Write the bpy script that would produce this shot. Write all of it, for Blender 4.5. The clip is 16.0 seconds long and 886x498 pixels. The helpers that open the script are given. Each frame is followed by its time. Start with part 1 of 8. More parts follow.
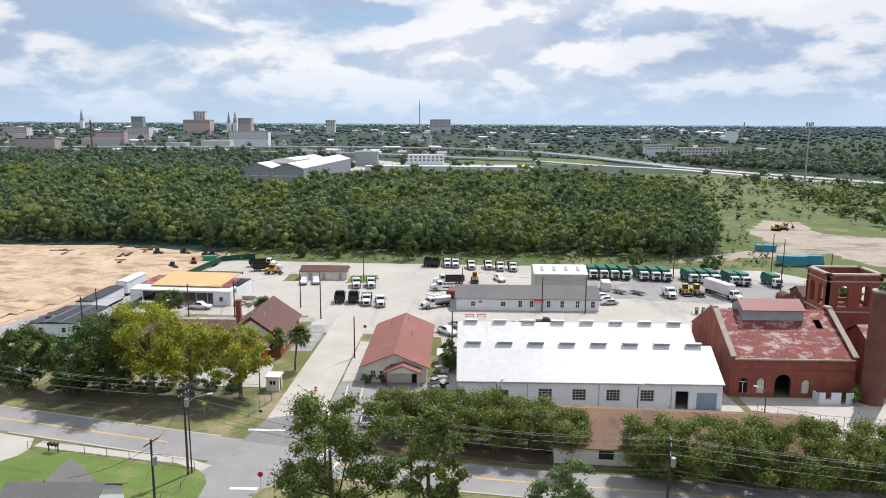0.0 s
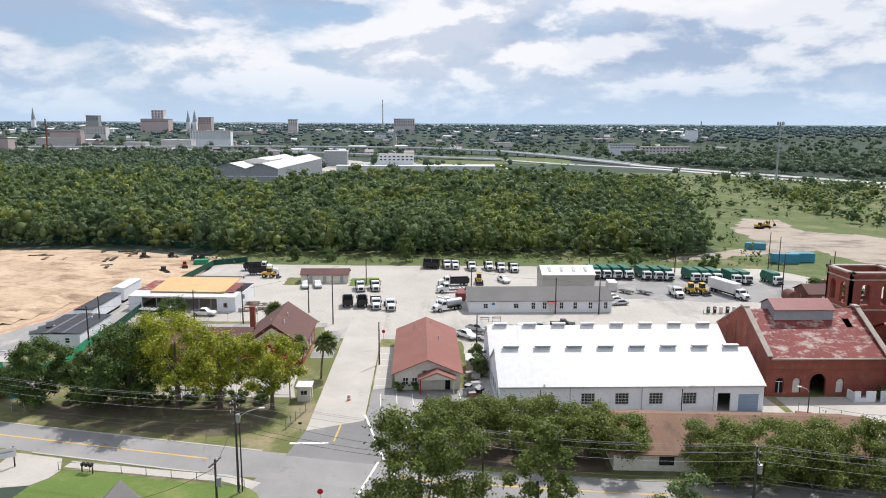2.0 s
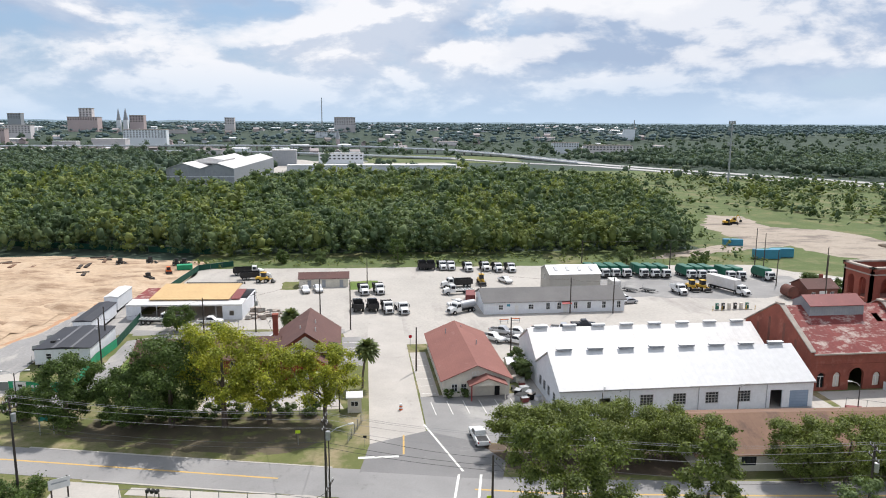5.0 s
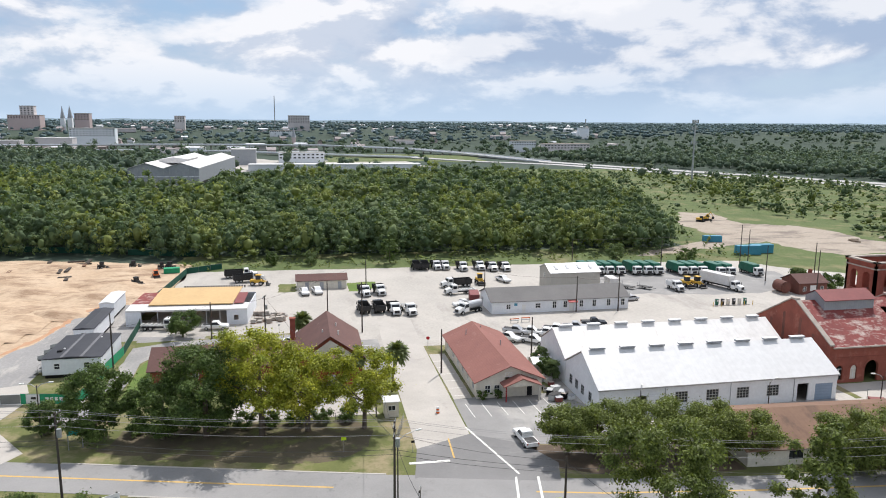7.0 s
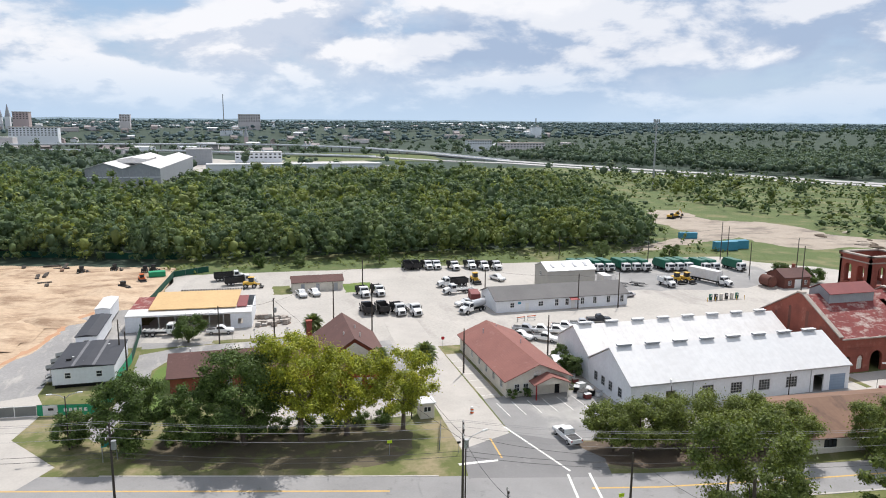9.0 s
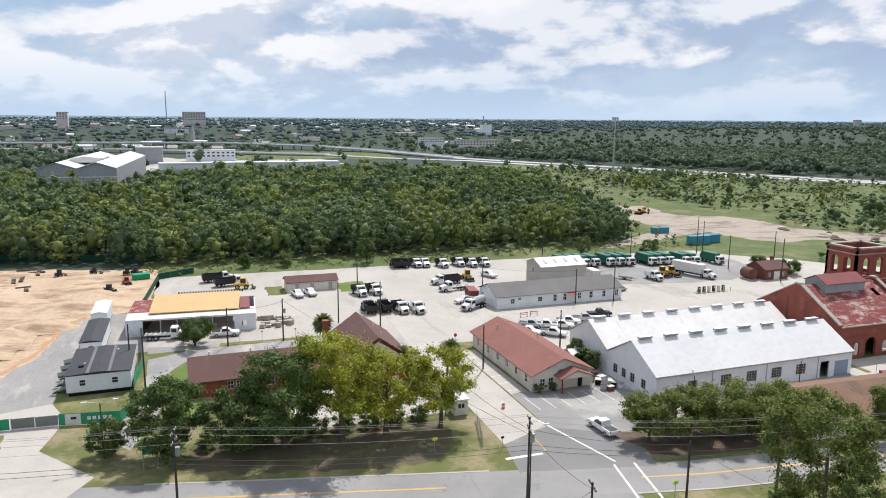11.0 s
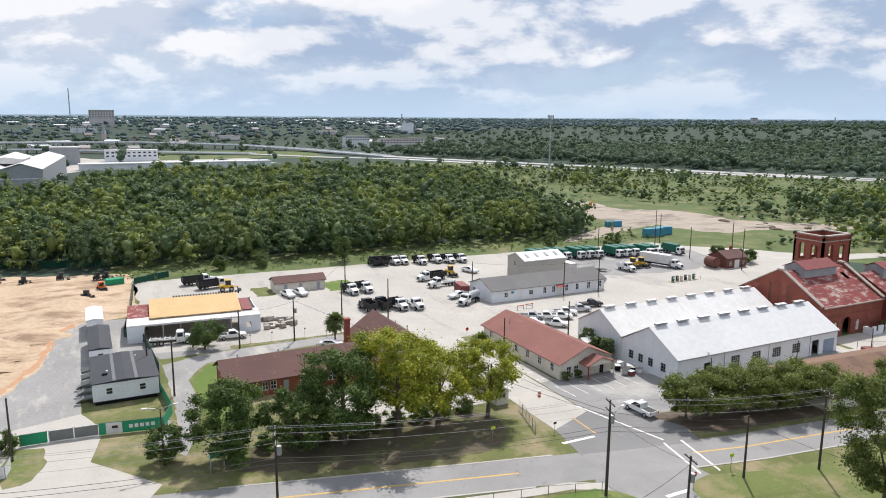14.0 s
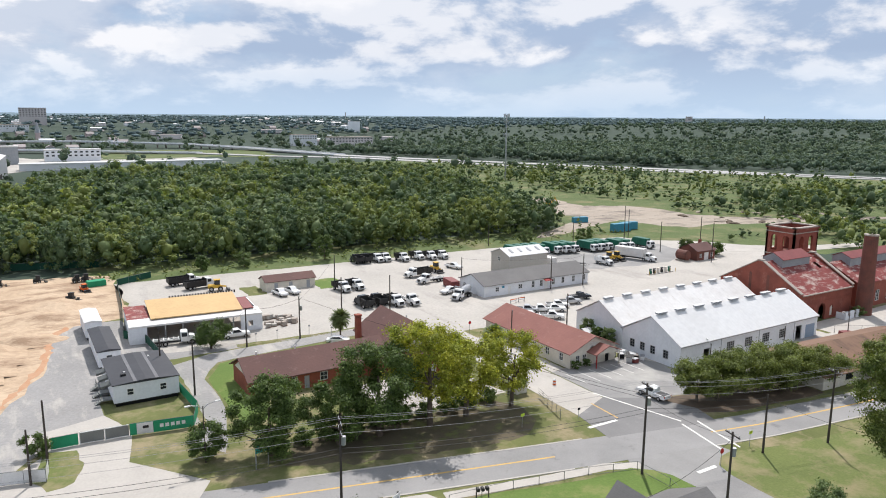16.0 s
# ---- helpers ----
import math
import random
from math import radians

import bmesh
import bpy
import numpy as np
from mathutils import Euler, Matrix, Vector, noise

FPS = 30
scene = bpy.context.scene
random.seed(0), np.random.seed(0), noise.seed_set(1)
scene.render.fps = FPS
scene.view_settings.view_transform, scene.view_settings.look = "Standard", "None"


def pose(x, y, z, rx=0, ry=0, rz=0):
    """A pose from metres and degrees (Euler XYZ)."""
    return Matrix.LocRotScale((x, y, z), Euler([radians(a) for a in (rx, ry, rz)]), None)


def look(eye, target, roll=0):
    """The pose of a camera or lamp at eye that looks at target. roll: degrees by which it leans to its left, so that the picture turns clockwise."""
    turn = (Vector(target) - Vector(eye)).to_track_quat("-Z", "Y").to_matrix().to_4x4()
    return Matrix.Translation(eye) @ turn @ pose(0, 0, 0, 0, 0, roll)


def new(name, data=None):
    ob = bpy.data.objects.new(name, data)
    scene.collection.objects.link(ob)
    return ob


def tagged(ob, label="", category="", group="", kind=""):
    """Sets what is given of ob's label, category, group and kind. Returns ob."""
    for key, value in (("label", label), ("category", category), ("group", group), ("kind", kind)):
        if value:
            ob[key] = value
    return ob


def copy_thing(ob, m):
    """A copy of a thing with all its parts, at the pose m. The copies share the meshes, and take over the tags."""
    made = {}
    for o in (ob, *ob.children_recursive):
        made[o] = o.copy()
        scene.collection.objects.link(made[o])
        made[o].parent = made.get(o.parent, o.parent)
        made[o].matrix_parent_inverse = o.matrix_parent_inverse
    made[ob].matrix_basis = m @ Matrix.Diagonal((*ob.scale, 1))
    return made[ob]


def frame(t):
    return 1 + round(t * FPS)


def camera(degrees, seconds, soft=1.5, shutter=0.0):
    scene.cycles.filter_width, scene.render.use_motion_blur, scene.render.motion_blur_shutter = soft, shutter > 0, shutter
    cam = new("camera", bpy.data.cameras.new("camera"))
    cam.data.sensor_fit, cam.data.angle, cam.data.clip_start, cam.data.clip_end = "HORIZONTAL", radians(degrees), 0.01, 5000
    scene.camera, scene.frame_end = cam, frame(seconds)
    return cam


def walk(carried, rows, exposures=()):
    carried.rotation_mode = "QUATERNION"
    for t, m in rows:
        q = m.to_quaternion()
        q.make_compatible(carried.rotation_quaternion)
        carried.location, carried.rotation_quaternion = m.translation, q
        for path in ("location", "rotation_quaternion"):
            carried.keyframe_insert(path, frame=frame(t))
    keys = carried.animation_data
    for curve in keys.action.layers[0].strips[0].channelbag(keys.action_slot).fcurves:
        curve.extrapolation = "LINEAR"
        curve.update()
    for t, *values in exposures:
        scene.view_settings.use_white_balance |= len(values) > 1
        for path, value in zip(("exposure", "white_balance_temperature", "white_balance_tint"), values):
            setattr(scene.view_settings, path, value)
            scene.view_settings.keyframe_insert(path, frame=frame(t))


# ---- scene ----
cam = camera(63.66, 16.0, soft=1.0)
ROWS = [
    (0.0, 0.00, 0.00, 45.47, 80.170, -0.307, 1.383),
    (0.5, -3.19, 0.73, 45.52, 80.161, -0.313, 0.581),
    (1.0, -6.39, 1.49, 45.56, 80.135, -0.303, -0.245),
    (1.5, -9.63, 2.29, 45.62, 80.121, -0.281, -1.062),
    (2.0, -12.85, 3.14, 45.58, 80.119, -0.304, -1.902),
    (2.5, -16.08, 3.91, 45.59, 80.110, -0.298, -2.757),
    (3.0, -19.34, 4.69, 45.62, 80.094, -0.309, -3.649),
    (3.5, -22.62, 5.52, 45.61, 80.091, -0.310, -4.553),
    (4.0, -25.59, 6.30, 45.61, 80.088, -0.329, -5.383),
    (6.5, -41.67, 10.55, 45.68, 79.944, -0.385, -10.182),
    (7.0, -44.93, 11.37, 45.69, 79.943, -0.397, -11.173),
    (7.5, -48.17, 12.22, 45.72, 79.937, -0.415, -12.203),
    (8.0, -51.37, 13.06, 45.69, 79.924, -0.432, -13.234),
    (8.5, -54.57, 13.87, 45.69, 79.904, -0.438, -14.265),
    (9.0, -57.78, 14.71, 45.67, 79.900, -0.447, -15.326),
    (11.5, -73.97, 19.10, 45.65, 79.724, -0.407, -20.900),
    (12.0, -77.17, 19.99, 45.65, 79.717, -0.392, -22.053),
    (12.5, -80.34, 20.87, 45.62, 79.691, -0.391, -23.182),
    (13.0, -83.53, 21.74, 45.61, 79.671, -0.384, -24.342),
    (13.5, -86.69, 22.62, 45.57, 79.666, -0.374, -25.502),
    (14.0, -89.85, 23.49, 45.54, 79.653, -0.362, -26.661),
    (14.5, -93.01, 24.35, 45.51, 79.637, -0.372, -27.846),
    (15.0, -96.17, 25.21, 45.49, 79.622, -0.376, -29.002),
    (15.5, -99.33, 26.07, 45.48, 79.592, -0.368, -30.168),
    (16.0, -102.51, 26.95, 45.43, 79.570, -0.415, -31.376),
]
walk(cam, [(t, pose(x, y, z, rx, ry, rz)) for t, x, y, z, rx, ry, rz in ROWS])

# ---------------------------------------------------------------- light
SUN_EL, SUN_AZ = radians(56.0), radians(36.0)  # azimuth from +y towards +x
world = bpy.data.worlds.new("world")
scene.world = world
world.use_nodes = True
wn, wl = world.node_tree.nodes, world.node_tree.links
wn.clear()


def wnode(kind, **kw):
    n = wn.new(kind)
    for k, v in kw.items():
        n.inputs[k].default_value = v
    return n


w_out = wnode("ShaderNodeOutputWorld")
w_bg = wnode("ShaderNodeBackground", Strength=1.0)
w_sky = wnode("ShaderNodeTexSky")
w_sky.sky_type, w_sky.sun_disc = "NISHITA", False
w_sky.sun_elevation, w_sky.sun_rotation = SUN_EL, SUN_AZ
w_sky.air_density, w_sky.dust_density = 1.0, 1.6
w_dim = wnode("ShaderNodeVectorMath")
w_dim.operation = "SCALE"
w_dim.inputs["Scale"].default_value = 0.105
w_tc = wnode("ShaderNodeTexCoord")
# cumulus: noise over the direction of the sky, flattened, lit from above
w_sep = wnode("ShaderNodeSeparateXYZ")
wl.new(w_tc.outputs["Generated"], w_sep.inputs[0])


def cloud_noise(offset, scale, detail=8.0, rough=0.58):
    mp = wnode("ShaderNodeMapping")
    mp.inputs["Location"].default_value, mp.inputs["Scale"].default_value = offset, (1.0, 1.0, 2.3)
    wl.new(w_tc.outputs["Generated"], mp.inputs["Vector"])
    n = wnode("ShaderNodeTexNoise", Scale=scale, Detail=detail, Roughness=rough, Distortion=0.15)
    wl.new(mp.outputs[0], n.inputs["Vector"])
    return n.outputs["Fac"]


def w_range(v, lo, hi, a=0.0, c=1.0):
    r = wnode("ShaderNodeMapRange")
    r.interpolation_type = "SMOOTHSTEP"
    for k, x in (("From Min", lo), ("From Max", hi), ("To Min", a), ("To Max", c)):
        r.inputs[k].default_value = x
    wl.new(v, r.inputs["Value"])
    return r.outputs[0]


def w_math(op, a, c, d=None):
    n = wnode("ShaderNodeMath")
    n.operation = op
    for k, v in enumerate((a, c, d)):
        if v is None:
            continue
        if isinstance(v, float):
            n.inputs[k].default_value = v
        else:
            wl.new(v, n.inputs[k])
    return n.outputs[0]


def heap(lift):
    """Cumulus: puffs of two sizes, the larger ones in banks."""
    puff = cloud_noise((4.3, 1.2, 0.30 + lift), 5.6, 9.0, 0.56)
    bank = cloud_noise((2.1, 5.4, 0.10 + lift), 3.1, 3.0, 0.5)
    return w_math("MULTIPLY_ADD", puff, 0.6, w_math("MULTIPLY", bank, 0.4))


dens, above = heap(0.0), heap(0.055)
grey = cloud_noise((1.3, 7.2, 2.3), 3.4, 6.0)
cover = w_range(dens, 0.36, 0.50)
lit = w_range(w_math("SUBTRACT", dens, above), -0.035, 0.045)
lit2 = w_range(grey, 0.42, 0.60)
w_both = wnode("ShaderNodeMath")
w_both.operation = "MULTIPLY_ADD"
w_both.use_clamp = True
wl.new(lit, w_both.inputs[0])
w_both.inputs[1].default_value = 0.8
wl.new(w_math("MULTIPLY", lit2, 0.4), w_both.inputs[2])
w_cloud = wnode("ShaderNodeMixRGB")
w_cloud.inputs[1].default_value = (0.455, 0.57, 0.77, 1)
w_cloud.inputs[2].default_value = (1.02, 1.03, 1.08, 1)
wl.new(w_both.outputs[0], w_cloud.inputs[0])
w_mix = wnode("ShaderNodeMixRGB")
w_blue = wnode("ShaderNodeMixRGB")
w_blue.inputs[0].default_value = 0.6
w_blue.inputs[2].default_value = (0.42, 0.64, 0.97, 1)
wl.new(w_sky.outputs[0], w_dim.inputs[0])
wl.new(w_dim.outputs[0], w_blue.inputs[1])
wl.new(cover, w_mix.inputs[0])
wl.new(w_blue.outputs[0], w_mix.inputs[1])
wl.new(w_cloud.outputs[0], w_mix.inputs[2])
# bright haze low over the land
w_haze = wnode("ShaderNodeMapRange")
w_haze.inputs["From Min"].default_value, w_haze.inputs["From Max"].default_value = 0.085, 0.0
w_haze.inputs["To Min"].default_value, w_haze.inputs["To Max"].default_value = 0.0, 0.9
wl.new(w_sep.outputs[2], w_haze.inputs["Value"])
w_mix2 = wnode("ShaderNodeMixRGB")
w_mix2.inputs[2].default_value = (0.62, 0.79, 1.0, 1)
wl.new(w_haze.outputs[0], w_mix2.inputs[0])
wl.new(w_mix.outputs[0], w_mix2.inputs[1])
wl.new(w_mix2.outputs[0], w_bg.inputs["Color"])
wl.new(w_bg.outputs[0], w_out.inputs[0])

sun = new("sun", bpy.data.lights.new("sun", "SUN"))
sun.data.energy, sun.data.angle, sun.data.color = 5.0, radians(0.55), (1.0, 0.955, 0.92)
sun_way = Vector((math.sin(SUN_AZ) * math.cos(SUN_EL), math.cos(SUN_AZ) * math.cos(SUN_EL), math.sin(SUN_EL)))
sun.matrix_world = look(sun_way * 900, (0, 0, 0))
scene.view_settings.exposure = -0.12


# ---------------------------------------------------------------- materials
def material(name, colour, dark=None, rough=0.85, metal=0.0, scale=0.4, fine=6.0, bump=0.0, amount=0.5, per_object=0.0,
             island=0.0, stripes=None, spots=None, thin=0.0, relief=0.05):
    """Base colour wandering between colour and dark at two scales; stripes=(axis, period, depth) for seams; spots=(colour, scale, lo, hi[, stretch])."""
    m = bpy.data.materials.new(name)
    m.use_nodes = True
    nt = m.node_tree
    b = nt.nodes["Principled BSDF"]
    dark = dark or tuple(c * 0.7 for c in colour)
    tc = nt.nodes.new("ShaderNodeTexCoord")
    where = tc.outputs["Object"]

    def noise_at(s, d=4.0, r=0.6):
        n = nt.nodes.new("ShaderNodeTexNoise")
        n.inputs["Scale"].default_value, n.inputs["Detail"].default_value, n.inputs["Roughness"].default_value = s, d, r
        nt.links.new(where, n.inputs["Vector"])
        return n.outputs["Fac"]

    def mix(fac, a, c, mode="MIX"):
        x = nt.nodes.new("ShaderNodeMixRGB")
        x.blend_type = mode
        for k, v in ((0, fac), (1, a), (2, c)):
            if isinstance(v, (int, float)):
                x.inputs[k].default_value = v
            elif isinstance(v, tuple):
                x.inputs[k].default_value = (*v, 1)
            else:
                nt.links.new(v, x.inputs[k])
        return x.outputs[0]

    def ramp(v, lo, hi, a=0.0, c=1.0):
        r = nt.nodes.new("ShaderNodeMapRange")
        for k, x in (("From Min", lo), ("From Max", hi), ("To Min", a), ("To Max", c)):
            r.inputs[k].default_value = x
        nt.links.new(v, r.inputs["Value"])
        return r.outputs[0]

    big, small = noise_at(scale, 5.0), noise_at(fine, 3.0)
    col = mix(ramp(big, 0.32, 0.68), dark, colour)
    col = mix(amount * 0.45, col, mix(ramp(small, 0.3, 0.7), tuple(c * 0.72 for c in colour), tuple(min(1, c * 1.2) for c in colour)))
    if spots:
        scol, ss, lo, hi = spots[:4]
        if len(spots) > 4:
            mp = nt.nodes.new("ShaderNodeMapping")
            mp.inputs["Scale"].default_value = spots[4]
            nt.links.new(tc.outputs["Object"], mp.inputs["Vector"])
            where = mp.outputs[0]
        col = mix(ramp(noise_at(ss, 8.0, 0.7), lo, hi), col, scol)
        where = tc.outputs["Object"]
    if per_object or island:
        if per_object:
            r = nt.nodes.new("ShaderNodeObjectInfo").outputs["Random"]
        else:
            r = nt.nodes.new("ShaderNodeNewGeometry").outputs["Random Per Island"]
        k = per_object or island
        h = nt.nodes.new("ShaderNodeHueSaturation")
        nt.links.new(ramp(r, 0, 1, 1 - k, 1 + k), h.inputs["Value"])
        nt.links.new(col, h.inputs["Color"])
        col = h.outputs[0]
    height = small
    if stripes:
        axis, period, depth = stripes
        sp = nt.nodes.new("ShaderNodeSeparateXYZ")
        nt.links.new(where, sp.inputs[0])
        f = nt.nodes.new("ShaderNodeMath")
        f.operation = "PINGPONG"
        f.inputs[1].default_value = period / 2
        nt.links.new(sp.outputs["xyz".index(axis)], f.inputs[0])
        seam = ramp(f.outputs[0], 0.0, period * 0.12, 1.0, 0.0)
        cl = nt.nodes.new("ShaderNodeMath")
        cl.operation = "MULTIPLY"
        cl.inputs[1].default_value = depth
        nt.links.new(seam, cl.inputs[0])
        col = mix(cl.outputs[0], col, tuple(c * 0.45 for c in dark))
        height = seam
    nt.links.new(col, b.inputs["Base Color"])
    b.inputs["Roughness"].default_value, b.inputs["Metallic"].default_value = rough, metal
    b.inputs["Specular IOR Level"].default_value = 0.3
    if bump:
        bp = nt.nodes.new("ShaderNodeBump")
        bp.inputs["Strength"].default_value, bp.inputs["Distance"].default_value = bump, relief
        nt.links.new(height, bp.inputs["Height"])
        nt.links.new(bp.outputs[0], b.inputs["Normal"])
    if thin:
        tr = nt.nodes.new("ShaderNodeBsdfTranslucent")
        nt.links.new(mix(1.0, col, (1.0, 1.0, 0.45), "MULTIPLY"), tr.inputs["Color"])
        ms = nt.nodes.new("ShaderNodeMixShader")
        ms.inputs[0].default_value = thin
        nt.links.new(b.outputs[0], ms.inputs[1])
        nt.links.new(tr.outputs[0], ms.inputs[2])
        nt.links.new(ms.outputs[0], nt.nodes["Material Output"].inputs["Surface"])
    return m


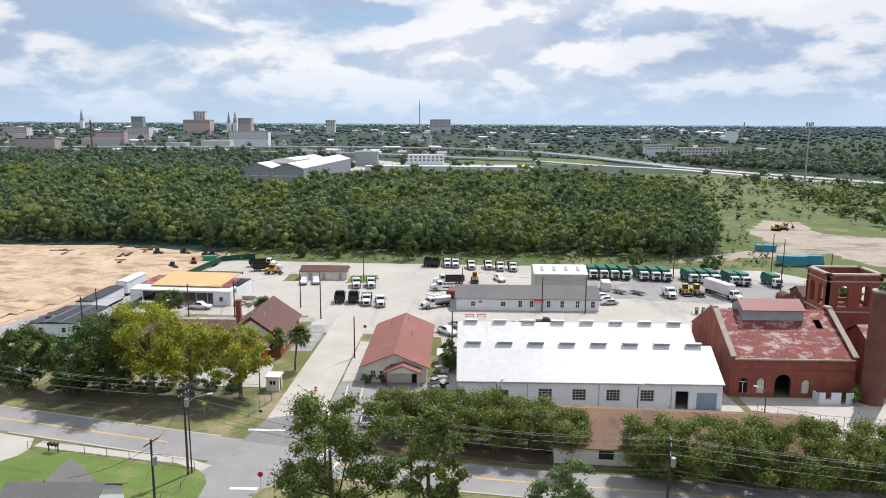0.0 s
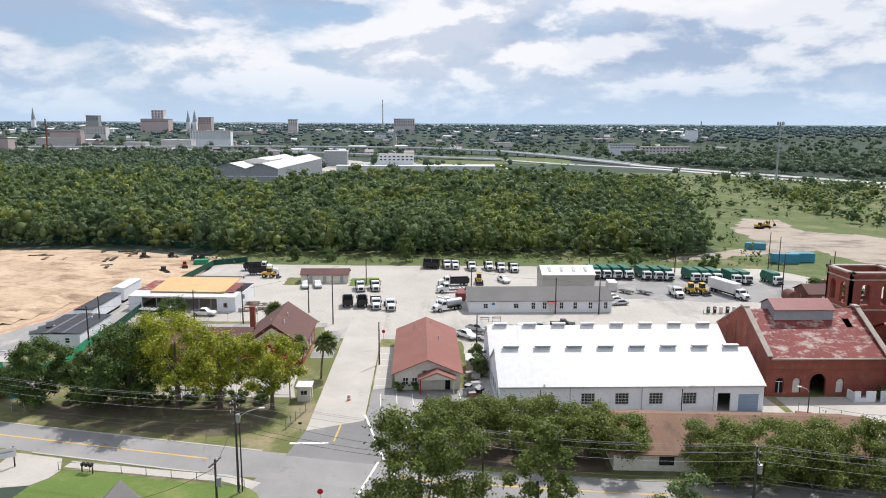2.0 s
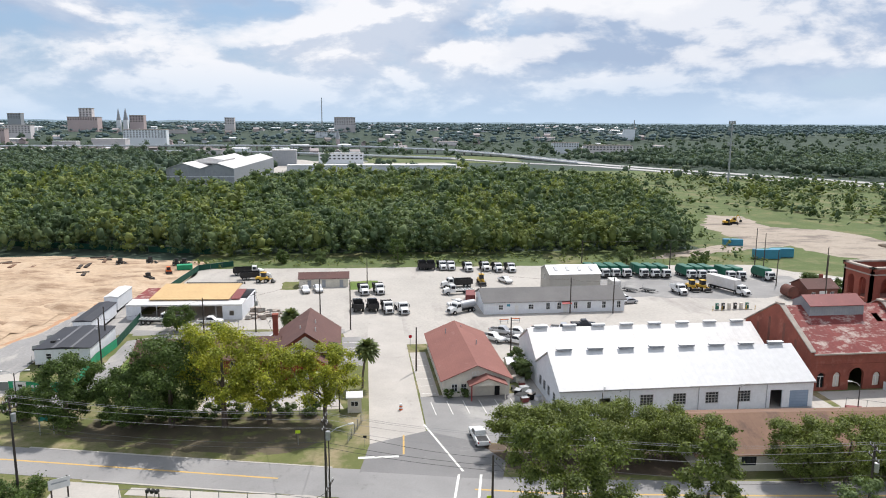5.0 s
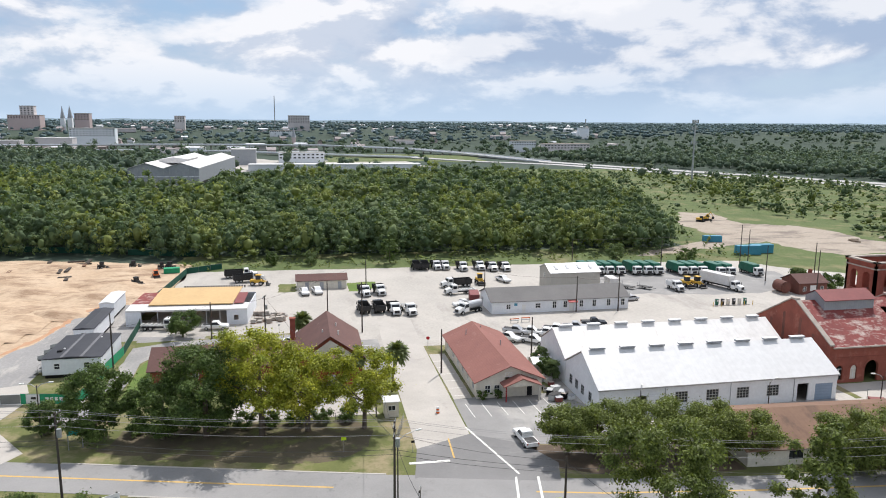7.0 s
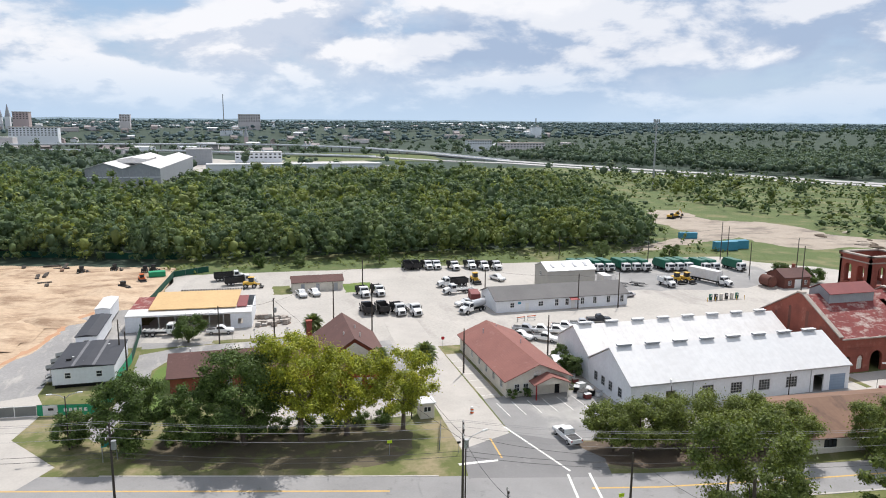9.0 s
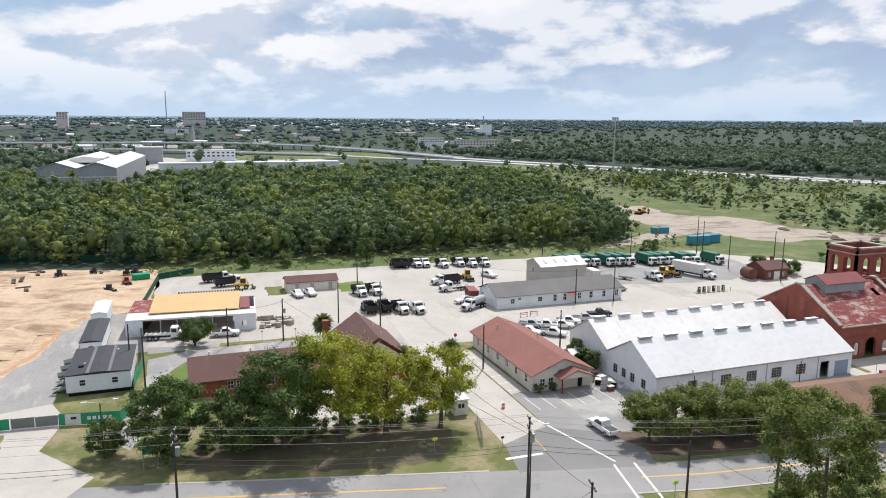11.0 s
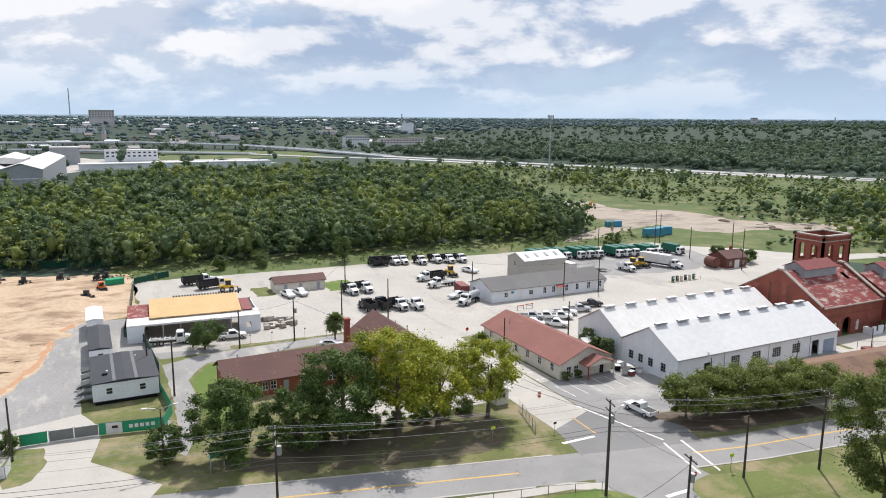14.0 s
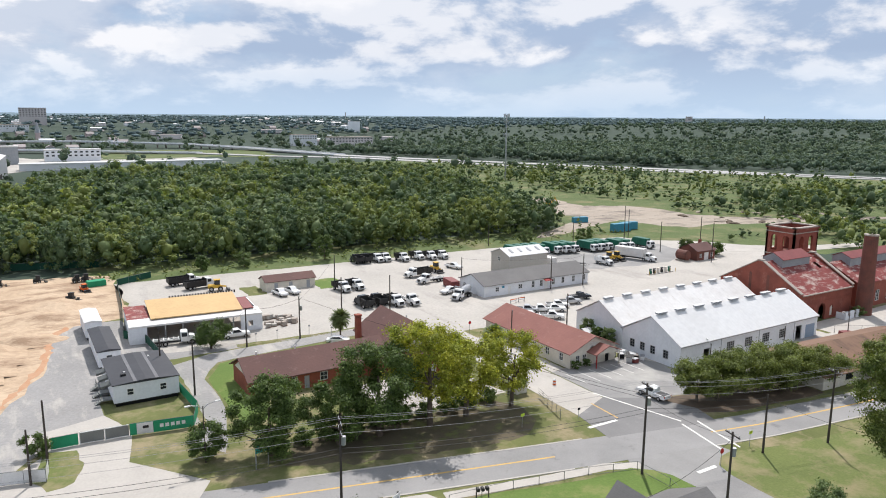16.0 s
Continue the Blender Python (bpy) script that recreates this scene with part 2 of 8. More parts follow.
M = dict(
    land=material("land", (0.05, 0.072, 0.05), (0.038, 0.058, 0.044), scale=0.012, fine=0.2, rough=1, spots=((0.12, 0.135, 0.07), 0.012, 0.63, 0.70)),
    grass=material("grass", (0.15, 0.16, 0.058), (0.095, 0.112, 0.038), scale=0.14, fine=2.5, rough=1, spots=((0.27, 0.225, 0.135), 0.12, 0.48, 0.62), bump=0.3),
    corner_grass=material("corner_grass", (0.145, 0.17, 0.055), (0.10, 0.128, 0.042), scale=0.12, fine=3, rough=1, bump=0.4, amount=1.0, spots=((0.235, 0.205, 0.11), 0.16, 0.48, 0.64)),
    litter=material("leaf_litter", (0.13, 0.105, 0.072), (0.085, 0.08, 0.045), scale=0.3, fine=4, rough=1, bump=0.4, spots=((0.15, 0.16, 0.06), 0.25, 0.52, 0.62)),
    lawn=material("lawn", (0.125, 0.185, 0.045), (0.09, 0.14, 0.035), scale=0.1, fine=3, rough=1, bump=0.4, amount=0.9, spots=((0.19, 0.205, 0.075), 0.2, 0.52, 0.68)),
    weeds=material("weeds", (0.112, 0.145, 0.052), (0.065, 0.095, 0.034), scale=0.07, fine=1.3, rough=1, bump=0.6, relief=0.3, amount=1.0, spots=((0.20, 0.185, 0.095), 0.06, 0.50, 0.66)),
    yard=material("yard", (0.45, 0.42, 0.38), (0.33, 0.31, 0.28), scale=0.055, fine=1.5, amount=0.8, spots=((0.27, 0.25, 0.23), 0.05, 0.53, 0.68, (1.3, 0.45, 1.0)), bump=0.15),
    concrete=material("concrete", (0.46, 0.43, 0.39), (0.36, 0.335, 0.305), scale=0.15, fine=3, spots=((0.27, 0.25, 0.23), 0.2, 0.60, 0.75)),
    asphalt=material("asphalt", (0.295, 0.287, 0.28), (0.215, 0.211, 0.207), scale=0.1, fine=5, bump=0.1, spots=((0.17, 0.166, 0.162), 0.35, 0.58, 0.70)),
    asphalt_new=material("asphalt_new", (0.215, 0.21, 0.207), (0.16, 0.157, 0.155), scale=0.12, fine=4, spots=((0.29, 0.28, 0.27), 0.15, 0.56, 0.7)),
    asphalt_old=material("asphalt_old", (0.29, 0.283, 0.273), (0.205, 0.20, 0.196), scale=0.12, fine=4, spots=((0.40, 0.385, 0.355), 0.06, 0.53, 0.7)),
    paint=material("road_paint", (0.75, 0.74, 0.70), (0.55, 0.54, 0.5), scale=1.5),
    yellow=material("yellow_paint", (0.62, 0.40, 0.12), (0.45, 0.32, 0.14), scale=1.0),
    sand=material("sand", (0.53, 0.405, 0.285), (0.37, 0.255, 0.16), scale=0.09, fine=0.9, bump=0.7, relief=0.15, amount=0.9, spots=((0.27, 0.18, 0.115), 0.10, 0.50, 0.62, (0.6, 1.5, 1.0))),
    red_soil=material("red_soil", (0.42, 0.215, 0.115), (0.47, 0.31, 0.20), scale=0.3, fine=2),
    gravel=material("gravel", (0.31, 0.30, 0.29), (0.21, 0.205, 0.20), scale=0.12, fine=2, amount=0.9, spots=((0.41, 0.385, 0.35), 0.16, 0.52, 0.66, (1.5, 0.4, 1.0)), bump=0.3, relief=0.1),
    road_soil=material("road_soil", (0.37, 0.315, 0.255), (0.26, 0.215, 0.17), scale=0.13, fine=1.1, amount=0.9, spots=((0.17, 0.14, 0.115), 0.07, 0.50, 0.62, (0.7, 1.4, 1.0)), bump=0.4, relief=0.2),
    mulch=material("mulch", (0.13, 0.095, 0.065), (0.08, 0.06, 0.045), scale=0.6, fine=4, spots=((0.3, 0.26, 0.2), 1.5, 0.62, 0.7)),
    white_roof=material("white_metal_roof", (0.64, 0.64, 0.635), (0.59, 0.585, 0.58), scale=0.12, fine=1.0, rough=0.45, stripes=("x", 0.9, 0.06), bump=0.06, spots=((0.60, 0.585, 0.56), 0.8, 0.60, 0.78, (1.0, 0.15, 0.3))),
    white_roof_old=material("worn_white_roof", (0.67, 0.66, 0.645), (0.57, 0.55, 0.53), scale=0.25, fine=1.2, rough=0.5, stripes=("x", 0.9, 0.10), bump=0.08, spots=((0.45, 0.41, 0.37), 1.2, 0.60, 0.78, (1.0, 0.15, 0.3))),
    white_wall=material("white_wall", (0.72, 0.74, 0.77), (0.62, 0.64, 0.67), scale=0.3, fine=2, rough=0.7),
    cream=material("cream_wall", (0.66, 0.62, 0.54), (0.55, 0.51, 0.44), scale=0.4, fine=2),
    tan=material("tan_metal", (0.42, 0.40, 0.36), (0.37, 0.35, 0.31), scale=0.2, fine=1, stripes=("x", 0.6, 0.15), rough=0.5),
    brick=material("brick", (0.29, 0.088, 0.06), (0.18, 0.056, 0.042), scale=0.35, fine=5, bump=0.25, spots=((0.34, 0.15, 0.11), 0.5, 0.55, 0.75)),
    brick_dark=material("sooty_brick", (0.20, 0.075, 0.055), (0.09, 0.05, 0.042), scale=0.4, fine=5, bump=0.25),
    brick_house=material("house_brick", (0.30, 0.09, 0.06), (0.22, 0.065, 0.045), scale=0.6, fine=8, bump=0.2),
    red_paint=material("red_paint", (0.33, 0.03, 0.03), (0.26, 0.025, 0.025), scale=0.5, rough=0.6),
    rust_roof=material("rusted_red_roof", (0.235, 0.048, 0.042), (0.16, 0.036, 0.033), scale=0.3, fine=2, rough=0.7, stripes=("x", 0.75, 0.3), spots=((0.44, 0.34, 0.30), 0.9, 0.50, 0.62, (0.5, 0.8, 1.0)), bump=0.2),
    red_metal=material("red_metal_roof", (0.225, 0.062, 0.058), (0.18, 0.05, 0.048), scale=0.3, fine=2, rough=0.55, spots=((0.4, 0.3, 0.27), 1.2, 0.66, 0.74)),
    coping=material("stone_coping", (0.42, 0.37, 0.32), (0.27, 0.23, 0.20), scale=0.6, fine=3),
    red_shingle=material("red_shingle", (0.255, 0.112, 0.092), (0.21, 0.09, 0.075), scale=0.2, fine=3, stripes=("z", 0.16, 0.14), bump=0.15, spots=((0.31, 0.175, 0.15), 0.5, 0.58, 0.75)),
    brown_shingle=material("brown_shingle", (0.14, 0.074, 0.064), (0.108, 0.06, 0.054), scale=0.2, fine=3, stripes=("z", 0.16, 0.16), bump=0.15, spots=((0.19, 0.12, 0.105), 0.6, 0.58, 0.75)),
    grey_shingle=material("grey_shingle", (0.165, 0.16, 0.155), (0.135, 0.13, 0.128), scale=0.2, fine=3, stripes=("z", 0.16, 0.14), bump=0.15),
    tan_roof=material("tan_brown_roof", (0.215, 0.128, 0.086), (0.16, 0.096, 0.066), scale=0.15, fine=2, stripes=("x", 1.0, 0.12), spots=((0.095, 0.062, 0.047), 0.25, 0.54, 0.72, (1.0, 0.4, 1.0))),
    yellow_roof=material("ochre_roof", (0.58, 0.40, 0.20), (0.50, 0.34, 0.17), scale=0.2, fine=1.5),
    membrane=material("dark_membrane", (0.045, 0.047, 0.055), (0.032, 0.033, 0.04), scale=0.4, rough=0.6),
    membrane_seam=material("grey_membrane", (0.17, 0.17, 0.18), rough=0.7),
    grey_metal=material("grey_metal", (0.36, 0.38, 0.40), (0.28, 0.29, 0.31), rough=0.5, scale=0.5, stripes=("x", 0.5, 0.2)),
    galv=material("galvanised", (0.42, 0.43, 0.44), (0.34, 0.35, 0.36), rough=0.45, metal=0.6, scale=2),
    dark=material("dark_opening", (0.012, 0.012, 0.013), (0.008, 0.008, 0.008), rough=0.9),
    glass=material("window_glass", (0.035, 0.04, 0.045), (0.02, 0.024, 0.03), rough=0.12, scale=1.0),
    frame_white=material("white_trim", (0.70, 0.70, 0.68), (0.6, 0.6, 0.58), rough=0.5),
    door_blue=material("blue_grey_door", (0.25, 0.32, 0.42), (0.2, 0.27, 0.36), rough=0.5, stripes=("z", 0.5, 0.3)),
    pole=material("pole_wood", (0.075, 0.062, 0.053), (0.045, 0.038, 0.034), scale=1.0, fine=10),
    cable=material("cable", (0.03, 0.03, 0.03), rough=0.6),
    cable_light=material("bare_cable", (0.25, 0.25, 0.25), rough=0.4),
    bark=material("bark", (0.14, 0.11, 0.085), (0.07, 0.055, 0.042), scale=1.2, fine=8, bump=0.4),
    leaf=material("leaf", (0.165, 0.22, 0.085), (0.105, 0.155, 0.066), scale=0.06, fine=1.7, rough=0.7, island=0.22, thin=0.34, bump=0.5, relief=0.5, amount=0.6),
    leaf_dark=material("oak_leaf", (0.112, 0.165, 0.04), (0.052, 0.092, 0.026), scale=0.3, fine=1.0, rough=0.62, island=0.5, thin=0.3),
    leaf_yellow=material("sycamore_leaf", (0.42, 0.41, 0.045), (0.14, 0.21, 0.035), scale=0.34, fine=1.2, rough=0.55, island=0.5, thin=0.42),
    leaf_light=material("light_leaf", (0.25, 0.29, 0.085), (0.175, 0.225, 0.075), scale=0.12, fine=1.7, rough=0.7, island=0.22, thin=0.36, bump=0.5, relief=0.5, amount=0.6),
    leaf_deep=material("deep_leaf", (0.115, 0.17, 0.08), (0.078, 0.125, 0.062), scale=0.12, fine=1.7, rough=0.75, island=0.22, thin=0.3, bump=0.5, relief=0.5, amount=0.6),
    leaf_laurel=material("crape_leaf", (0.19, 0.225, 0.058), (0.115, 0.155, 0.042), scale=0.3, fine=1.0, rough=0.6, island=0.5, thin=0.36, spots=((0.46, 0.46, 0.34), 1.6, 0.65, 0.75)),
    leaf_road=material("roadside_leaf", (0.165, 0.20, 0.048), (0.085, 0.125, 0.034), scale=0.3, fine=1.0, rough=0.6, island=0.5, thin=0.36),
    # far foliage: paler, bluer base colours stand in for haze
    leaf_far_hazy=material("far_leaf_hazy", (0.12, 0.165, 0.105), (0.08, 0.125, 0.092), scale=0.02, fine=0.9, rough=0.85, island=0.22, thin=0.25, bump=0.5, relief=0.6, amount=0.7, spots=((0.19, 0.21, 0.11), 0.03, 0.58, 0.7)),
    leaf_hazy=material("distant_leaf_hazy", (0.125, 0.175, 0.18), (0.095, 0.145, 0.155), scale=0.01, fine=0.3, rough=0.9, island=0.22, thin=0.15, bump=0.5, relief=1.0),
    # haze over the horizon woods is part of this base colour
    horizon=material("far_woods_hazy", (0.15, 0.21, 0.25), (0.125, 0.18, 0.22), scale=0.004, fine=0.02, rough=1),
    palm_leaf=material("palm_leaf", (0.18, 0.22, 0.085), (0.12, 0.155, 0.06), scale=1, rough=0.5, island=0.4, thin=0.3),
    white_car=material("white_lacquer", (0.78, 0.78, 0.77), (0.74, 0.74, 0.73), rough=0.25, scale=2),
    black_bed=material("black_steel", (0.022, 0.022, 0.024), (0.03, 0.028, 0.026), rough=0.5, scale=1),
    silver=material("silver_lacquer", (0.45, 0.46, 0.48), (0.42, 0.43, 0.45), rough=0.3, metal=0.3, scale=2),
    dark_car=material("dark_lacquer", (0.03, 0.035, 0.045), rough=0.25, scale=2),
    green_truck=material("green_steel", (0.02, 0.13, 0.085), (0.015, 0.10, 0.068), rough=0.45, scale=1.2),
    tyre=material("tyre", (0.018, 0.018, 0.018), rough=0.9),
    rim=material("rim", (0.45, 0.45, 0.45), rough=0.4, metal=0.5),
    lamp_glass=material("headlight_glass", (0.7, 0.7, 0.68), rough=0.15),
    red_glass=material("tail_light", (0.4, 0.02, 0.015), rough=0.25),
    digger=material("machine_yellow", (0.62, 0.38, 0.05), (0.5, 0.3, 0.04), rough=0.5),
    orange=material("safety_orange", (0.7, 0.13, 0.02), rough=0.6),
    green_sheet=material("green_mesh_fabric", (0.03, 0.30, 0.15), (0.025, 0.24, 0.12), scale=0.8, rough=0.8),
    dark_green=material("dark_green_fabric", (0.015, 0.075, 0.05), (0.012, 0.06, 0.04), scale=0.3, rough=0.9),
    container=material("blue_container", (0.06, 0.27, 0.38), (0.05, 0.22, 0.33), rough=0.5, scale=0.5, stripes=("x", 0.3, 0.25)),
    teal=material("teal_sign", (0.02, 0.30, 0.26), rough=0.5),
    sign_white=material("sign_white", (0.7, 0.7, 0.7), rough=0.5),
    fluoro=material("fluorescent_sign", (0.55, 0.75, 0.03), rough=0.5),
    sign_red=material("sign_red", (0.5, 0.02, 0.03), rough=0.5),
    fence_grey=material("fence_wire", (0.22, 0.23, 0.22), rough=0.6, metal=0.4),
    # town walls: base colours lightened and greyed to imitate distance haze
    city_wall=material("far_wall_hazy", (0.60, 0.56, 0.56), (0.50, 0.47, 0.47), scale=0.05, per_object=0.2),
    city_white_hazy=material("far_white_hazy", (0.74, 0.76, 0.79), (0.66, 0.69, 0.72), scale=0.05, per_object=0.12),
    deck_concrete=material("deck_concrete", (0.40, 0.39, 0.38), (0.33, 0.325, 0.315), scale=0.05, fine=0.5),
    city_roof=material("far_roof", (0.34, 0.30, 0.29), (0.26, 0.235, 0.23), scale=0.05, per_object=0.4),
    # far brick, also paled in its colour for haze
    city_brick_hazy=material("far_brick_hazy", (0.48, 0.39, 0.38), (0.42, 0.34, 0.33), scale=0.05, per_object=0.12),
)


# ---------------------------------------------------------------- mesh helpers
def linked(name, bm, mats):
    me = bpy.data.meshes.new(name)
    bm.normal_update()
    bm.to_mesh(me)
    bm.free()
    for m in mats if isinstance(mats, (list, tuple)) else [mats]:
        me.materials.append(m)
    return new(name, me)


def part(name, bm, mat, parent, label=""):
    ob = linked(name, bm, mat)
    ob.parent = parent
    return tagged(ob, label)


def thing(name, label, category, x=0, y=0, z=0, turn=0, group="", kind=""):
    ob = new(name)
    ob.matrix_world = pose(x, y, z, 0, 0, turn)
    ob.empty_display_size = 0.3
    return tagged(ob, label, category, group, kind)


def B():
    return bmesh.new()


def box(bm, x0, x1, y0, y1, z0, z1, bevel=0.0, mi=0):
    r = bmesh.ops.create_cube(bm, size=1.0, matrix=Matrix.LocRotScale(((x0 + x1) / 2, (y0 + y1) / 2, (z0 + z1) / 2), None, (x1 - x0, y1 - y0, z1 - z0)))
    vs = r["verts"]
    for f in {f for v in vs for f in v.link_faces}:
        f.material_index = mi
    if bevel:
        bmesh.ops.bevel(bm, geom=list({e for v in vs for e in v.link_edges}), offset=bevel, segments=1, affect="EDGES", profile=0.5)
    return bm


def cyl(bm, a, b, r0, r1=None, n=8, caps=True):
    a, b = Vector(a), Vector(b)
    d = b - a
    m = Matrix.Translation((a + b) / 2) @ d.to_track_quat("Z", "Y").to_matrix().to_4x4()
    bmesh.ops.create_cone(bm, cap_ends=caps, segments=n, radius1=r0, radius2=r0 if r1 is None else r1, depth=d.length, matrix=m)
    return bm


def poly(bm, pts, mi=0):
    f = bm.faces.new([bm.verts.new(p) for p in pts])
    f.material_index = mi
    return f


def slab(bm, pts, thick, mi=0):
    """A plate: pts is its upper side, thick goes down along z."""
    top = [bm.verts.new(p) for p in pts]
    low = [bm.verts.new((p[0], p[1], p[2] - thick)) for p in pts]
    bm.faces.new(top).material_index = mi
    bm.faces.new(low[::-1]).material_index = mi
    for i in range(len(pts)):
        j = (i + 1) % len(pts)
        bm.faces.new((top[j], top[i], low[i], low[j])).material_index = mi
    return bm


def extrude_profile(bm, profile, axis, lo, hi, mi=0):
    """A closed profile (u, z) run along x or y from lo to hi."""
    def at(u, z, s):
        return (s, u, z) if axis == "x" else (u, s, z)
    a = [bm.verts.new(at(u, z, lo)) for u, z in profile]
    c = [bm.verts.new(at(u, z, hi)) for u, z in profile]
    bm.faces.new(a).material_index = mi
    bm.faces.new(c[::-1]).material_index = mi
    n = len(profile)
    for i in range(n):
        j = (i + 1) % n
        bm.faces.new((a[j], a[i], c[i], c[j])).material_index = mi
    bmesh.ops.recalc_face_normals(bm, faces=bm.faces[:])
    return bm


def patch(name, pts, z, mat, label, category, jitter=0.0, step=4.0, seed=1, kind="structure"):
    """A thin sheet of ground cover lying on the ground, with an uneven outline."""
    rng = random.Random(seed)
    out = []
    for i, p in enumerate(pts):
        q = pts[(i + 1) % len(pts)]
        n = max(1, int(math.dist(p, q) / step)) if jitter else 1
        for k in range(n):
            f = k / n
            out.append((p[0] + (q[0] - p[0]) * f + rng.uniform(-jitter, jitter), p[1] + (q[1] - p[1]) * f + rng.uniform(-jitter, jitter), z))
    bm = B()
    slab(bm, out, z)
    bmesh.ops.recalc_face_normals(bm, faces=bm.faces[:])
    bmesh.ops.triangulate(bm, faces=[f for f in bm.faces if len(f.verts) > 4])
    return tagged(linked(name, bm, mat), label, category, kind=kind)


def strip(line, half0, half1, z):
    """Corners of a band along a line, from half0 to half1 to the left of it."""
    left, right = [], []
    for i, p in enumerate(line):
        a, c = line[max(i - 1, 0)], line[min(i + 1, len(line) - 1)]
        d = Vector((c[0] - a[0], c[1] - a[1])).normalized()
        nrm = Vector((-d.y, d.x))
        left.append((p[0] + nrm.x * half1, p[1] + nrm.y * half1))
        right.append((p[0] + nrm.x * half0, p[1] + nrm.y * half0))
    return left + right[::-1]


# ---------------------------------------------------------------- ground
def disc(rings):
    bm = B()
    c = bm.verts.new((0, 0, 0))
    prev = None
    for r in rings:
        ring = [bm.verts.new((r * math.cos(a * math.tau / 72), r * math.sin(a * math.tau / 72), land_height(r, 0))) for a in range(72)]
        for i in range(72):
            j = (i + 1) % 72
            bm.faces.new((c, ring[i], ring[j]) if prev is None else (prev[i], ring[i], ring[j], prev[j]))
        prev = ring
    return bm


def land_height(x, y):
    r = math.hypot(x, y)
    s = min(1.0, max(0.0, (r - 1200) / 550))
    return 26 * s * s * (3 - 2 * s) + 14 * min(1.0, max(0.0, (r - 1750) / 2750))


ground = tagged(linked("ground", disc((200, 500, 850, 950, 1050, 1150, 1250, 1350, 1450, 1550, 1650, 1750, 2200, 3000, 3800, 4900)), M["land"]), "dark green open land reaching to the horizon", "ground", kind="structure")

patch("rough_ground", [(-126, 118), (-90, 104), (-20, 92), (112, 90), (112, 236), (-86, 240), (-100, 200), (-108, 150)], 0.012, M["grass"], "rough dry grass between the paved areas", "grass", jitter=0.4)
ROAD = [(-420, 192), (-240, 146), (-78.7, 105.6), (-46, 97.2), (-36, 94.7), (-8.5, 88.6), (12, 85.6), (60, 80), (320, 58)]
patch("grass_verge", strip(ROAD, -12, 18, 0), 0.02, M["grass"], "patchy green verge along the two-lane road", "grass")
patch("tree_litter", [(-74, 112), (-66, 108.6), (-56, 105.8), (-46, 103.6), (-41, 103.6), (-37, 107), (-35.5, 114), (-40, 117.4), (-72, 118.2)], 0.027, M["litter"], "bare soil and leaf litter under the roadside trees", "soil", jitter=0.7, step=2)
patch("road", strip(ROAD, -3.7, 3.7, 0), 0.05, M["asphalt"], "grey asphalt two-lane road with worn surface", "road")
patch("centre_line", strip(ROAD[:4] + [(-42, 96.2)], -0.16, 0.16, 0), 0.056, M["yellow"], "worn yellow centre line on the road", "road marking")
patch("centre_line", strip([(-17, 90.5)] + ROAD[5:], -0.16, 0.16, 0), 0.056, M["yellow"], "worn yellow centre line on the road", "road marking")

patch("yard", [(-80, 168), (-80, 236), (-30, 233), (30, 231), (100, 226), (112, 205), (112, 186), (130, 175), (112, 160), (96, 140), (46, 140), (46, 108), (-2, 108),
               (-4, 150), (-22, 152), (-34, 152), (-34, 164), (-66, 166)], 0.03, M["yard"], "sun-bleached concrete and gravel yard", "yard", jitter=0.5)
patch("truck_stand", [(36, 188), (37, 220), (62, 219), (100, 208), (99, 190), (78, 182), (60, 184)], 0.036, M["asphalt_old"], "stained grey asphalt under the parked trucks", "parking lot", jitter=1.2)
patch("access_road", [(-29.9, 105), (-21.4, 108.5), (-21, 160), (-20, 200), (-27, 200), (-29, 160)], 0.045, M["concrete"], "pale concrete access road into the yard", "road")
patch("apron", [(-31.5, 96.5), (-29.9, 105), (-21.4, 108.5), (-14.5, 104), (-11.5, 97.5), (-13, 92.5), (-31, 96.8)], 0.054, M["asphalt_new"], "dark grey asphalt junction apron", "road")
patch("parking_lot", [(-21.2, 108.2), (-21, 122), (-17, 122.5), (-3, 122), (0, 116), (0, 106), (-8, 102.5), (-14.5, 104)], 0.04, M["asphalt_old"], "worn grey asphalt parking area", "parking lot")
patch("side_parking", [(-20.9, 122), (-20.9, 146), (-17.7, 146), (-17.7, 122)], 0.04, M["concrete"], "narrow paved strip beside the house", "pavement")
patch("mission_parking", [(-57, 119), (-57, 134), (-36, 134), (-34, 118.5)], 0.035, M["concrete"], "pale grey parking court", "parking lot", jitter=0.3)
patch("mission_lot", [(-34.5, 139), (-34.5, 158), (-29.9, 158), (-29.9, 139)], 0.035, M["asphalt_old"], "grey asphalt strip beside the hall", "parking lot")
patch("lawn", [(-36, 134.5), (-34.5, 139), (-29.9, 139), (-29.9, 112), (-33, 112), (-35, 118)], 0.03, M["grass"], "dry patch of lawn by the access road", "grass", jitter=0.2)
patch("lane", [(-80, 120), (-76, 136), (-76, 150), (-72, 158), (-34, 161), (-34, 164.5), (-72, 163.5), (-79.5, 160), (-79.5, 138), (-84, 126)], 0.04, M["gravel"], "narrow grey service lane", "road", jitter=0.25)
patch("lane_verge", [(-75.5, 128), (-75.5, 150), (-71.5, 157), (-44, 159), (-44, 145), (-70, 143), (-70, 128)], 0.03, M["lawn"], "green lawn around the brick wing", "grass", jitter=0.2)
patch("back_lot", [(-96, 166), (-82, 164), (-44, 165), (-44, 182), (-82, 182)], 0.025, M["gravel"], "gravel lot beside the canopy shed", "yard", jitter=0.4)
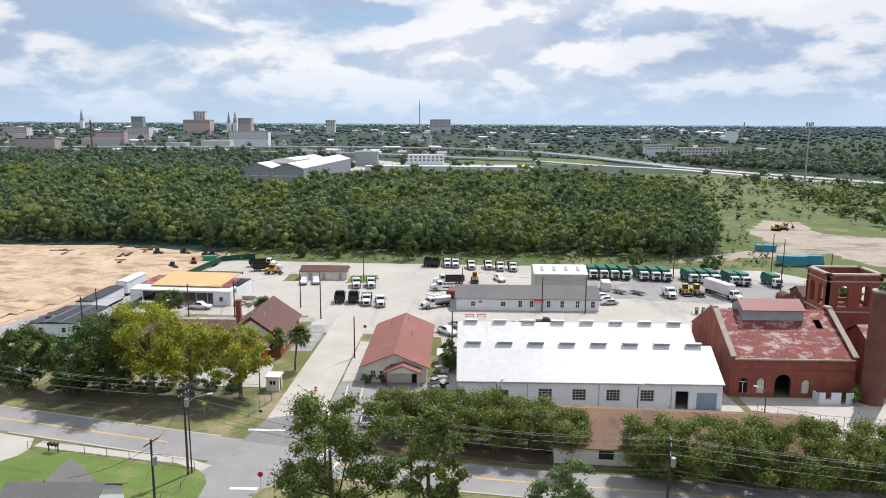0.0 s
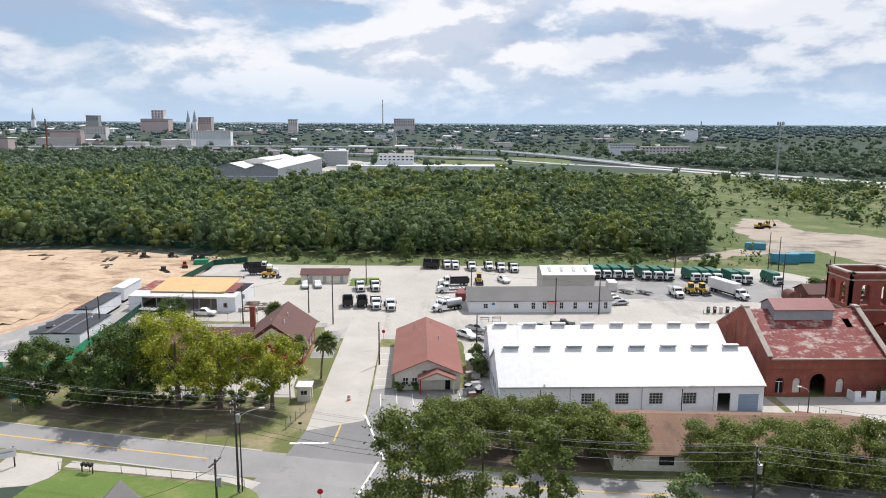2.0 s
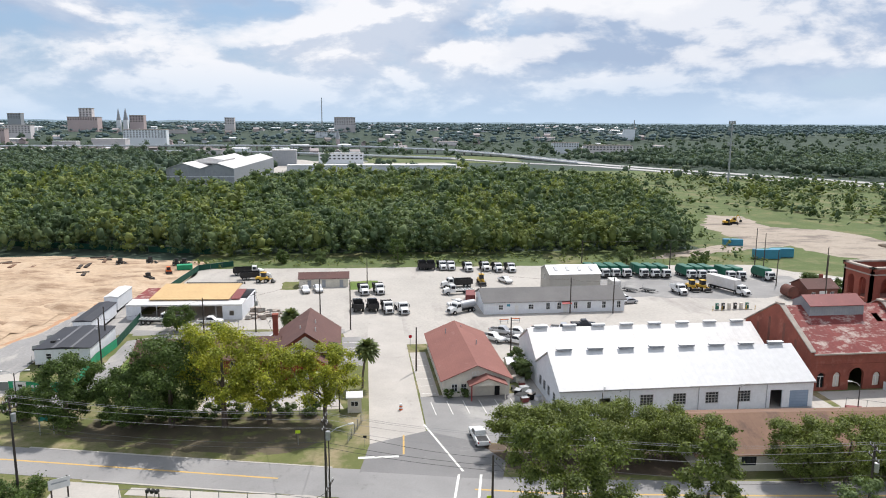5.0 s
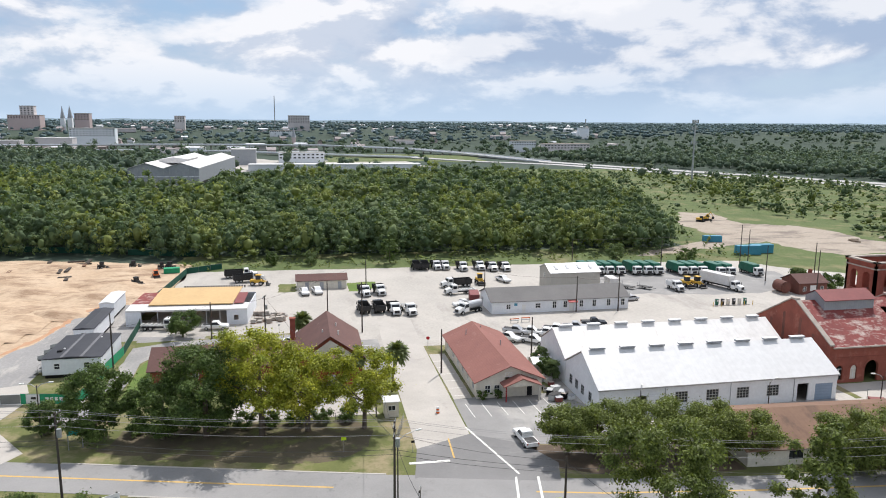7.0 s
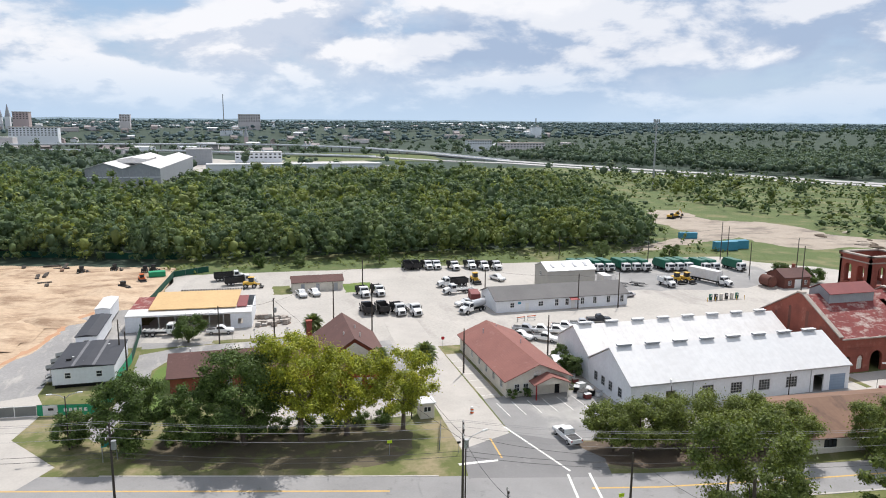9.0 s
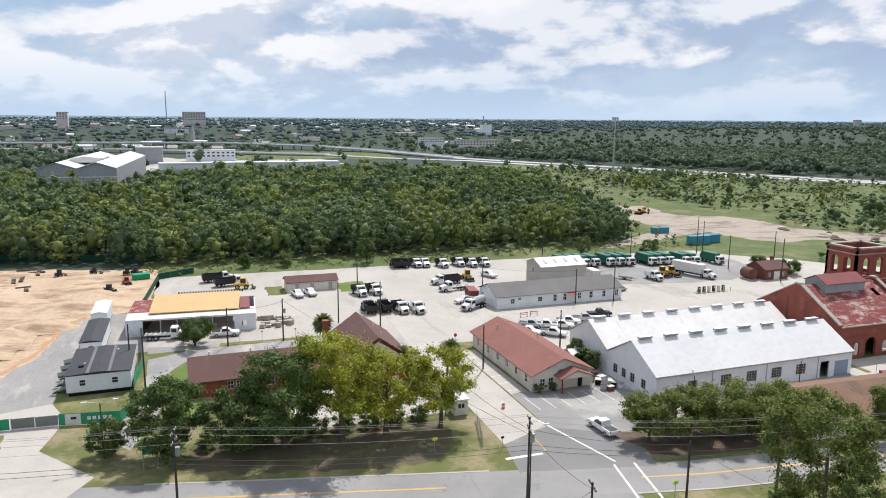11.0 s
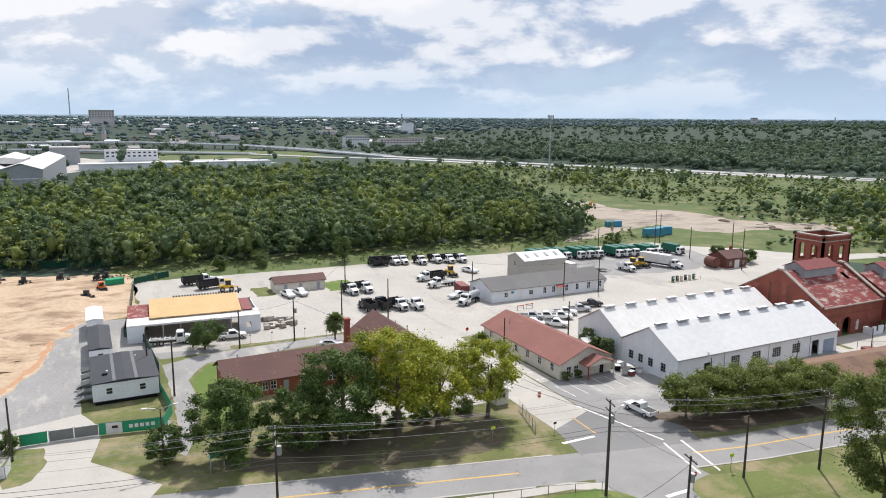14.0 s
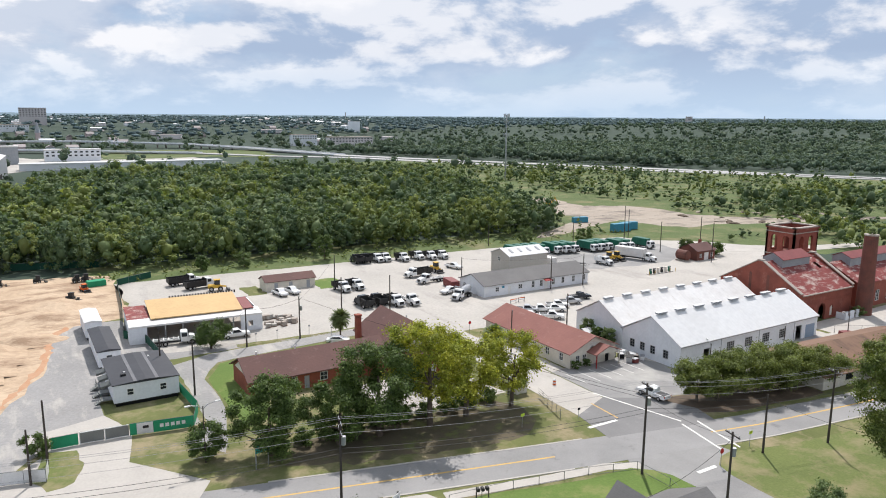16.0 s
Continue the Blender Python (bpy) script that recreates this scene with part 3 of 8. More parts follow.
patch("laurel_bed", [(-14.5, 103.6), (-8, 102.3), (12, 101.5), (13, 90.8), (-7, 93.5), (-12, 96)], 0.03, M["mulch"], "dark bare soil under the tree row", "soil", jitter=0.25)
patch("yard_front", [(-1, 104), (-1, 110.5), (48, 110.5), (48, 117), (110, 117), (110, 96), (46, 99), (12, 103)], 0.034, M["concrete"], "pale concrete yard before the brick works", "yard", jitter=0.3)
# left: the building site
SITE = [(-420, 196), (-420, 262), (-130, 263), (-80, 248), (-80, 200), (-92, 196), (-97, 170), (-108, 142), (-118, 120), (-190, 136)]


def inside(x, y, pts):
    hit, n = False, len(pts)
    for i in range(n):
        (x0, y0), (x1, y1) = pts[i], pts[(i + 1) % n]
        if (y0 > y) != (y1 > y) and x < (x1 - x0) * (y - y0) / (y1 - y0) + x0:
            hit = not hit
    return hit


def edge_gap(x, y, pts):
    best = 1e9
    for i in range(len(pts)):
        a, c = Vector(pts[i]), Vector(pts[(i + 1) % len(pts)])
        f = max(0.0, min(1.0, (Vector((x, y)) - a).dot(c - a) / (c - a).length_squared))
        best = min(best, (a + (c - a) * f - Vector((x, y))).length)
    return best


# graded sand with ruts, windrows and shallow heaps
patch("building_site", SITE, 0.03, M["sand"], "bare orange sand of a building site", "soil", jitter=1.0)
bm = B()
grid = {}
STEP = 2.0
for i in range(70):
    for j in range(66):
        x, y = -218 + STEP * i, 132 + STEP * j
        if inside(x, y, SITE):
            g = edge_gap(x, y, SITE)
            if g > 5.5:
                f = min(1.0, (g - 5.5) / 8)
                z = 1.3 * noise.noise((x * 0.06, y * 0.06, 1)) + 1.5 * abs(noise.noise((x * 0.11 + y * 0.05, y * 0.16, 4))) + 0.45 * noise.noise((x * 0.35, y * 0.35, 2))
                grid[i, j] = bm.verts.new((x, y, 0.034 + f * max(0.0, z + 0.22)))
for (i, j), v in grid.items():
    q = [grid.get(k) for k in ((i, j), (i + 1, j), (i + 1, j + 1), (i, j + 1))]
    if all(q):
        bm.faces.new(q).smooth = True
tagged(linked("graded_sand", bm, M["sand"]), "churned sand with ruts and low windrows", "soil", kind="structure")
patch("silt_edge", [(-93.5, 196), (-97, 190), (-99, 172), (-109, 146), (-110, 146), (-100.3, 172), (-98.2, 191), (-94.5, 197.5)], 0.045, M["red_soil"], "rim of red clay at the edge of the site", "soil", jitter=0.55, step=1.5)
patch("site_road", [(-111, 121), (-108, 146), (-99, 170), (-97, 190), (-93, 197), (-83, 197), (-84, 160), (-93, 148), (-93, 134), (-101, 133.5)], 0.04, M["gravel"], "grey crushed-stone site road", "road", jitter=0.5)
patch("site_entrance", [(-104, 139), (-93, 142), (-90, 134), (-92, 124), (-84, 113.5), (-87, 107.9), (-113, 114), (-108, 124), (-102, 131)], 0.055, M["concrete"], "pale concrete site entrance", "road", jitter=0.15)
patch("site_lawn", [(-92.5, 143.8), (-80.5, 143.8), (-79.6, 131.5), (-90.5, 132.5)], 0.035, M["grass"], "dry grass in front of the site office", "grass", jitter=0.2)
patch("fence_grass", [(-83.6, 129.3), (-80.0, 130.6), (-79.4, 144.7), (-79.3, 156), (-79.6, 165.5), (-82.8, 165), (-83.0, 158), (-80.8, 157), (-80.8, 131.6), (-83.6, 131.2)], 0.06, M["grass"], "narrow grass strip along the site fence", "grass", jitter=0.15, step=2)
patch("gate_grass", [(-101.4, 132.4), (-97.6, 131.2), (-97.2, 126.6), (-98.5, 121.4), (-101.5, 120.6), (-103.4, 124.5), (-102, 129.1)], 0.06, M["corner_grass"], "small grass patch beside the site gate", "grass", jitter=0.25, step=1.5)
# behind: grass strip, dirt road, field
patch("back_grass", [(-85, 236.5), (-85, 262), (95, 256), (112, 226), (100, 224), (30, 230), (-30, 232.5)], 0.022, M["weeds"], "green weedy strip at the edge of the woods", "grass", jitter=0.6)
patch("field", [(95, 226), (98, 270), (125, 400), (150, 520), (160, 700), (260, 700), (370, 560), (520, 300), (520, 150), (135, 165), (112, 200)], 0.024, M["weeds"], "open green field with scrub", "field", jitter=1.5, step=9)
patch("dirt_road", [(71, 239), (90, 244.4), (114.5, 254.3), (135, 261), (136.6, 240), (144.5, 229.4), (161.5, 231), (187, 220), (260, 199), (260, 207), (212, 224), (187.4, 246), (178.8, 258.6), (182.5, 283), (178.4, 298), (156, 309.4), (163.8, 347), (149.5, 353.5), (126.9, 314.7), (125.4, 293.5), (124, 274.7), (103.8, 261.6), (76.9, 246.9)],
      0.035, M["road_soil"], "bare pale earth track across the field", "road", jitter=1.5, step=3.5)
patch("track", [(104, 216), (120, 203), (128, 190), (142, 180), (170, 172), (168, 166), (130, 173), (112, 184), (104, 196)], 0.045, M["concrete"], "pale lane leading out of the yard", "road", jitter=0.4)
patch("kerb", strip(ROAD[2:5], 3.7, 4.0, 0), 0.085, M["concrete"], "pale concrete kerb along the road", "kerb")
patch("kerb", strip([(-66, 102.3), (-46, 97.2), (-41, 95.9)], -4.0, -3.7, 0), 0.085, M["concrete"], "pale concrete kerb along the road", "kerb")
patch("kerb", strip([(-19, 90.9)] + ROAD[5:8], -4.0, -3.7, 0), 0.085, M["concrete"], "pale concrete kerb along the road", "kerb")

patch("shed_lawn", [(-33.0, 202.5), (-33.0, 213.5), (-25, 214), (-24, 209), (-27.5, 203)], 0.04, M["lawn"], "small green lawn beside the shed", "grass", jitter=0.4, step=2)
patch("shed_lawn", [(-52, 204.5), (-52, 215), (-47.2, 214.5), (-47.2, 204.5)], 0.04, M["grass"], "dry grass beside the shed", "grass", jitter=0.4, step=2)
patch("lane_grass", [(-66, 164.6), (-66, 166.6), (-46, 165.4), (-36, 166.2), (-36, 164.8)], 0.05, M["grass"], "narrow grass strip along the lane", "grass", jitter=0.2, step=2)
# near side of the road
patch("house_lawn", [(-66, 66), (-62.4, 89.3), (-61, 91), (-60.3, 93), (-55.5, 92.8), (-48.5, 90.8), (-42, 89.2), (-35.6, 88.7), (-33.1, 86.6), (-32.1, 84.6), (-31.9, 80), (-33, 60)], 0.056, M["lawn"], "mown green lawn inside a wire fence", "lawn", jitter=0.12)
patch("house_drive", [(-69.5, 98.6), (-62.0, 96.7), (-60.5, 93.2), (-61, 91), (-62.4, 89.3), (-70, 88)], 0.054, M["concrete"], "pale concrete drive beside the lawn", "drive", jitter=0.1)
patch("pavement", strip([(-60.3, 95.0), (-46, 91.8), (-38, 90.6), (-33.6, 88.4)], -0.9, 0.9, 0), 0.052, M["concrete"], "worn concrete pavement along the fence", "pavement")
patch("corner_lawn", [(-26.5, 60), (-25.6, 80.5), (-24.7, 83.3), (-22.4, 84.6), (-20, 84.9), (-10, 82.0), (40, 74.4), (40, 40)], 0.056, M["corner_grass"], "mown lawn with dry patches at the corner", "lawn", jitter=0.12)
patch("side_street", [(-34, 40), (-33.5, 80), (-34.5, 89.6), (-33.0, 92.4), (-20, 89.4), (-19.5, 84.2), (-24, 83), (-25.4, 79), (-26, 40)], 0.048, M["asphalt_old"], "grey asphalt side street", "road")

for label, pts in (("white stop line on the road", [(-31.6, 100.5), (-26.0, 100.4), (-26.0, 100.95), (-31.6, 101.1)]),
                   ("white crosswalk line", [(-18.6, 94.6), (-18.25, 94.65), (-20.35, 85.7), (-20.7, 85.6)]),
                   ("white crosswalk line", [(-15.7, 94.2), (-15.35, 94.25), (-17.4, 85.2), (-17.75, 85.1)]),
                   ("white stop line on the side street", [(-28.8, 82.9), (-25.3, 82.9), (-25.2, 83.5), (-28.8, 83.5)]),
                   ("white edge line curving out of the lot", [(-21.6, 110.8), (-21.3, 110.9), (-17.6, 95.4), (-17.9, 95.3)])):
    patch("road_marking", pts, 0.062, M["paint"], label, "road marking")
patch("road_marking", [(-25.4, 101.2), (-25.15, 101.2), (-24.7, 107.5), (-24.95, 107.5)], 0.062, M["yellow"], "yellow line on the junction apron", "road marking")
for k in range(6):
    x = -19.2 + 2.7 * k
    patch("road_marking", [(x, 114.2), (x + 0.12, 114.2), (x + 0.12 - 0.3, 119.8), (x - 0.3, 119.8)], 0.052, M["paint"], "faded white parking bay line", "road marking")
for k in range(6):
    y = 123.5 + 3.6 * k
    patch("road_marking", [(-20.8, y), (-20.8, y + 0.13), (-18.2, y + 0.13), (-18.2, y)], 0.052, M["paint"], "faded white parking bay line", "road marking")
for k in range(5):
    y = 139.5 + 3.6 * k
    patch("road_marking", [(-34.2, y), (-34.2, y + 0.13), (-30.6, y + 0.13), (-30.6, y)], 0.052, M["paint"], "faded white parking bay line", "road marking")


# ---------------------------------------------------------------- buildings
def wall_mesh(L, H, holes, th, skip=0.0):
    """A wall standing along x with real openings (u0, u1, z0, z1)."""
    bm = B()
    cuts = sorted({skip, L - skip, *(u for h in holes for u in h[:2])})
    for a, c in zip(cuts, cuts[1:]):
        zs = 0.0
        for h in sorted((h for h in holes if h[0] <= a + 1e-6 and h[1] >= c - 1e-6), key=lambda h: h[2]):
            if h[2] > zs + 1e-6:
                box(bm, a, c, 0, th, zs, h[2])
            zs = h[3]
        if H > zs + 1e-6:
            box(bm, a, c, 0, th, zs, H)
    bmesh.ops.remove_doubles(bm, verts=bm.verts[:], dist=1e-4)
    return bm


def placed(bm, m):
    bmesh.ops.transform(bm, matrix=m, verts=bm.verts[:])
    return bm


def ring_frame(u0, u1, z0, z1, w, y0, y1):
    """One rectangular frame as a single closed mesh."""
    bm = B()
    outer, inner = [(u0, z0), (u1, z0), (u1, z1), (u0, z1)], [(u0 + w, z0 + w), (u1 - w, z0 + w), (u1 - w, z1 - w), (u0 + w, z1 - w)]
    v = [[bm.verts.new((u, y, z)) for u, z in loop] for y in (y0, y1) for loop in (outer, inner)]
    for i in range(4):
        j = (i + 1) % 4
        bm.faces.new((v[0][i], v[0][j], v[1][j], v[1][i]))
        bm.faces.new((v[2][j], v[2][i], v[3][i], v[3][j]))
        bm.faces.new((v[0][j], v[0][i], v[2][i], v[2][j]))
        bm.faces.new((v[1][i], v[1][j], v[3][j], v[3][i]))
    return bm


def window_part(parent, m, u0, u1, z0, z1, bars=1, rows=1, frame="frame_white", glass="glass"):
    w = 0.07
    win = part("window", placed(ring_frame(u0, u1, z0, z1, w, -0.04, 0.1), m), M[frame], parent)
    for k in range(1, bars + 1):
        u = u0 + (u1 - u0) * k / (bars + 1)
        part("muntin", placed(box(B(), u - 0.03, u + 0.03, -0.02, 0.06, z0 + w, z1 - w), m), M[frame], win)
    for k in range(1, rows + 1):
        z = z0 + (z1 - z0) * k / (rows + 1)
        part("muntin", placed(box(B(), u0 + w, u1 - w, -0.015, 0.055, z - 0.03, z + 0.03), m), M[frame], win)
    part("pane", placed(box(B(), u0 + 0.03, u1 - 0.03, 0.065, 0.085, z0 + 0.03, z1 - 0.03), m), M[glass], win, "dark window glass")
    return win


def door_part(parent, m, u0, u1, z0, z1, mat, label=""):
    bm = B()
    box(bm, u0, u1, 0.05, 0.11, z0, z1)
    box(bm, u0, u1, 0.02, 0.05, z0, z0 + 0.25, 0.01)
    box(bm, u0, u1, 0.02, 0.05, z1 - 0.2, z1, 0.01)
    return part("door", placed(bm, m), M[mat], parent, label)


def gable_house(name, label, category, x, y, W, D, eave, ridge, axis, wall, roof, holes=None, turn=0.0, over=0.35, th=0.25, ridge_at=0.5,
                roof_thick=0.14, fascia=None, roof_label="", back_eave=None, low=None):
    """holes: side -> list of (u0, u1, z0, z1, kind, extra)."""
    t = thing(name, label, category, x, y, 0, turn)
    holes = holes or {}
    back_eave = eave if back_eave is None else back_eave
    sides = dict(front=(pose(0, 0, 0), W, 0.0), right=(pose(W, 0, 0, 0, 0, 90), D, th), back=(pose(W, D, 0, 0, 0, 180), W, 0.0), left=(pose(0, D, 0, 0, 0, -90), D, th))
    for side, (m, L, skip) in sides.items():
        hs = holes.get(side, [])
        h = back_eave if side == "back" and axis == "x" else eave
        bm = wall_mesh(L, h if axis == "x" or side not in ("left", "right") else eave, hs, th, skip)
        tri = (axis == "x" and side in ("left", "right")) or (axis == "y" and side in ("front", "back"))
        if tri:
            at = ridge_at if side in ("right", "front") else 1 - ridge_at
            e0, e1 = (eave, back_eave) if side == "right" else (back_eave, eave) if side == "left" else (eave, eave)
            lo = min(eave, h)
            pr = [(skip, lo), (L - skip, lo), (L * at, ridge - 0.06)]
            g = B()
            a = [g.verts.new((u, 0, z + 0.001)) for u, z in pr]
            c = [g.verts.new((u, th, z + 0.001)) for u, z in pr]
            g.faces.new(a), g.faces.new(c[::-1])
            for i in range(3):
                j = (i + 1) % 3
                g.faces.new((a[j], a[i], c[i], c[j]))
            tmp = bpy.data.meshes.new("gable")
            g.to_mesh(tmp)
            g.free()
            bm.from_mesh(tmp)
            bpy.data.meshes.remove(tmp)
        part("wall", placed(bm, m), M[wall], t)
        for u0, u1, z0, z1, kind, *extra in hs:
            if kind == "win":
                window_part(t, m, u0, u1, z0, z1, *extra)
            elif kind == "door":
                door_part(t, m, u0, u1, z0, z1, extra[0] if extra else "frame_white")
    # roof slopes
    o = over
    if axis == "x":
        ry = D * ridge_at
        s1, s2 = (ridge - eave) / ry, (ridge - back_eave) / (D - ry)
        k = roof_thick
        slopes = ([(-o, -o, eave - o * s1 + k), (W + o, -o, eave - o * s1 + k), (W + o, ry, ridge + k), (-o, ry, ridge + k)],
                  [(W + o, D + o, back_eave - o * s2 + k), (-o, D + o, back_eave - o * s2 + k), (-o, ry, ridge + k), (W + o, ry, ridge + k)])
    else:
        rx = W * ridge_at
        s1, s2 = (ridge - eave) / rx, (ridge - eave) / (W - rx)
        k = roof_thick
        slopes = ([(-o, D + o, eave - o * s1 + k), (-o, -o, eave - o * s1 + k), (rx, -o, ridge + k), (rx, D + o, ridge + k)],
                  [(W + o, -o, eave - o * s2 + k), (W + o, D + o, eave - o * s2 + k), (rx, D + o, ridge + k), (rx, -o, ridge + k)])
    for pts in slopes:
        bm = B()
        slab(bm, pts, roof_thick)
        part("roof_slope", bm, M[roof], t, roof_label)
    if fascia:
        for (a, c) in ((slopes[0][0], slopes[0][1]), (slopes[1][0], slopes[1][1])):
            bm = B()
            lo, hi = Vector(a), Vector(c)
            out = Vector((0, -0.04 if a is slopes[0][0] else 0.04, 0)) if axis == "x" else Vector((-0.04 if a is slopes[0][0] else 0.04, 0, 0))
            mn = [min(p, q) for p, q in zip(lo + out, hi)]
            mx = [max(p, q) for p, q in zip(lo + out, hi)]
            box(bm, mn[0] - 0.01, mx[0] + 0.01, mn[1] - 0.01, mx[1] + 0.01, mn[2] - 0.22, mx[2] + 0.02)
            part("gutter", bm, M[fascia], t)
    return t


def ridge_vents(t, W, y, z, n, first, step, length=2.6):
    for k in range(n):
        u = first + k * step
        bm = B()
        box(bm, u, u + length, y - 0.35, y + 0.35, z + 0.12, z + 0.42)
        v = part("roof_vent", bm, M["grey_metal"], t)
        bm = B()
        box(bm, u - 0.08, u + length + 0.08, y - 0.45, y + 0.45, z + 0.425, z + 0.48)
        part("cap", bm, M["white_roof"], v)


# white warehouses
front = [(6.4, 8.2, 0, 3.0, "open")]
front += [(u, u + 2.2, 1.45, 3.35, "win", 3, 3, "galv") for u in (13.1, 18.6, 24.1, 29.6)]
front += [(35.3, 37.4, 0, 3.2, "open"), (38.7, 42.0, 0, 3.0, "door", "door_blue")]
left = [(u, u + 1.2, 1.3, 2.9, "win", 1, 2, "galv") for u in (2.2, 4.8, 7.4, 10.6)]
wa = gable_house("warehouse", "long white metal warehouse with a bright white gable roof", "warehouse", 0, 110.9, 42.8, 14.6, 4.5, 8.5, "x", "white_wall", "white_roof",
                 dict(front=front, left=left), over=0.25, ridge_at=0.5, fascia="galv")
ridge_vents(wa, 42.8, 7.3, 8.6, 8, 1.3, 5.35)
for u in (11.3, 22.9, 34.6):
    bm = B()
    cyl(bm, (u, -0.08, 0.1), (u, -0.08, 4.4), 0.06, n=6)
    part("downpipe", bm, M["grey_metal"], wa)
bm = B()
box(bm, 8.25, 9.9, -0.12, -0.03, 0.05, 3.05, 0.02)
part("sliding_door", bm, M["white_wall"], wa)
bm = B()
box(bm, 0, 42.8, -1.6, 0, 0, 0.16, 0.02)
part("plinth", bm, M["asphalt"], wa, "dark concrete kerb strip")
wb = gable_house("warehouse", "white metal warehouse with a weathered white roof", "warehouse", 0, 125.6, 43.6, 13.4, 4.7, 8.4, "x", "white_wall", "white_roof_old",
                 dict(left=[(2.5, 3.8, 1.2, 2.6, "win"), (8, 9.2, 1.2, 2.6, "win")]), over=0.2)
ridge_vents(wb, 43.6, 6.7, 8.5, 8, 1.2, 5.5, 2.4)

# house with the red roof
hl = [(u, u + 1.1, 1.0, 2.5, "win", 1, 1) for u in (2.5, 7.5, 12.0, 16.0, 20.0, 24.0)]
hs = gable_house("house", "long cream house with a red shingle roof", "house", -17.1, 121.6, 11.4, 27.0, 3.1, 5.5, "y", "cream", "red_shingle",
                 dict(front=[(1.4, 2.4, 0.9, 2.3, "win", 1, 1), (3.0, 4.0, 0.9, 2.3, "win", 1, 1), (4.9, 6.1, 3.55, 4.35, "win", 1, 1), (5.2, 7.9, 0, 2.3, "door", "cream"), (8.8, 9.7, 0, 2.1, "door", "dark")], left=hl), over=0.55,
                 roof_label="red asphalt shingle slope")
bm = B()
extrude_profile(bm, [(4.0, 2.75), (7.3, 4.05), (10.6, 2.75), (10.6, 2.6), (7.3, 3.9), (4.0, 2.6)], "y", -2.6, 1.2)
part("porch_roof", bm, M["red_shingle"], hs, "small red shingle gable over the entrance")
bm = B()
extrude_profile(bm, [(4.5, 2.6), (10.1, 2.6), (7.3, 3.75)], "y", -2.3, -2.15)
part("porch_gable", bm, M["cream"], hs)
for u in (4.4, 10.1):
    bm = B()
    box(bm, u, u + 0.18, -2.35, -2.17, 0, 2.65, 0.01)
    part("post", bm, M["red_paint"] if u < 5 else M["cream"], hs)
for u, v in ((3.2, 22.0), (6.6, 24.0), (8.0, 14.0)):
    bm = B()
    cyl(bm, (u, v, 3.6), (u, v, 5.6), 0.09)
    part("vent_pipe", bm, M["grey_metal"], hs)

# low office with the grey roof
fo = [(3.6, 4.7, 1.1, 2.3, "win"), (7.6, 8.5, 0, 2.1, "door", "frame_white"), (11.0, 12.3, 1.1, 2.3, "win")]
fo += [(u, u + 1.0, 0.9, 2.6, "win", 1, 1) for u in (15.4, 18.2, 22.4, 25.8, 29.6, 33.4)] + [(19.8, 20.9, 0, 2.3, "door", "frame_white")]
of = gable_house("office_building", "long white office building with a grey shingle roof", "building", -0.6, 173.2, 35.4, 11.4, 3.1, 5.2, "x", "white_wall", "grey_shingle",
                 dict(front=fo, left=[(1.6, 2.8, 1.1, 2.3, "win"), (8, 9, 0, 2.2, "door", "white_wall")]), over=0.45)
bm = B()
extrude_profile(bm, [(-1.2, 2.5), (0, 3.0), (0, 2.9), (-1.2, 2.4)], "x", 19.2, 21.6)
part("awning", bm, M["red_paint"], of, "red entrance awning")
bm = B()
box(bm, 5.6, 6.4, -0.05, -0.01, 1.9, 2.5)
part("sign", bm, M["container"], of, "small blue sign board")
tb = gable_house("storage_building", "tall tan metal building with a pale metal roof", "building", 20.6, 191.0, 14.2, 9.2, 5.7, 7.4, "x", "tan", "white_roof",
                 dict(left=[(3.5, 4.7, 3.6, 4.9, "win")]), over=0.25)
for k in range(4):
    bm = B()
    slab(bm, [(1.8 + 3.3 * k, 1.4, 6.52), (2.6 + 3.3 * k, 1.4, 6.52), (2.6 + 3.3 * k, 3.4, 7.26), (1.8 + 3.3 * k, 3.4, 7.26)], 0.05)
    part("skylight", bm, M["grey_metal"], tb)

# shed in the yard
gable_house("shed", "low white shed with a faded red roof", "shed", -47.0, 206.6, 13.6, 5.4, 2.6, 3.8, "x", "cream", "brown_shingle",
            dict(front=[(2.3, 3.3, 0, 2.1, "door", "grey_metal"), (6.3, 7.3, 0, 2.1, "door", "grey_metal"), (11.2, 12.2, 0, 2.1, "door", "grey_metal")]), over=0.35)

# brick hall with the dark roof, and its long wing
ch = gable_house("meeting_hall", "red brick hall with a brown shingle roof", "building", -46.3, 134.6, 11.2, 16.6, 4.4, 8.3, "y", "brick_house", "brown_shingle",
                 dict(right=[(u, u + 1.3, 1.0, 3.0, "win", 1, 2) for u in (2.5, 6.0, 9.5, 13.0)]), over=0.6)
bm = B()
extrude_profile(bm, [(1.0, 4.4), (10.2, 4.4), (5.6, 7.6)], "y", -0.32, -0.26)
part("gable_panel", bm, M["cream"], ch, "pale grey boarded gable")
bm = B()
box(bm, 2.0, 9.2, -3.4, -0.33, 0, 3.5)
extrude_profile(bm, [(2.0, 3.5), (9.2, 3.5), (5.6, 5.4)], "y", -3.4, -0.33)
po = part("porch", bm, M["red_paint"], ch, "red painted entrance porch")
bm = B()
extrude_profile(bm, [(1.5, 3.4), (5.6, 5.65), (9.7, 3.4), (9.7, 3.25), (5.6, 5.5), (1.5, 3.25)], "y", -3.9, -0.34)
part("roof", bm, M["brown_shingle"], po)
bm = B()
cyl(bm, (5.6, -3.46, 4.3), (5.6, -3.4, 4.3), 0.4, n=16)
part("round_window", bm, M["frame_white"], po)
bm = B()
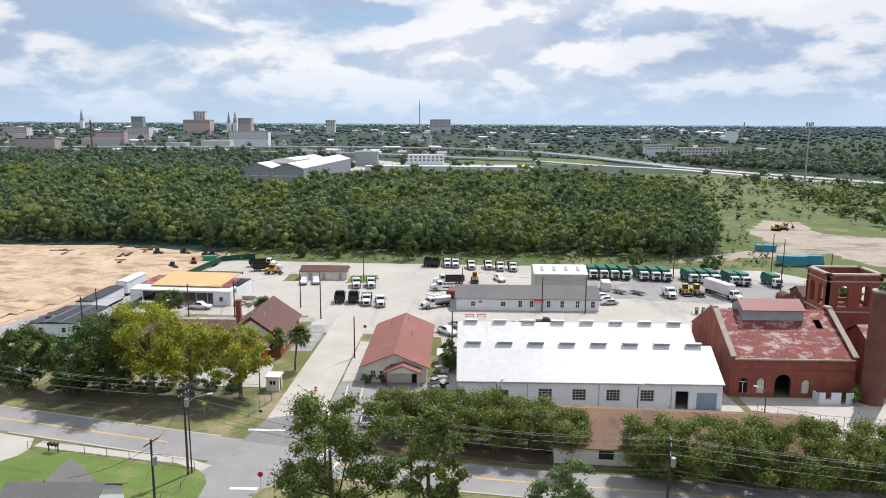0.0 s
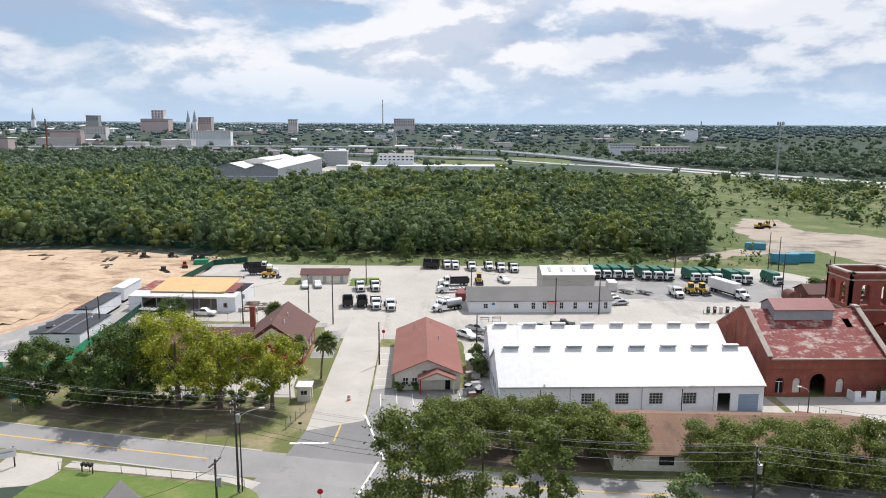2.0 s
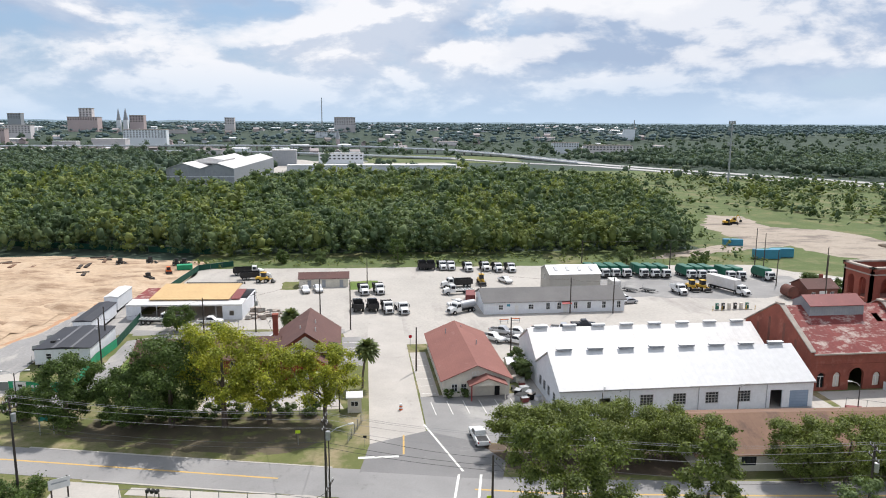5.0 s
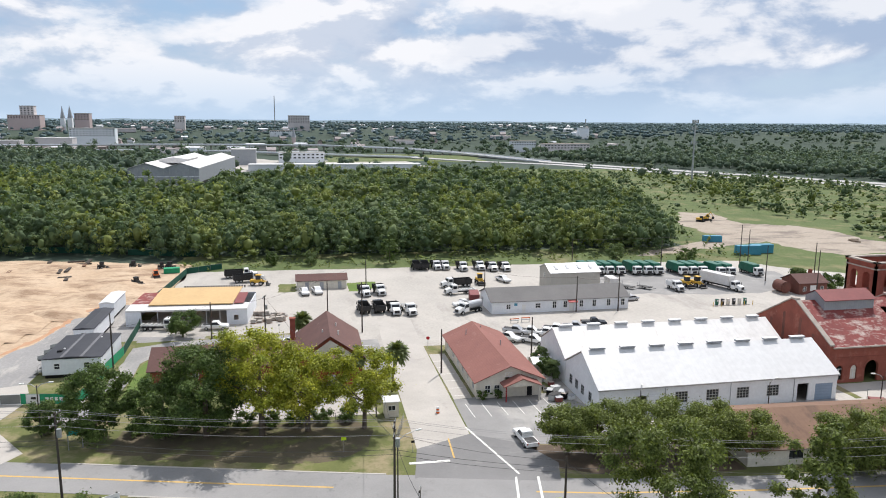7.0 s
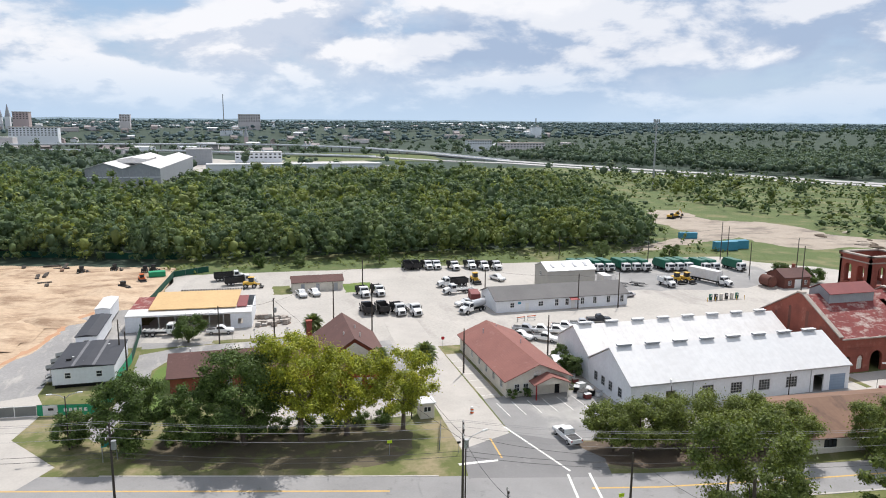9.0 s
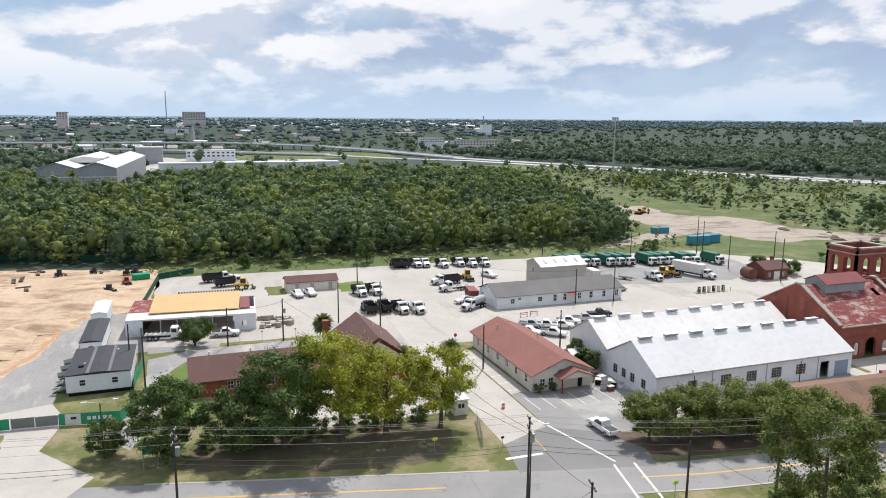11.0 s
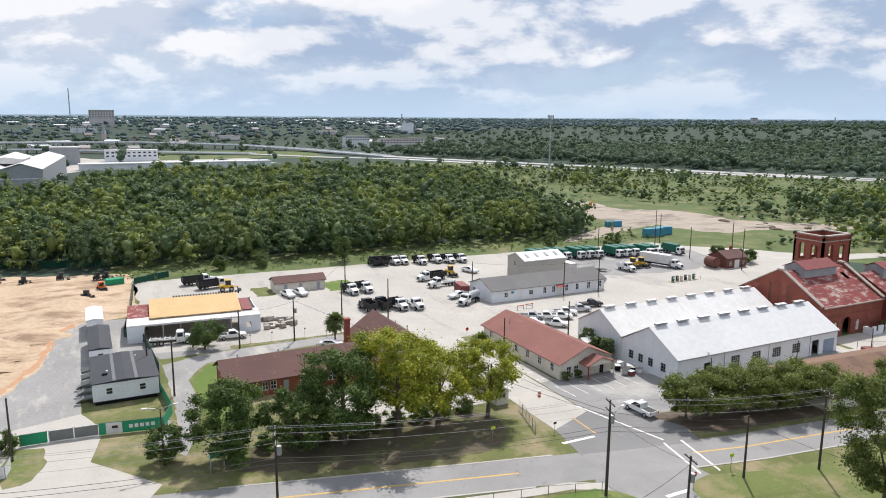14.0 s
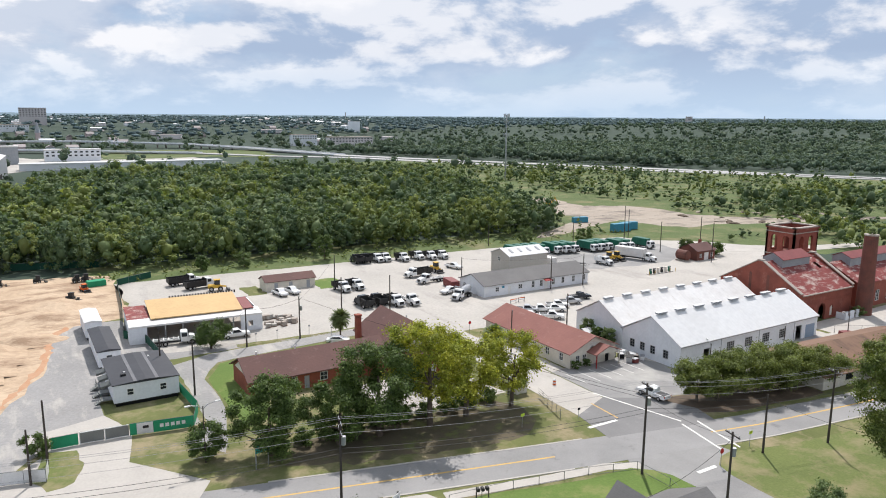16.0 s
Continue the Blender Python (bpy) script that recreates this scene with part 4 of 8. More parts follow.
box(bm, 4.9, 6.3, -3.46, -3.4, 0, 2.3)
box(bm, 7.2, 8.3, -3.46, -3.4, 1.0, 2.2)
part("door", bm, M["frame_white"], po, "white double door")
bm = B()
box(bm, -1.6, -0.6, 13.0, 14.0, 0, 8.0, 0.03)
box(bm, -1.7, -0.5, 12.9, 14.1, 8.0, 8.3, 0.02)
part("chimney", bm, M["brick_house"], ch)
for u, v in ((4.4, 5.0), (7.0, 9.0), (7.2, 4.0)):
    bm = B()
    cyl(bm, (u, v, 6.8), (u, v, 8.1), 0.12)
    part("vent_pipe", bm, M["frame_white"], ch)
wg = gable_house("brick_wing", "long low brick building with a brown shingle roof", "building", -71.6, 137.2, 25.2, 10.2, 3.0, 5.4, "x", "brick_house", "brown_shingle",
                 dict(front=[(5.6, 6.6, 0.9, 2.4, "win", 1, 1, "frame_white", "glass"), (7.0, 8.0, 0.9, 2.4, "win", 1, 1), (9.2, 10.1, 0, 2.2, "door", "grey_metal"), (12, 13.4, 0.9, 2.4, "win"), (17, 18.4, 0.9, 2.4, "win")]), over=0.6)
bm = B()
extrude_profile(bm, [(1.2, 3.05), (9.0, 3.05), (5.1, 5.1)], "x", -0.06, -0.01)
part("gable_panel", bm, M["cream"], wg, "pale boarded gable end")
for u in (3.0, 10.0, 17.0):
    bm = B()
    cyl(bm, (u, 6.5, 4.9), (u, 6.5, 5.7), 0.16)
    part("vent_pipe", bm, M["frame_white"], wg)

# brick works: hall with the rusted roof
HX, HY, HW, HD = 46.4, 117.4, 21.0, 21.0
hall = thing("brick_hall", "old red brick industrial hall with a rusted red metal roof", "building", HX, HY, 0)


def arch(bm, u0, u1, z0, spring, y0, y1, n=10):
    """A solid round-arched block, for panes and blind arches."""
    r = (u1 - u0) / 2
    prof = [(u0, z0), (u1, z0)] + [((u0 + u1) / 2 + r * math.cos(math.pi * k / n), spring + r * math.sin(math.pi * k / n)) for k in range(n + 1)]
    a = [bm.verts.new((u, y0, z)) for u, z in prof]
    c = [bm.verts.new((u, y1, z)) for u, z in prof]
    bm.faces.new(a), bm.faces.new(c[::-1])
    m = len(prof)
    for i in range(m):
        j = (i + 1) % m
        bm.faces.new((a[j], a[i], c[i], c[j]))


def arched_wall(L, H, arches, th, n=10):
    """A wall along x with round-arched openings (u0, u1, z0, spring)."""
    bm = B()
    holes = [(u0, u1, z0, sp + (u1 - u0) / 2) for u0, u1, z0, sp in arches]
    tmp = wall_mesh(L, H, holes, th)
    me = bpy.data.meshes.new("tmp")
    tmp.to_mesh(me)
    tmp.free()
    bm.from_mesh(me)
    bpy.data.meshes.remove(me)
    for u0, u1, z0, sp in arches:
        r, c = (u1 - u0) / 2, (u0 + u1) / 2
        for k in range(n):
            a0, a1 = math.pi * k / n, math.pi * (k + 1) / n
            p0, p1 = (c + r * math.cos(a0), sp + r * math.sin(a0)), (c + r * math.cos(a1), sp + r * math.sin(a1))
            top = sp + r
            pts = [p0, (p0[0], top), (p1[0], top), p1]
            f = [bm.verts.new((u, 0, z)) for u, z in pts]
            g = [bm.verts.new((u, th, z)) for u, z in pts]
            bm.faces.new(f[::-1]), bm.faces.new(g)
            bm.faces.new((f[0], f[3], g[3], g[0]))
    return bm


arches = [(1.6, 3.0, 0.6, 2.6), (4.6, 6.0, 0.6, 2.6), (7.6, 10.4, 0.0, 2.6), (12.2, 13.6, 0.6, 2.4)]
part("wall", arched_wall(HW, 6.8, arches, 0.5), M["brick"], hall)
for u0, u1, z0, sp in (arches[0], arches[1], arches[3]):
    bm = B()
    arch(bm, u0 + 0.1, u1 - 0.1, z0, sp, 0.2, 0.26)
    w = part("window", bm, M["dark"] if u0 < 2 else M["cream"], hall)
    bm = B()
    box(bm, (u0 + u1) / 2 - 0.05, (u0 + u1) / 2 + 0.05, 0.12, 0.19, z0, sp)
    box(bm, u0 + 0.1, u1 - 0.1, 0.12, 0.19, sp - 0.05, sp + 0.05)
    part("muntin", bm, M["frame_white"], w)
for u0, u1, z0, sp in arches:
    bm = B()
    for k in range(12):
        a0, a1 = math.pi * k / 12, math.pi * (k + 0.92) / 12
        c, r = (u0 + u1) / 2, (u1 - u0) / 2
        q = [(c + rr * math.cos(a), sp + rr * math.sin(a)) for rr, a in ((r, a0), (r + 0.35, a0), (r + 0.35, a1), (r, a1))]
        f = [bm.verts.new((u, -0.06, z)) for u, z in q]
        g = [bm.verts.new((u, 0.02, z)) for u, z in q]
        bm.faces.new(f[::-1])
        for i in range(4):
            bm.faces.new((f[i], f[(i + 1) % 4], g[(i + 1) % 4], g[i]))
    part("arch_ring", bm, M["brick"], hall)
bm = B()
box(bm, 0, HW, -0.1, 0.0, 4.6, 4.8)
box(bm, 0, HW, -0.16, 0.0, 6.35, 6.8)
part("cornice", bm, M["brick"], hall, "corbelled brick cornice")
part("wall", placed(wall_mesh(HW, 6.8, [], 0.5), pose(HW, HD, 0, 0, 0, 180)), M["brick"], hall)
for side in (0, 1):
    bm = B()
    x0 = 0 if side == 0 else HW - 0.5
    extrude_profile(bm, [(0.5, 0), (HD - 0.5, 0), (HD - 0.5, 6.8), (HD, 6.8), (HD, 7.2), (HD / 2 + 0.6, 13.0), (HD / 2 - 0.6, 13.0), (0, 7.2), (0, 6.8), (0.5, 6.8)], "x", x0, x0 + 0.5)
    gw = part("gable_wall", bm, M["brick"], hall)
    bm = B()
    s = 5.8 / (HD / 2 - 0.6)
    slab(bm, [(x0 - 0.2, -0.25, 7.3), (x0 + 0.75, -0.25, 7.3), (x0 + 0.75, HD / 2 - 0.6, 13.25), (x0 - 0.2, HD / 2 - 0.6, 13.25)], 0.22)
    slab(bm, [(x0 - 0.2, HD / 2 + 0.6, 13.25), (x0 + 0.75, HD / 2 + 0.6, 13.25), (x0 + 0.75, HD + 0.25, 7.3), (x0 - 0.2, HD + 0.25, 7.3)], 0.22)
    box(bm, x0 - 0.25, x0 + 0.8, HD / 2 - 0.75, HD / 2 + 0.75, 13.05, 13.4, 0.03)
    part("coping", bm, M["coping"], gw, "weathered stone coping")
    for v in (4.5, 8.2, 12.8, 16.5):
        bm = B()
        h = 7.2 + 5.8 * (1 - abs(v - HD / 2) / (HD / 2)) - 2.0
        arch(bm, v - 0.35, v + 0.35, 1.0, h, -0.01, 0.05)
        bmesh.ops.transform(bm, matrix=pose(0 if side == 0 else HW, HD if side == 0 else 0, 0, 0, 0, -90 if side == 0 else 90), verts=bm.verts[:])
        part("blind_niche", bm, M["brick_dark"], gw)
zr = lambda v: 6.95 + (12.75 - 6.95) * (1 - abs(v - HD / 2) / (HD / 2))
hole_u0, hole_u1, hole_v0, hole_v1 = 17.0, 18.2, 6.2, 8.2
bm = B()
for u0, u1, v0, v1 in ((0.55, hole_u0, -0.4, HD / 2), (hole_u1, HW - 0.55, -0.4, HD / 2), (hole_u0, hole_u1, -0.4, hole_v0), (hole_u0, hole_u1, hole_v1, HD / 2)):
    slab(bm, [(u0, v0, zr(v0)), (u1, v0, zr(v0)), (u1, v1, zr(v1)), (u0, v1, zr(v1))], 0.12)
part("roof_slope", bm, M["rust_roof"], hall, "rusted red metal roof slope with a hole in it")
bm = B()
slab(bm, [(0.55, HD / 2, zr(HD / 2)), (HW - 0.55, HD / 2, zr(HD / 2)), (HW - 0.55, HD + 0.4, zr(HD + 0.4)), (0.55, HD + 0.4, zr(HD + 0.4))], 0.12)
part("roof_slope", bm, M["rust_roof"], hall)
bm = B()
box(bm, 0.4, HW - 0.4, -0.55, -0.3, 6.62, 6.86)
part("gutter", bm, M["coping"], hall)
bm = B()
extrude_profile(bm, [(HD / 2 - 2.6, 10.8), (HD / 2 + 2.6, 10.8), (HD / 2 + 2.6, 13.2), (HD / 2, 14.5), (HD / 2 - 2.6, 13.2)], "x", 4.5, 15.3)
mo = part("roof_monitor", bm, M["grey_metal"], hall, "grey ribbed ventilation monitor")
for sgn in (-1, 1):
    bm = B()
    p = [(4.3, HD / 2, 14.72), (15.5, HD / 2, 14.72), (15.5, HD / 2 + sgn * 3.0, 13.22), (4.3, HD / 2 + sgn * 3.0, 13.22)]
    slab(bm, p if sgn < 0 else p[::-1], 0.1)
    part("roof", bm, M["red_metal"], mo, "red metal monitor roof")

# open brick tower
TX, TY, TW = 70.6, 135.2, 10.4
tower = thing("brick_tower", "square red brick tower with arched belfry openings", "tower", TX, TY, 0)
for k, (m, L) in enumerate(((pose(0, 0, 0), TW), (pose(TW, 0, 0, 0, 0, 90), 8.2), (pose(TW, 8.2, 0, 0, 0, 180), TW), (pose(0, 8.2, 0, 0, 0, -90), 8.2))):
    n = 2 if L > 9 else 2
    w = 1.9
    gap = (L - n * w) / (n + 1)
    ar = [(gap + i * (w + gap), gap + i * (w + gap) + w, 11.4, 14.6) for i in range(n)]
    bm = arched_wall(L, 17.6, ar, 0.55)
    part("wall", placed(bm, m), M["brick"], tower)
    for z0, z1, d in ((16.3, 16.55, 0.14), (17.2, 17.6, 0.22), (10.3, 10.6, 0.12)):
        bm = B()
        box(bm, -d, L + d, -d, 0.0, z0, z1)
        part("string_course", placed(bm, m), M["brick"] if z0 > 17 else M["coping"], tower)
    bm = B()
    box(bm, -0.3, L + 0.3, -0.3, 0.75, 17.61, 17.95, 0.04)
    part("coping", placed(bm, m), M["coping"], tower)
bm = B()
box(bm, 0.6, TW - 0.6, 0.6, 7.6, 10.6, 10.8)
part("deck", bm, M["brick_dark"], tower)

# chimney stack
stack = thing("chimney_stack", "tall round sooty brick chimney stack with weeds on top", "chimney", 69.3, 115.4, 0)
bm = B()
cyl(bm, (0, 0, 0), (0, 0, 9.5), 1.9, 1.7, 20)
cyl(bm, (0, 0, 9.5), (0, 0, 19.0), 1.68, 1.5, 20)
part("shaft", bm, M["brick_dark"], stack)
bm = B()
cyl(bm, (0, 0, 19.0), (0, 0, 19.3), 1.6, 1.6, 20)
part("rim", bm, M["coping"], stack)

# second brick hall behind the stack
h2 = gable_house("brick_hall", "long red brick hall with a patchy rusted roof", "building", 72.0, 118.4, 34.0, 15.5, 6.4, 10.4, "x", "brick", "rust_roof",
                 dict(front=[(u, u + 1.6, 1.2, 4.0, "win", 1, 2) for u in (3, 8, 13, 18, 23)]), over=0.3, th=0.5)
bm = B()
extrude_profile(bm, [(5.4, 9.0), (10.1, 9.0), (10.1, 11.4), (7.75, 12.4), (5.4, 11.4)], "x", 5.0, 28.0)
mo2 = part("roof_monitor", bm, M["grey_metal"], h2)
for sgn in (-1, 1):
    bm = B()
    p = [(4.8, 7.75, 12.6), (28.2, 7.75, 12.6), (28.2, 7.75 + sgn * 2.7, 11.4), (4.8, 7.75 + sgn * 2.7, 11.4)]
    slab(bm, p if sgn < 0 else p[::-1], 0.1)
    part("roof", bm, M["red_metal"], mo2)
# ruined whitewashed walls before the hall
rw = thing("ruined_wall", "low ruined whitewashed wall before the brick hall", "wall", 60.2, 114.4, 0)
part("wall", wall_mesh(5.6, 1.9, [(1.0, 2.0, 0.7, 1.9), (3.6, 4.5, 0.0, 1.9)], 0.3), M["white_wall"], rw)
part("wall", placed(wall_mesh(2.6, 1.5, [], 0.3, 0.3), pose(0, 2.6, 0, 0, 0, -90)), M["white_wall"], rw)
part("wall", placed(wall_mesh(2.6, 2.2, [], 0.3, 0.3), pose(5.6, 0, 0, 0, 0, 90)), M["brick_dark"], rw)

# low building with the tan roof by the road
gable_house("roadside_building", "low pale building with a tan brown metal roof", "building", 13.2, 91.6, 36.0, 14.0, 2.7, 4.9, "x", "cream", "tan_roof",
            dict(front=[(6.0, 8.0, 0.9, 2.1, "win", 2, 0, "dark"), (14, 16, 0.9, 2.1, "win", 2, 0), (22, 24, 0.9, 2.1, "win", 2, 0)], left=[(4, 5.2, 0, 2.2, "door", "dark")]), turn=-4.0, over=0.7, ridge_at=0.55)

# brick hut by the yard gate
hut = gable_house("brick_hut", "small weathered brick hut with a faded brown roof", "building", 87.4, 178.6, 8.6, 7.4, 3.2, 5.0, "x", "brick_dark", "brown_shingle",
                  dict(front=[(1.2, 2.2, 0.9, 2.2, "win", 1, 1), (3.4, 5.6, 0, 2.5, "door", "frame_white"), (6.6, 7.6, 0.9, 2.2, "win", 1, 1)], left=[(2.6, 3.8, 1.0, 2.2, "win", 1, 1)]), over=0.35)
part("chimney", box(B(), 6.4, 7.2, 4.4, 5.2, 4.0, 6.0, 0.03), M["brick"], hut)
tank = thing("storage_tank", "round rust-brown storage tank on a low base", "tank", 84.2, 181.6, 0)
part("base", box(B(), -1.5, 1.5, -1.9, 1.9, 0.03, 0.35, 0.02), M["coping"], tank)
bm = B()
cyl(bm, (0, -2.1, 1.95), (0, 2.1, 1.95), 1.6, n=20)
bmesh.ops.bevel(bm, geom=[e for e in bm.edges if abs(e.verts[0].co.y - e.verts[1].co.y) < 0.01], offset=0.25, segments=2, affect="EDGES")
part("shell", bm, M["brick_dark"], tank, "rusted steel shell")
gable_house("garden_shed", "small white shed behind the brick hut", "shed", 98.6, 187.0, 6.4, 4.4, 2.3, 3.2, "x", "white_wall", "white_roof_old", dict(front=[(1.0, 2.0, 0, 2.0, "door", "grey_metal")]), over=0.25, th=0.15)

# open-fronted canopy shed
cn = thing("canopy_shed", "long open-fronted equipment shed with an ochre roof and white fascia", "shed", -84.4, 176.6, 0, -4.0)
bm = B()
slab(bm, [(0, 0, 3.7), (26.6, 0, 3.7), (26.6, 4.4, 4.1), (0, 4.4, 4.1)], 0.35)
part("canopy", bm, M["white_roof_old"], cn, "white metal front canopy")
bm = B()
slab(bm, [(4.4, 2.6, 4.35), (23.0, 2.6, 4.35), (23.4, 15.5, 5.3), (4.4, 15.5, 5.3)], 0.2)
part("roof", bm, M["yellow_roof"], cn, "flat ochre roof deck")
for k in range(24):
    part("rafter_end", box(B(), 9.5 + 0.62 * k, 9.5 + 0.62 * k + 0.3, 15.5, 15.9, 5.0, 5.6), M["black_bed"], cn)
bm = B()
slab(bm, [(23.2, 3.0, 4.3), (25.4, 3.0, 4.3), (25.4, 11.0, 4.9), (23.2, 11.0, 4.9)], 0.15)
part("roof_panel", bm, M["red_metal"], cn, "red metal roof panel")
part("wall", placed(wall_mesh(3.4, 3.35, [], 0.2), pose(0, 0.05, 0)), M["white_wall"], cn)
part("wall", placed(wall_mesh(4.6, 3.35, [(1.6, 2.6, 1.0, 2.2)], 0.2), pose(22.0, 0.05, 0)), M["white_wall"], cn)
part("wall", placed(wall_mesh(15.2, 3.6, [], 0.2), pose(0, 15.4, 0, 0, 0, -90)), M["white_wall"], cn)
part("wall", placed(wall_mesh(15.2, 3.6, [], 0.2), pose(26.6, 0.2, 0, 0, 0, 90)), M["white_wall"], cn)
part("wall", placed(wall_mesh(26.6, 3.8, [], 0.2), pose(26.6, 15.6, 0, 0, 0, 180)), M["grey_metal"], cn)
for u in (6.8, 10.2, 13.8, 17.4, 20.4):
    bm = B()
    box(bm, u, u + 0.2, 0.15, 0.35, 0, 3.4)
    part("post", bm, M["galv"], cn)
bm = B()
slab(bm, [(0, 4.42, 4.0), (4.38, 4.42, 4.0), (4.38, 15.5, 4.2), (0, 15.5, 4.2)], 0.15)
part("roof_panel", bm, M["rust_roof"], cn)


# site office trailers
def trailer(x, y, W, D, h, roof, label, seams=0, turn=0.0):
    t = thing("site_trailer", label, "trailer", x, y, 0, turn, group="site trailers")
    nwin = max(1, int(W / 4))
    wins = [((k + 0.5) * W / nwin - 0.5, (k + 0.5) * W / nwin + 0.5, 1.7, 2.8, "win") for k in range(nwin)]
    bm = wall_mesh(W, h - 0.7, [(a, c, z0 - 0.7, z1 - 0.7) for a, c, z0, z1, _ in wins], 0.12)
    part("wall", placed(bm, pose(0, 0, 0.7)), M["white_wall"], t)
    for a, c, z0, z1, _ in wins:
        window_part(t, pose(0, 0, 0), a, c, z0, z1, 0, 1)
    for m, L in ((pose(W, 0, 0.7, 0, 0, 90), D), (pose(W, D, 0.7, 0, 0, 180), W), (pose(0, D, 0.7, 0, 0, -90), D)):
        part("wall", placed(wall_mesh(L, h - 0.7, [], 0.12, 0.12 if L == D else 0), m), M["white_wall"], t)
    bm = B()
    box(bm, 0, W, 0, D, 0.55, 0.69)
    part("chassis", bm, M["black_bed"], t)
    bm = B()
    box(bm, 0.3, W - 0.3, 0.3, D - 0.3, 0.0, 0.54)
    part("skirting", bm, M["dark"], t)
    bm = B()
    extrude_profile(bm, [(-0.15, h), (W / 2, h + 0.3), (W + 0.15, h), (W + 0.15, h - 0.12), (-0.15, h - 0.12)], "y", -0.1, D + 0.1)
    r = part("roof", bm, M[roof], t)
    for k in range(seams):
        u = W * (k + 1) / (seams + 1)
        z = h + 0.3 * (1 - abs(u - W / 2) / (W / 2)) + 0.015
        bm = B()
        box(bm, u - 0.25, u + 0.25, -0.1, D + 0.1, z - 0.03, z + 0.02)
        part("seam_strip", bm, M["membrane_seam"], r)
    return t


tr = trailer(-91.2, 144.3, 9.9, 14.8, 3.7, "membrane", "wide white site office trailer with a dark flat roof", 2)
for u, v, s in ((1.6, 3.4, 0.8), (4.4, 2.6, 0.3), (7.0, 11.8, 0.3), (2.2, 5.2, 0.3)):
    bm = B()
    box(bm, u, u + s, v, v + s, 3.75, 3.85 + s * 0.4, 0.02)
    part("roof_unit", bm, M["frame_white"] if s < 0.5 else M["black_bed"], tr)
for v in (2.2, 5.6, 9.0):
    bm = B()
    box(bm, -1.6, 0.0, v, v + 1.6, 0.6, 0.75)
    for a in range(3):
        box(bm, -1.6 - 0.3 * (a + 1), -1.6 - 0.3 * a, v + 0.2, v + 1.4, 0.4 - 0.18 * a, 0.55 - 0.18 * a)
    cyl(bm, (-1.55, v + 0.05, 0.7), (-1.55, v + 0.05, 1.7), 0.03, n=5)
    cyl(bm, (-1.55, v + 1.55, 0.7), (-1.55, v + 1.55, 1.7), 0.03, n=5)
    cyl(bm, (-1.55, v + 0.05, 1.7), (-1.55, v + 1.55, 1.7), 0.03, n=5)
    cyl(bm, (-1.5, v + 0.8, 2.9), (0, v + 0.8, 3.2), 0.5, n=4)
    part("steps", bm, M["fence_grey"], tr)
trailer(-91.4, 163.6, 3.8, 16.5, 3.6, "membrane", "narrow white site trailer with a dark roof")
trailer(-91.6, 184.0, 3.1, 11.5, 3.9, "white_roof", "white box trailer with a white roof")


# ---------------------------------------------------------------- trees
def raw_mesh(name, verts, faces, mats, index=None, smooth=None):
    """A mesh out of arrays; all faces have as many corners as faces has columns."""
    me = bpy.data.meshes.new(name)
    n, k = faces.shape
    me.vertices.add(len(verts))
    me.vertices.foreach_set("co", verts.astype(np.float32).ravel())
    me.loops.add(n * k)
    me.loops.foreach_set("vertex_index", faces.astype(np.int32).ravel())
    me.polygons.add(n)
    me.polygons.foreach_set("loop_start", np.arange(0, n * k, k, dtype=np.int32))
    for m in mats:
        me.materials.append(m)
    if index is not None:
        me.polygons.foreach_set("material_index", index.astype(np.int32))
    me.polygons.foreach_set("use_smooth", np.zeros(n, bool) if smooth is None else smooth.astype(bool))
    me.update(calc_edges=True)
    return me


def leaf_cloud(rng, blobs, n, size, spread=1.0, inner=0.25, up=0.45):
    """Loose three-cornered sprays of leaves in overlapping clumps (cx, cy, cz, rx, ry, rz) that thin out towards their edges."""
    bl = np.array(blobs, float)
    area = (bl[:, 3] * bl[:, 4]) ** 0.8 * bl[:, 5] ** 0.4
    pick = rng.choice(len(bl), n, p=area / area.sum())
    d = rng.normal(size=(n, 3))
    d[:, 2] += 0.3
    d /= np.linalg.norm(d, axis=1)[:, None]
    c = bl[pick, :3] + d * bl[pick, 3:] * (inner + (1.25 - inner) * np.abs(rng.normal(0, 0.55, (n, 1))))
    nrm = d * 0.8 + spread * rng.normal(size=(n, 3)) * 0.55
    nrm[:, 2] += up
    nrm /= np.linalg.norm(nrm, axis=1)[:, None]
    t = np.cross(nrm, rng.normal(size=(n, 3)))
    t /= np.linalg.norm(t, axis=1)[:, None]
    b = np.cross(nrm, t)
    s = size * rng.uniform(0.55, 1.35, (n, 1))
    a = rng.uniform(0.5, 0.85, (n, 1))
    v = np.stack([c - t * s * 0.9, c + t * s * 0.5 - b * s * a, c + t * s * 0.6 + b * s * a], 1).reshape(-1, 3)
    return v, np.arange(n * 3).reshape(-1, 3)


_p = (1 + 5 ** 0.5) / 2
ICO = np.array([(-1, _p, 0), (1, _p, 0), (-1, -_p, 0), (1, -_p, 0), (0, -1, _p), (0, 1, _p), (0, -1, -_p), (0, 1, -_p), (_p, 0, -1), (_p, 0, 1), (-_p, 0, -1), (-_p, 0, 1)]) / math.hypot(1, _p)
ICO_F = np.array([(0, 11, 5), (0, 5, 1), (0, 1, 7), (0, 7, 10), (0, 10, 11), (1, 5, 9), (5, 11, 4), (11, 10, 2), (10, 7, 6), (7, 1, 8),
                  (3, 9, 4), (3, 4, 2), (3, 2, 6), (3, 6, 8), (3, 8, 9), (4, 9, 5), (2, 4, 11), (6, 2, 10), (8, 6, 7), (9, 8, 1)])


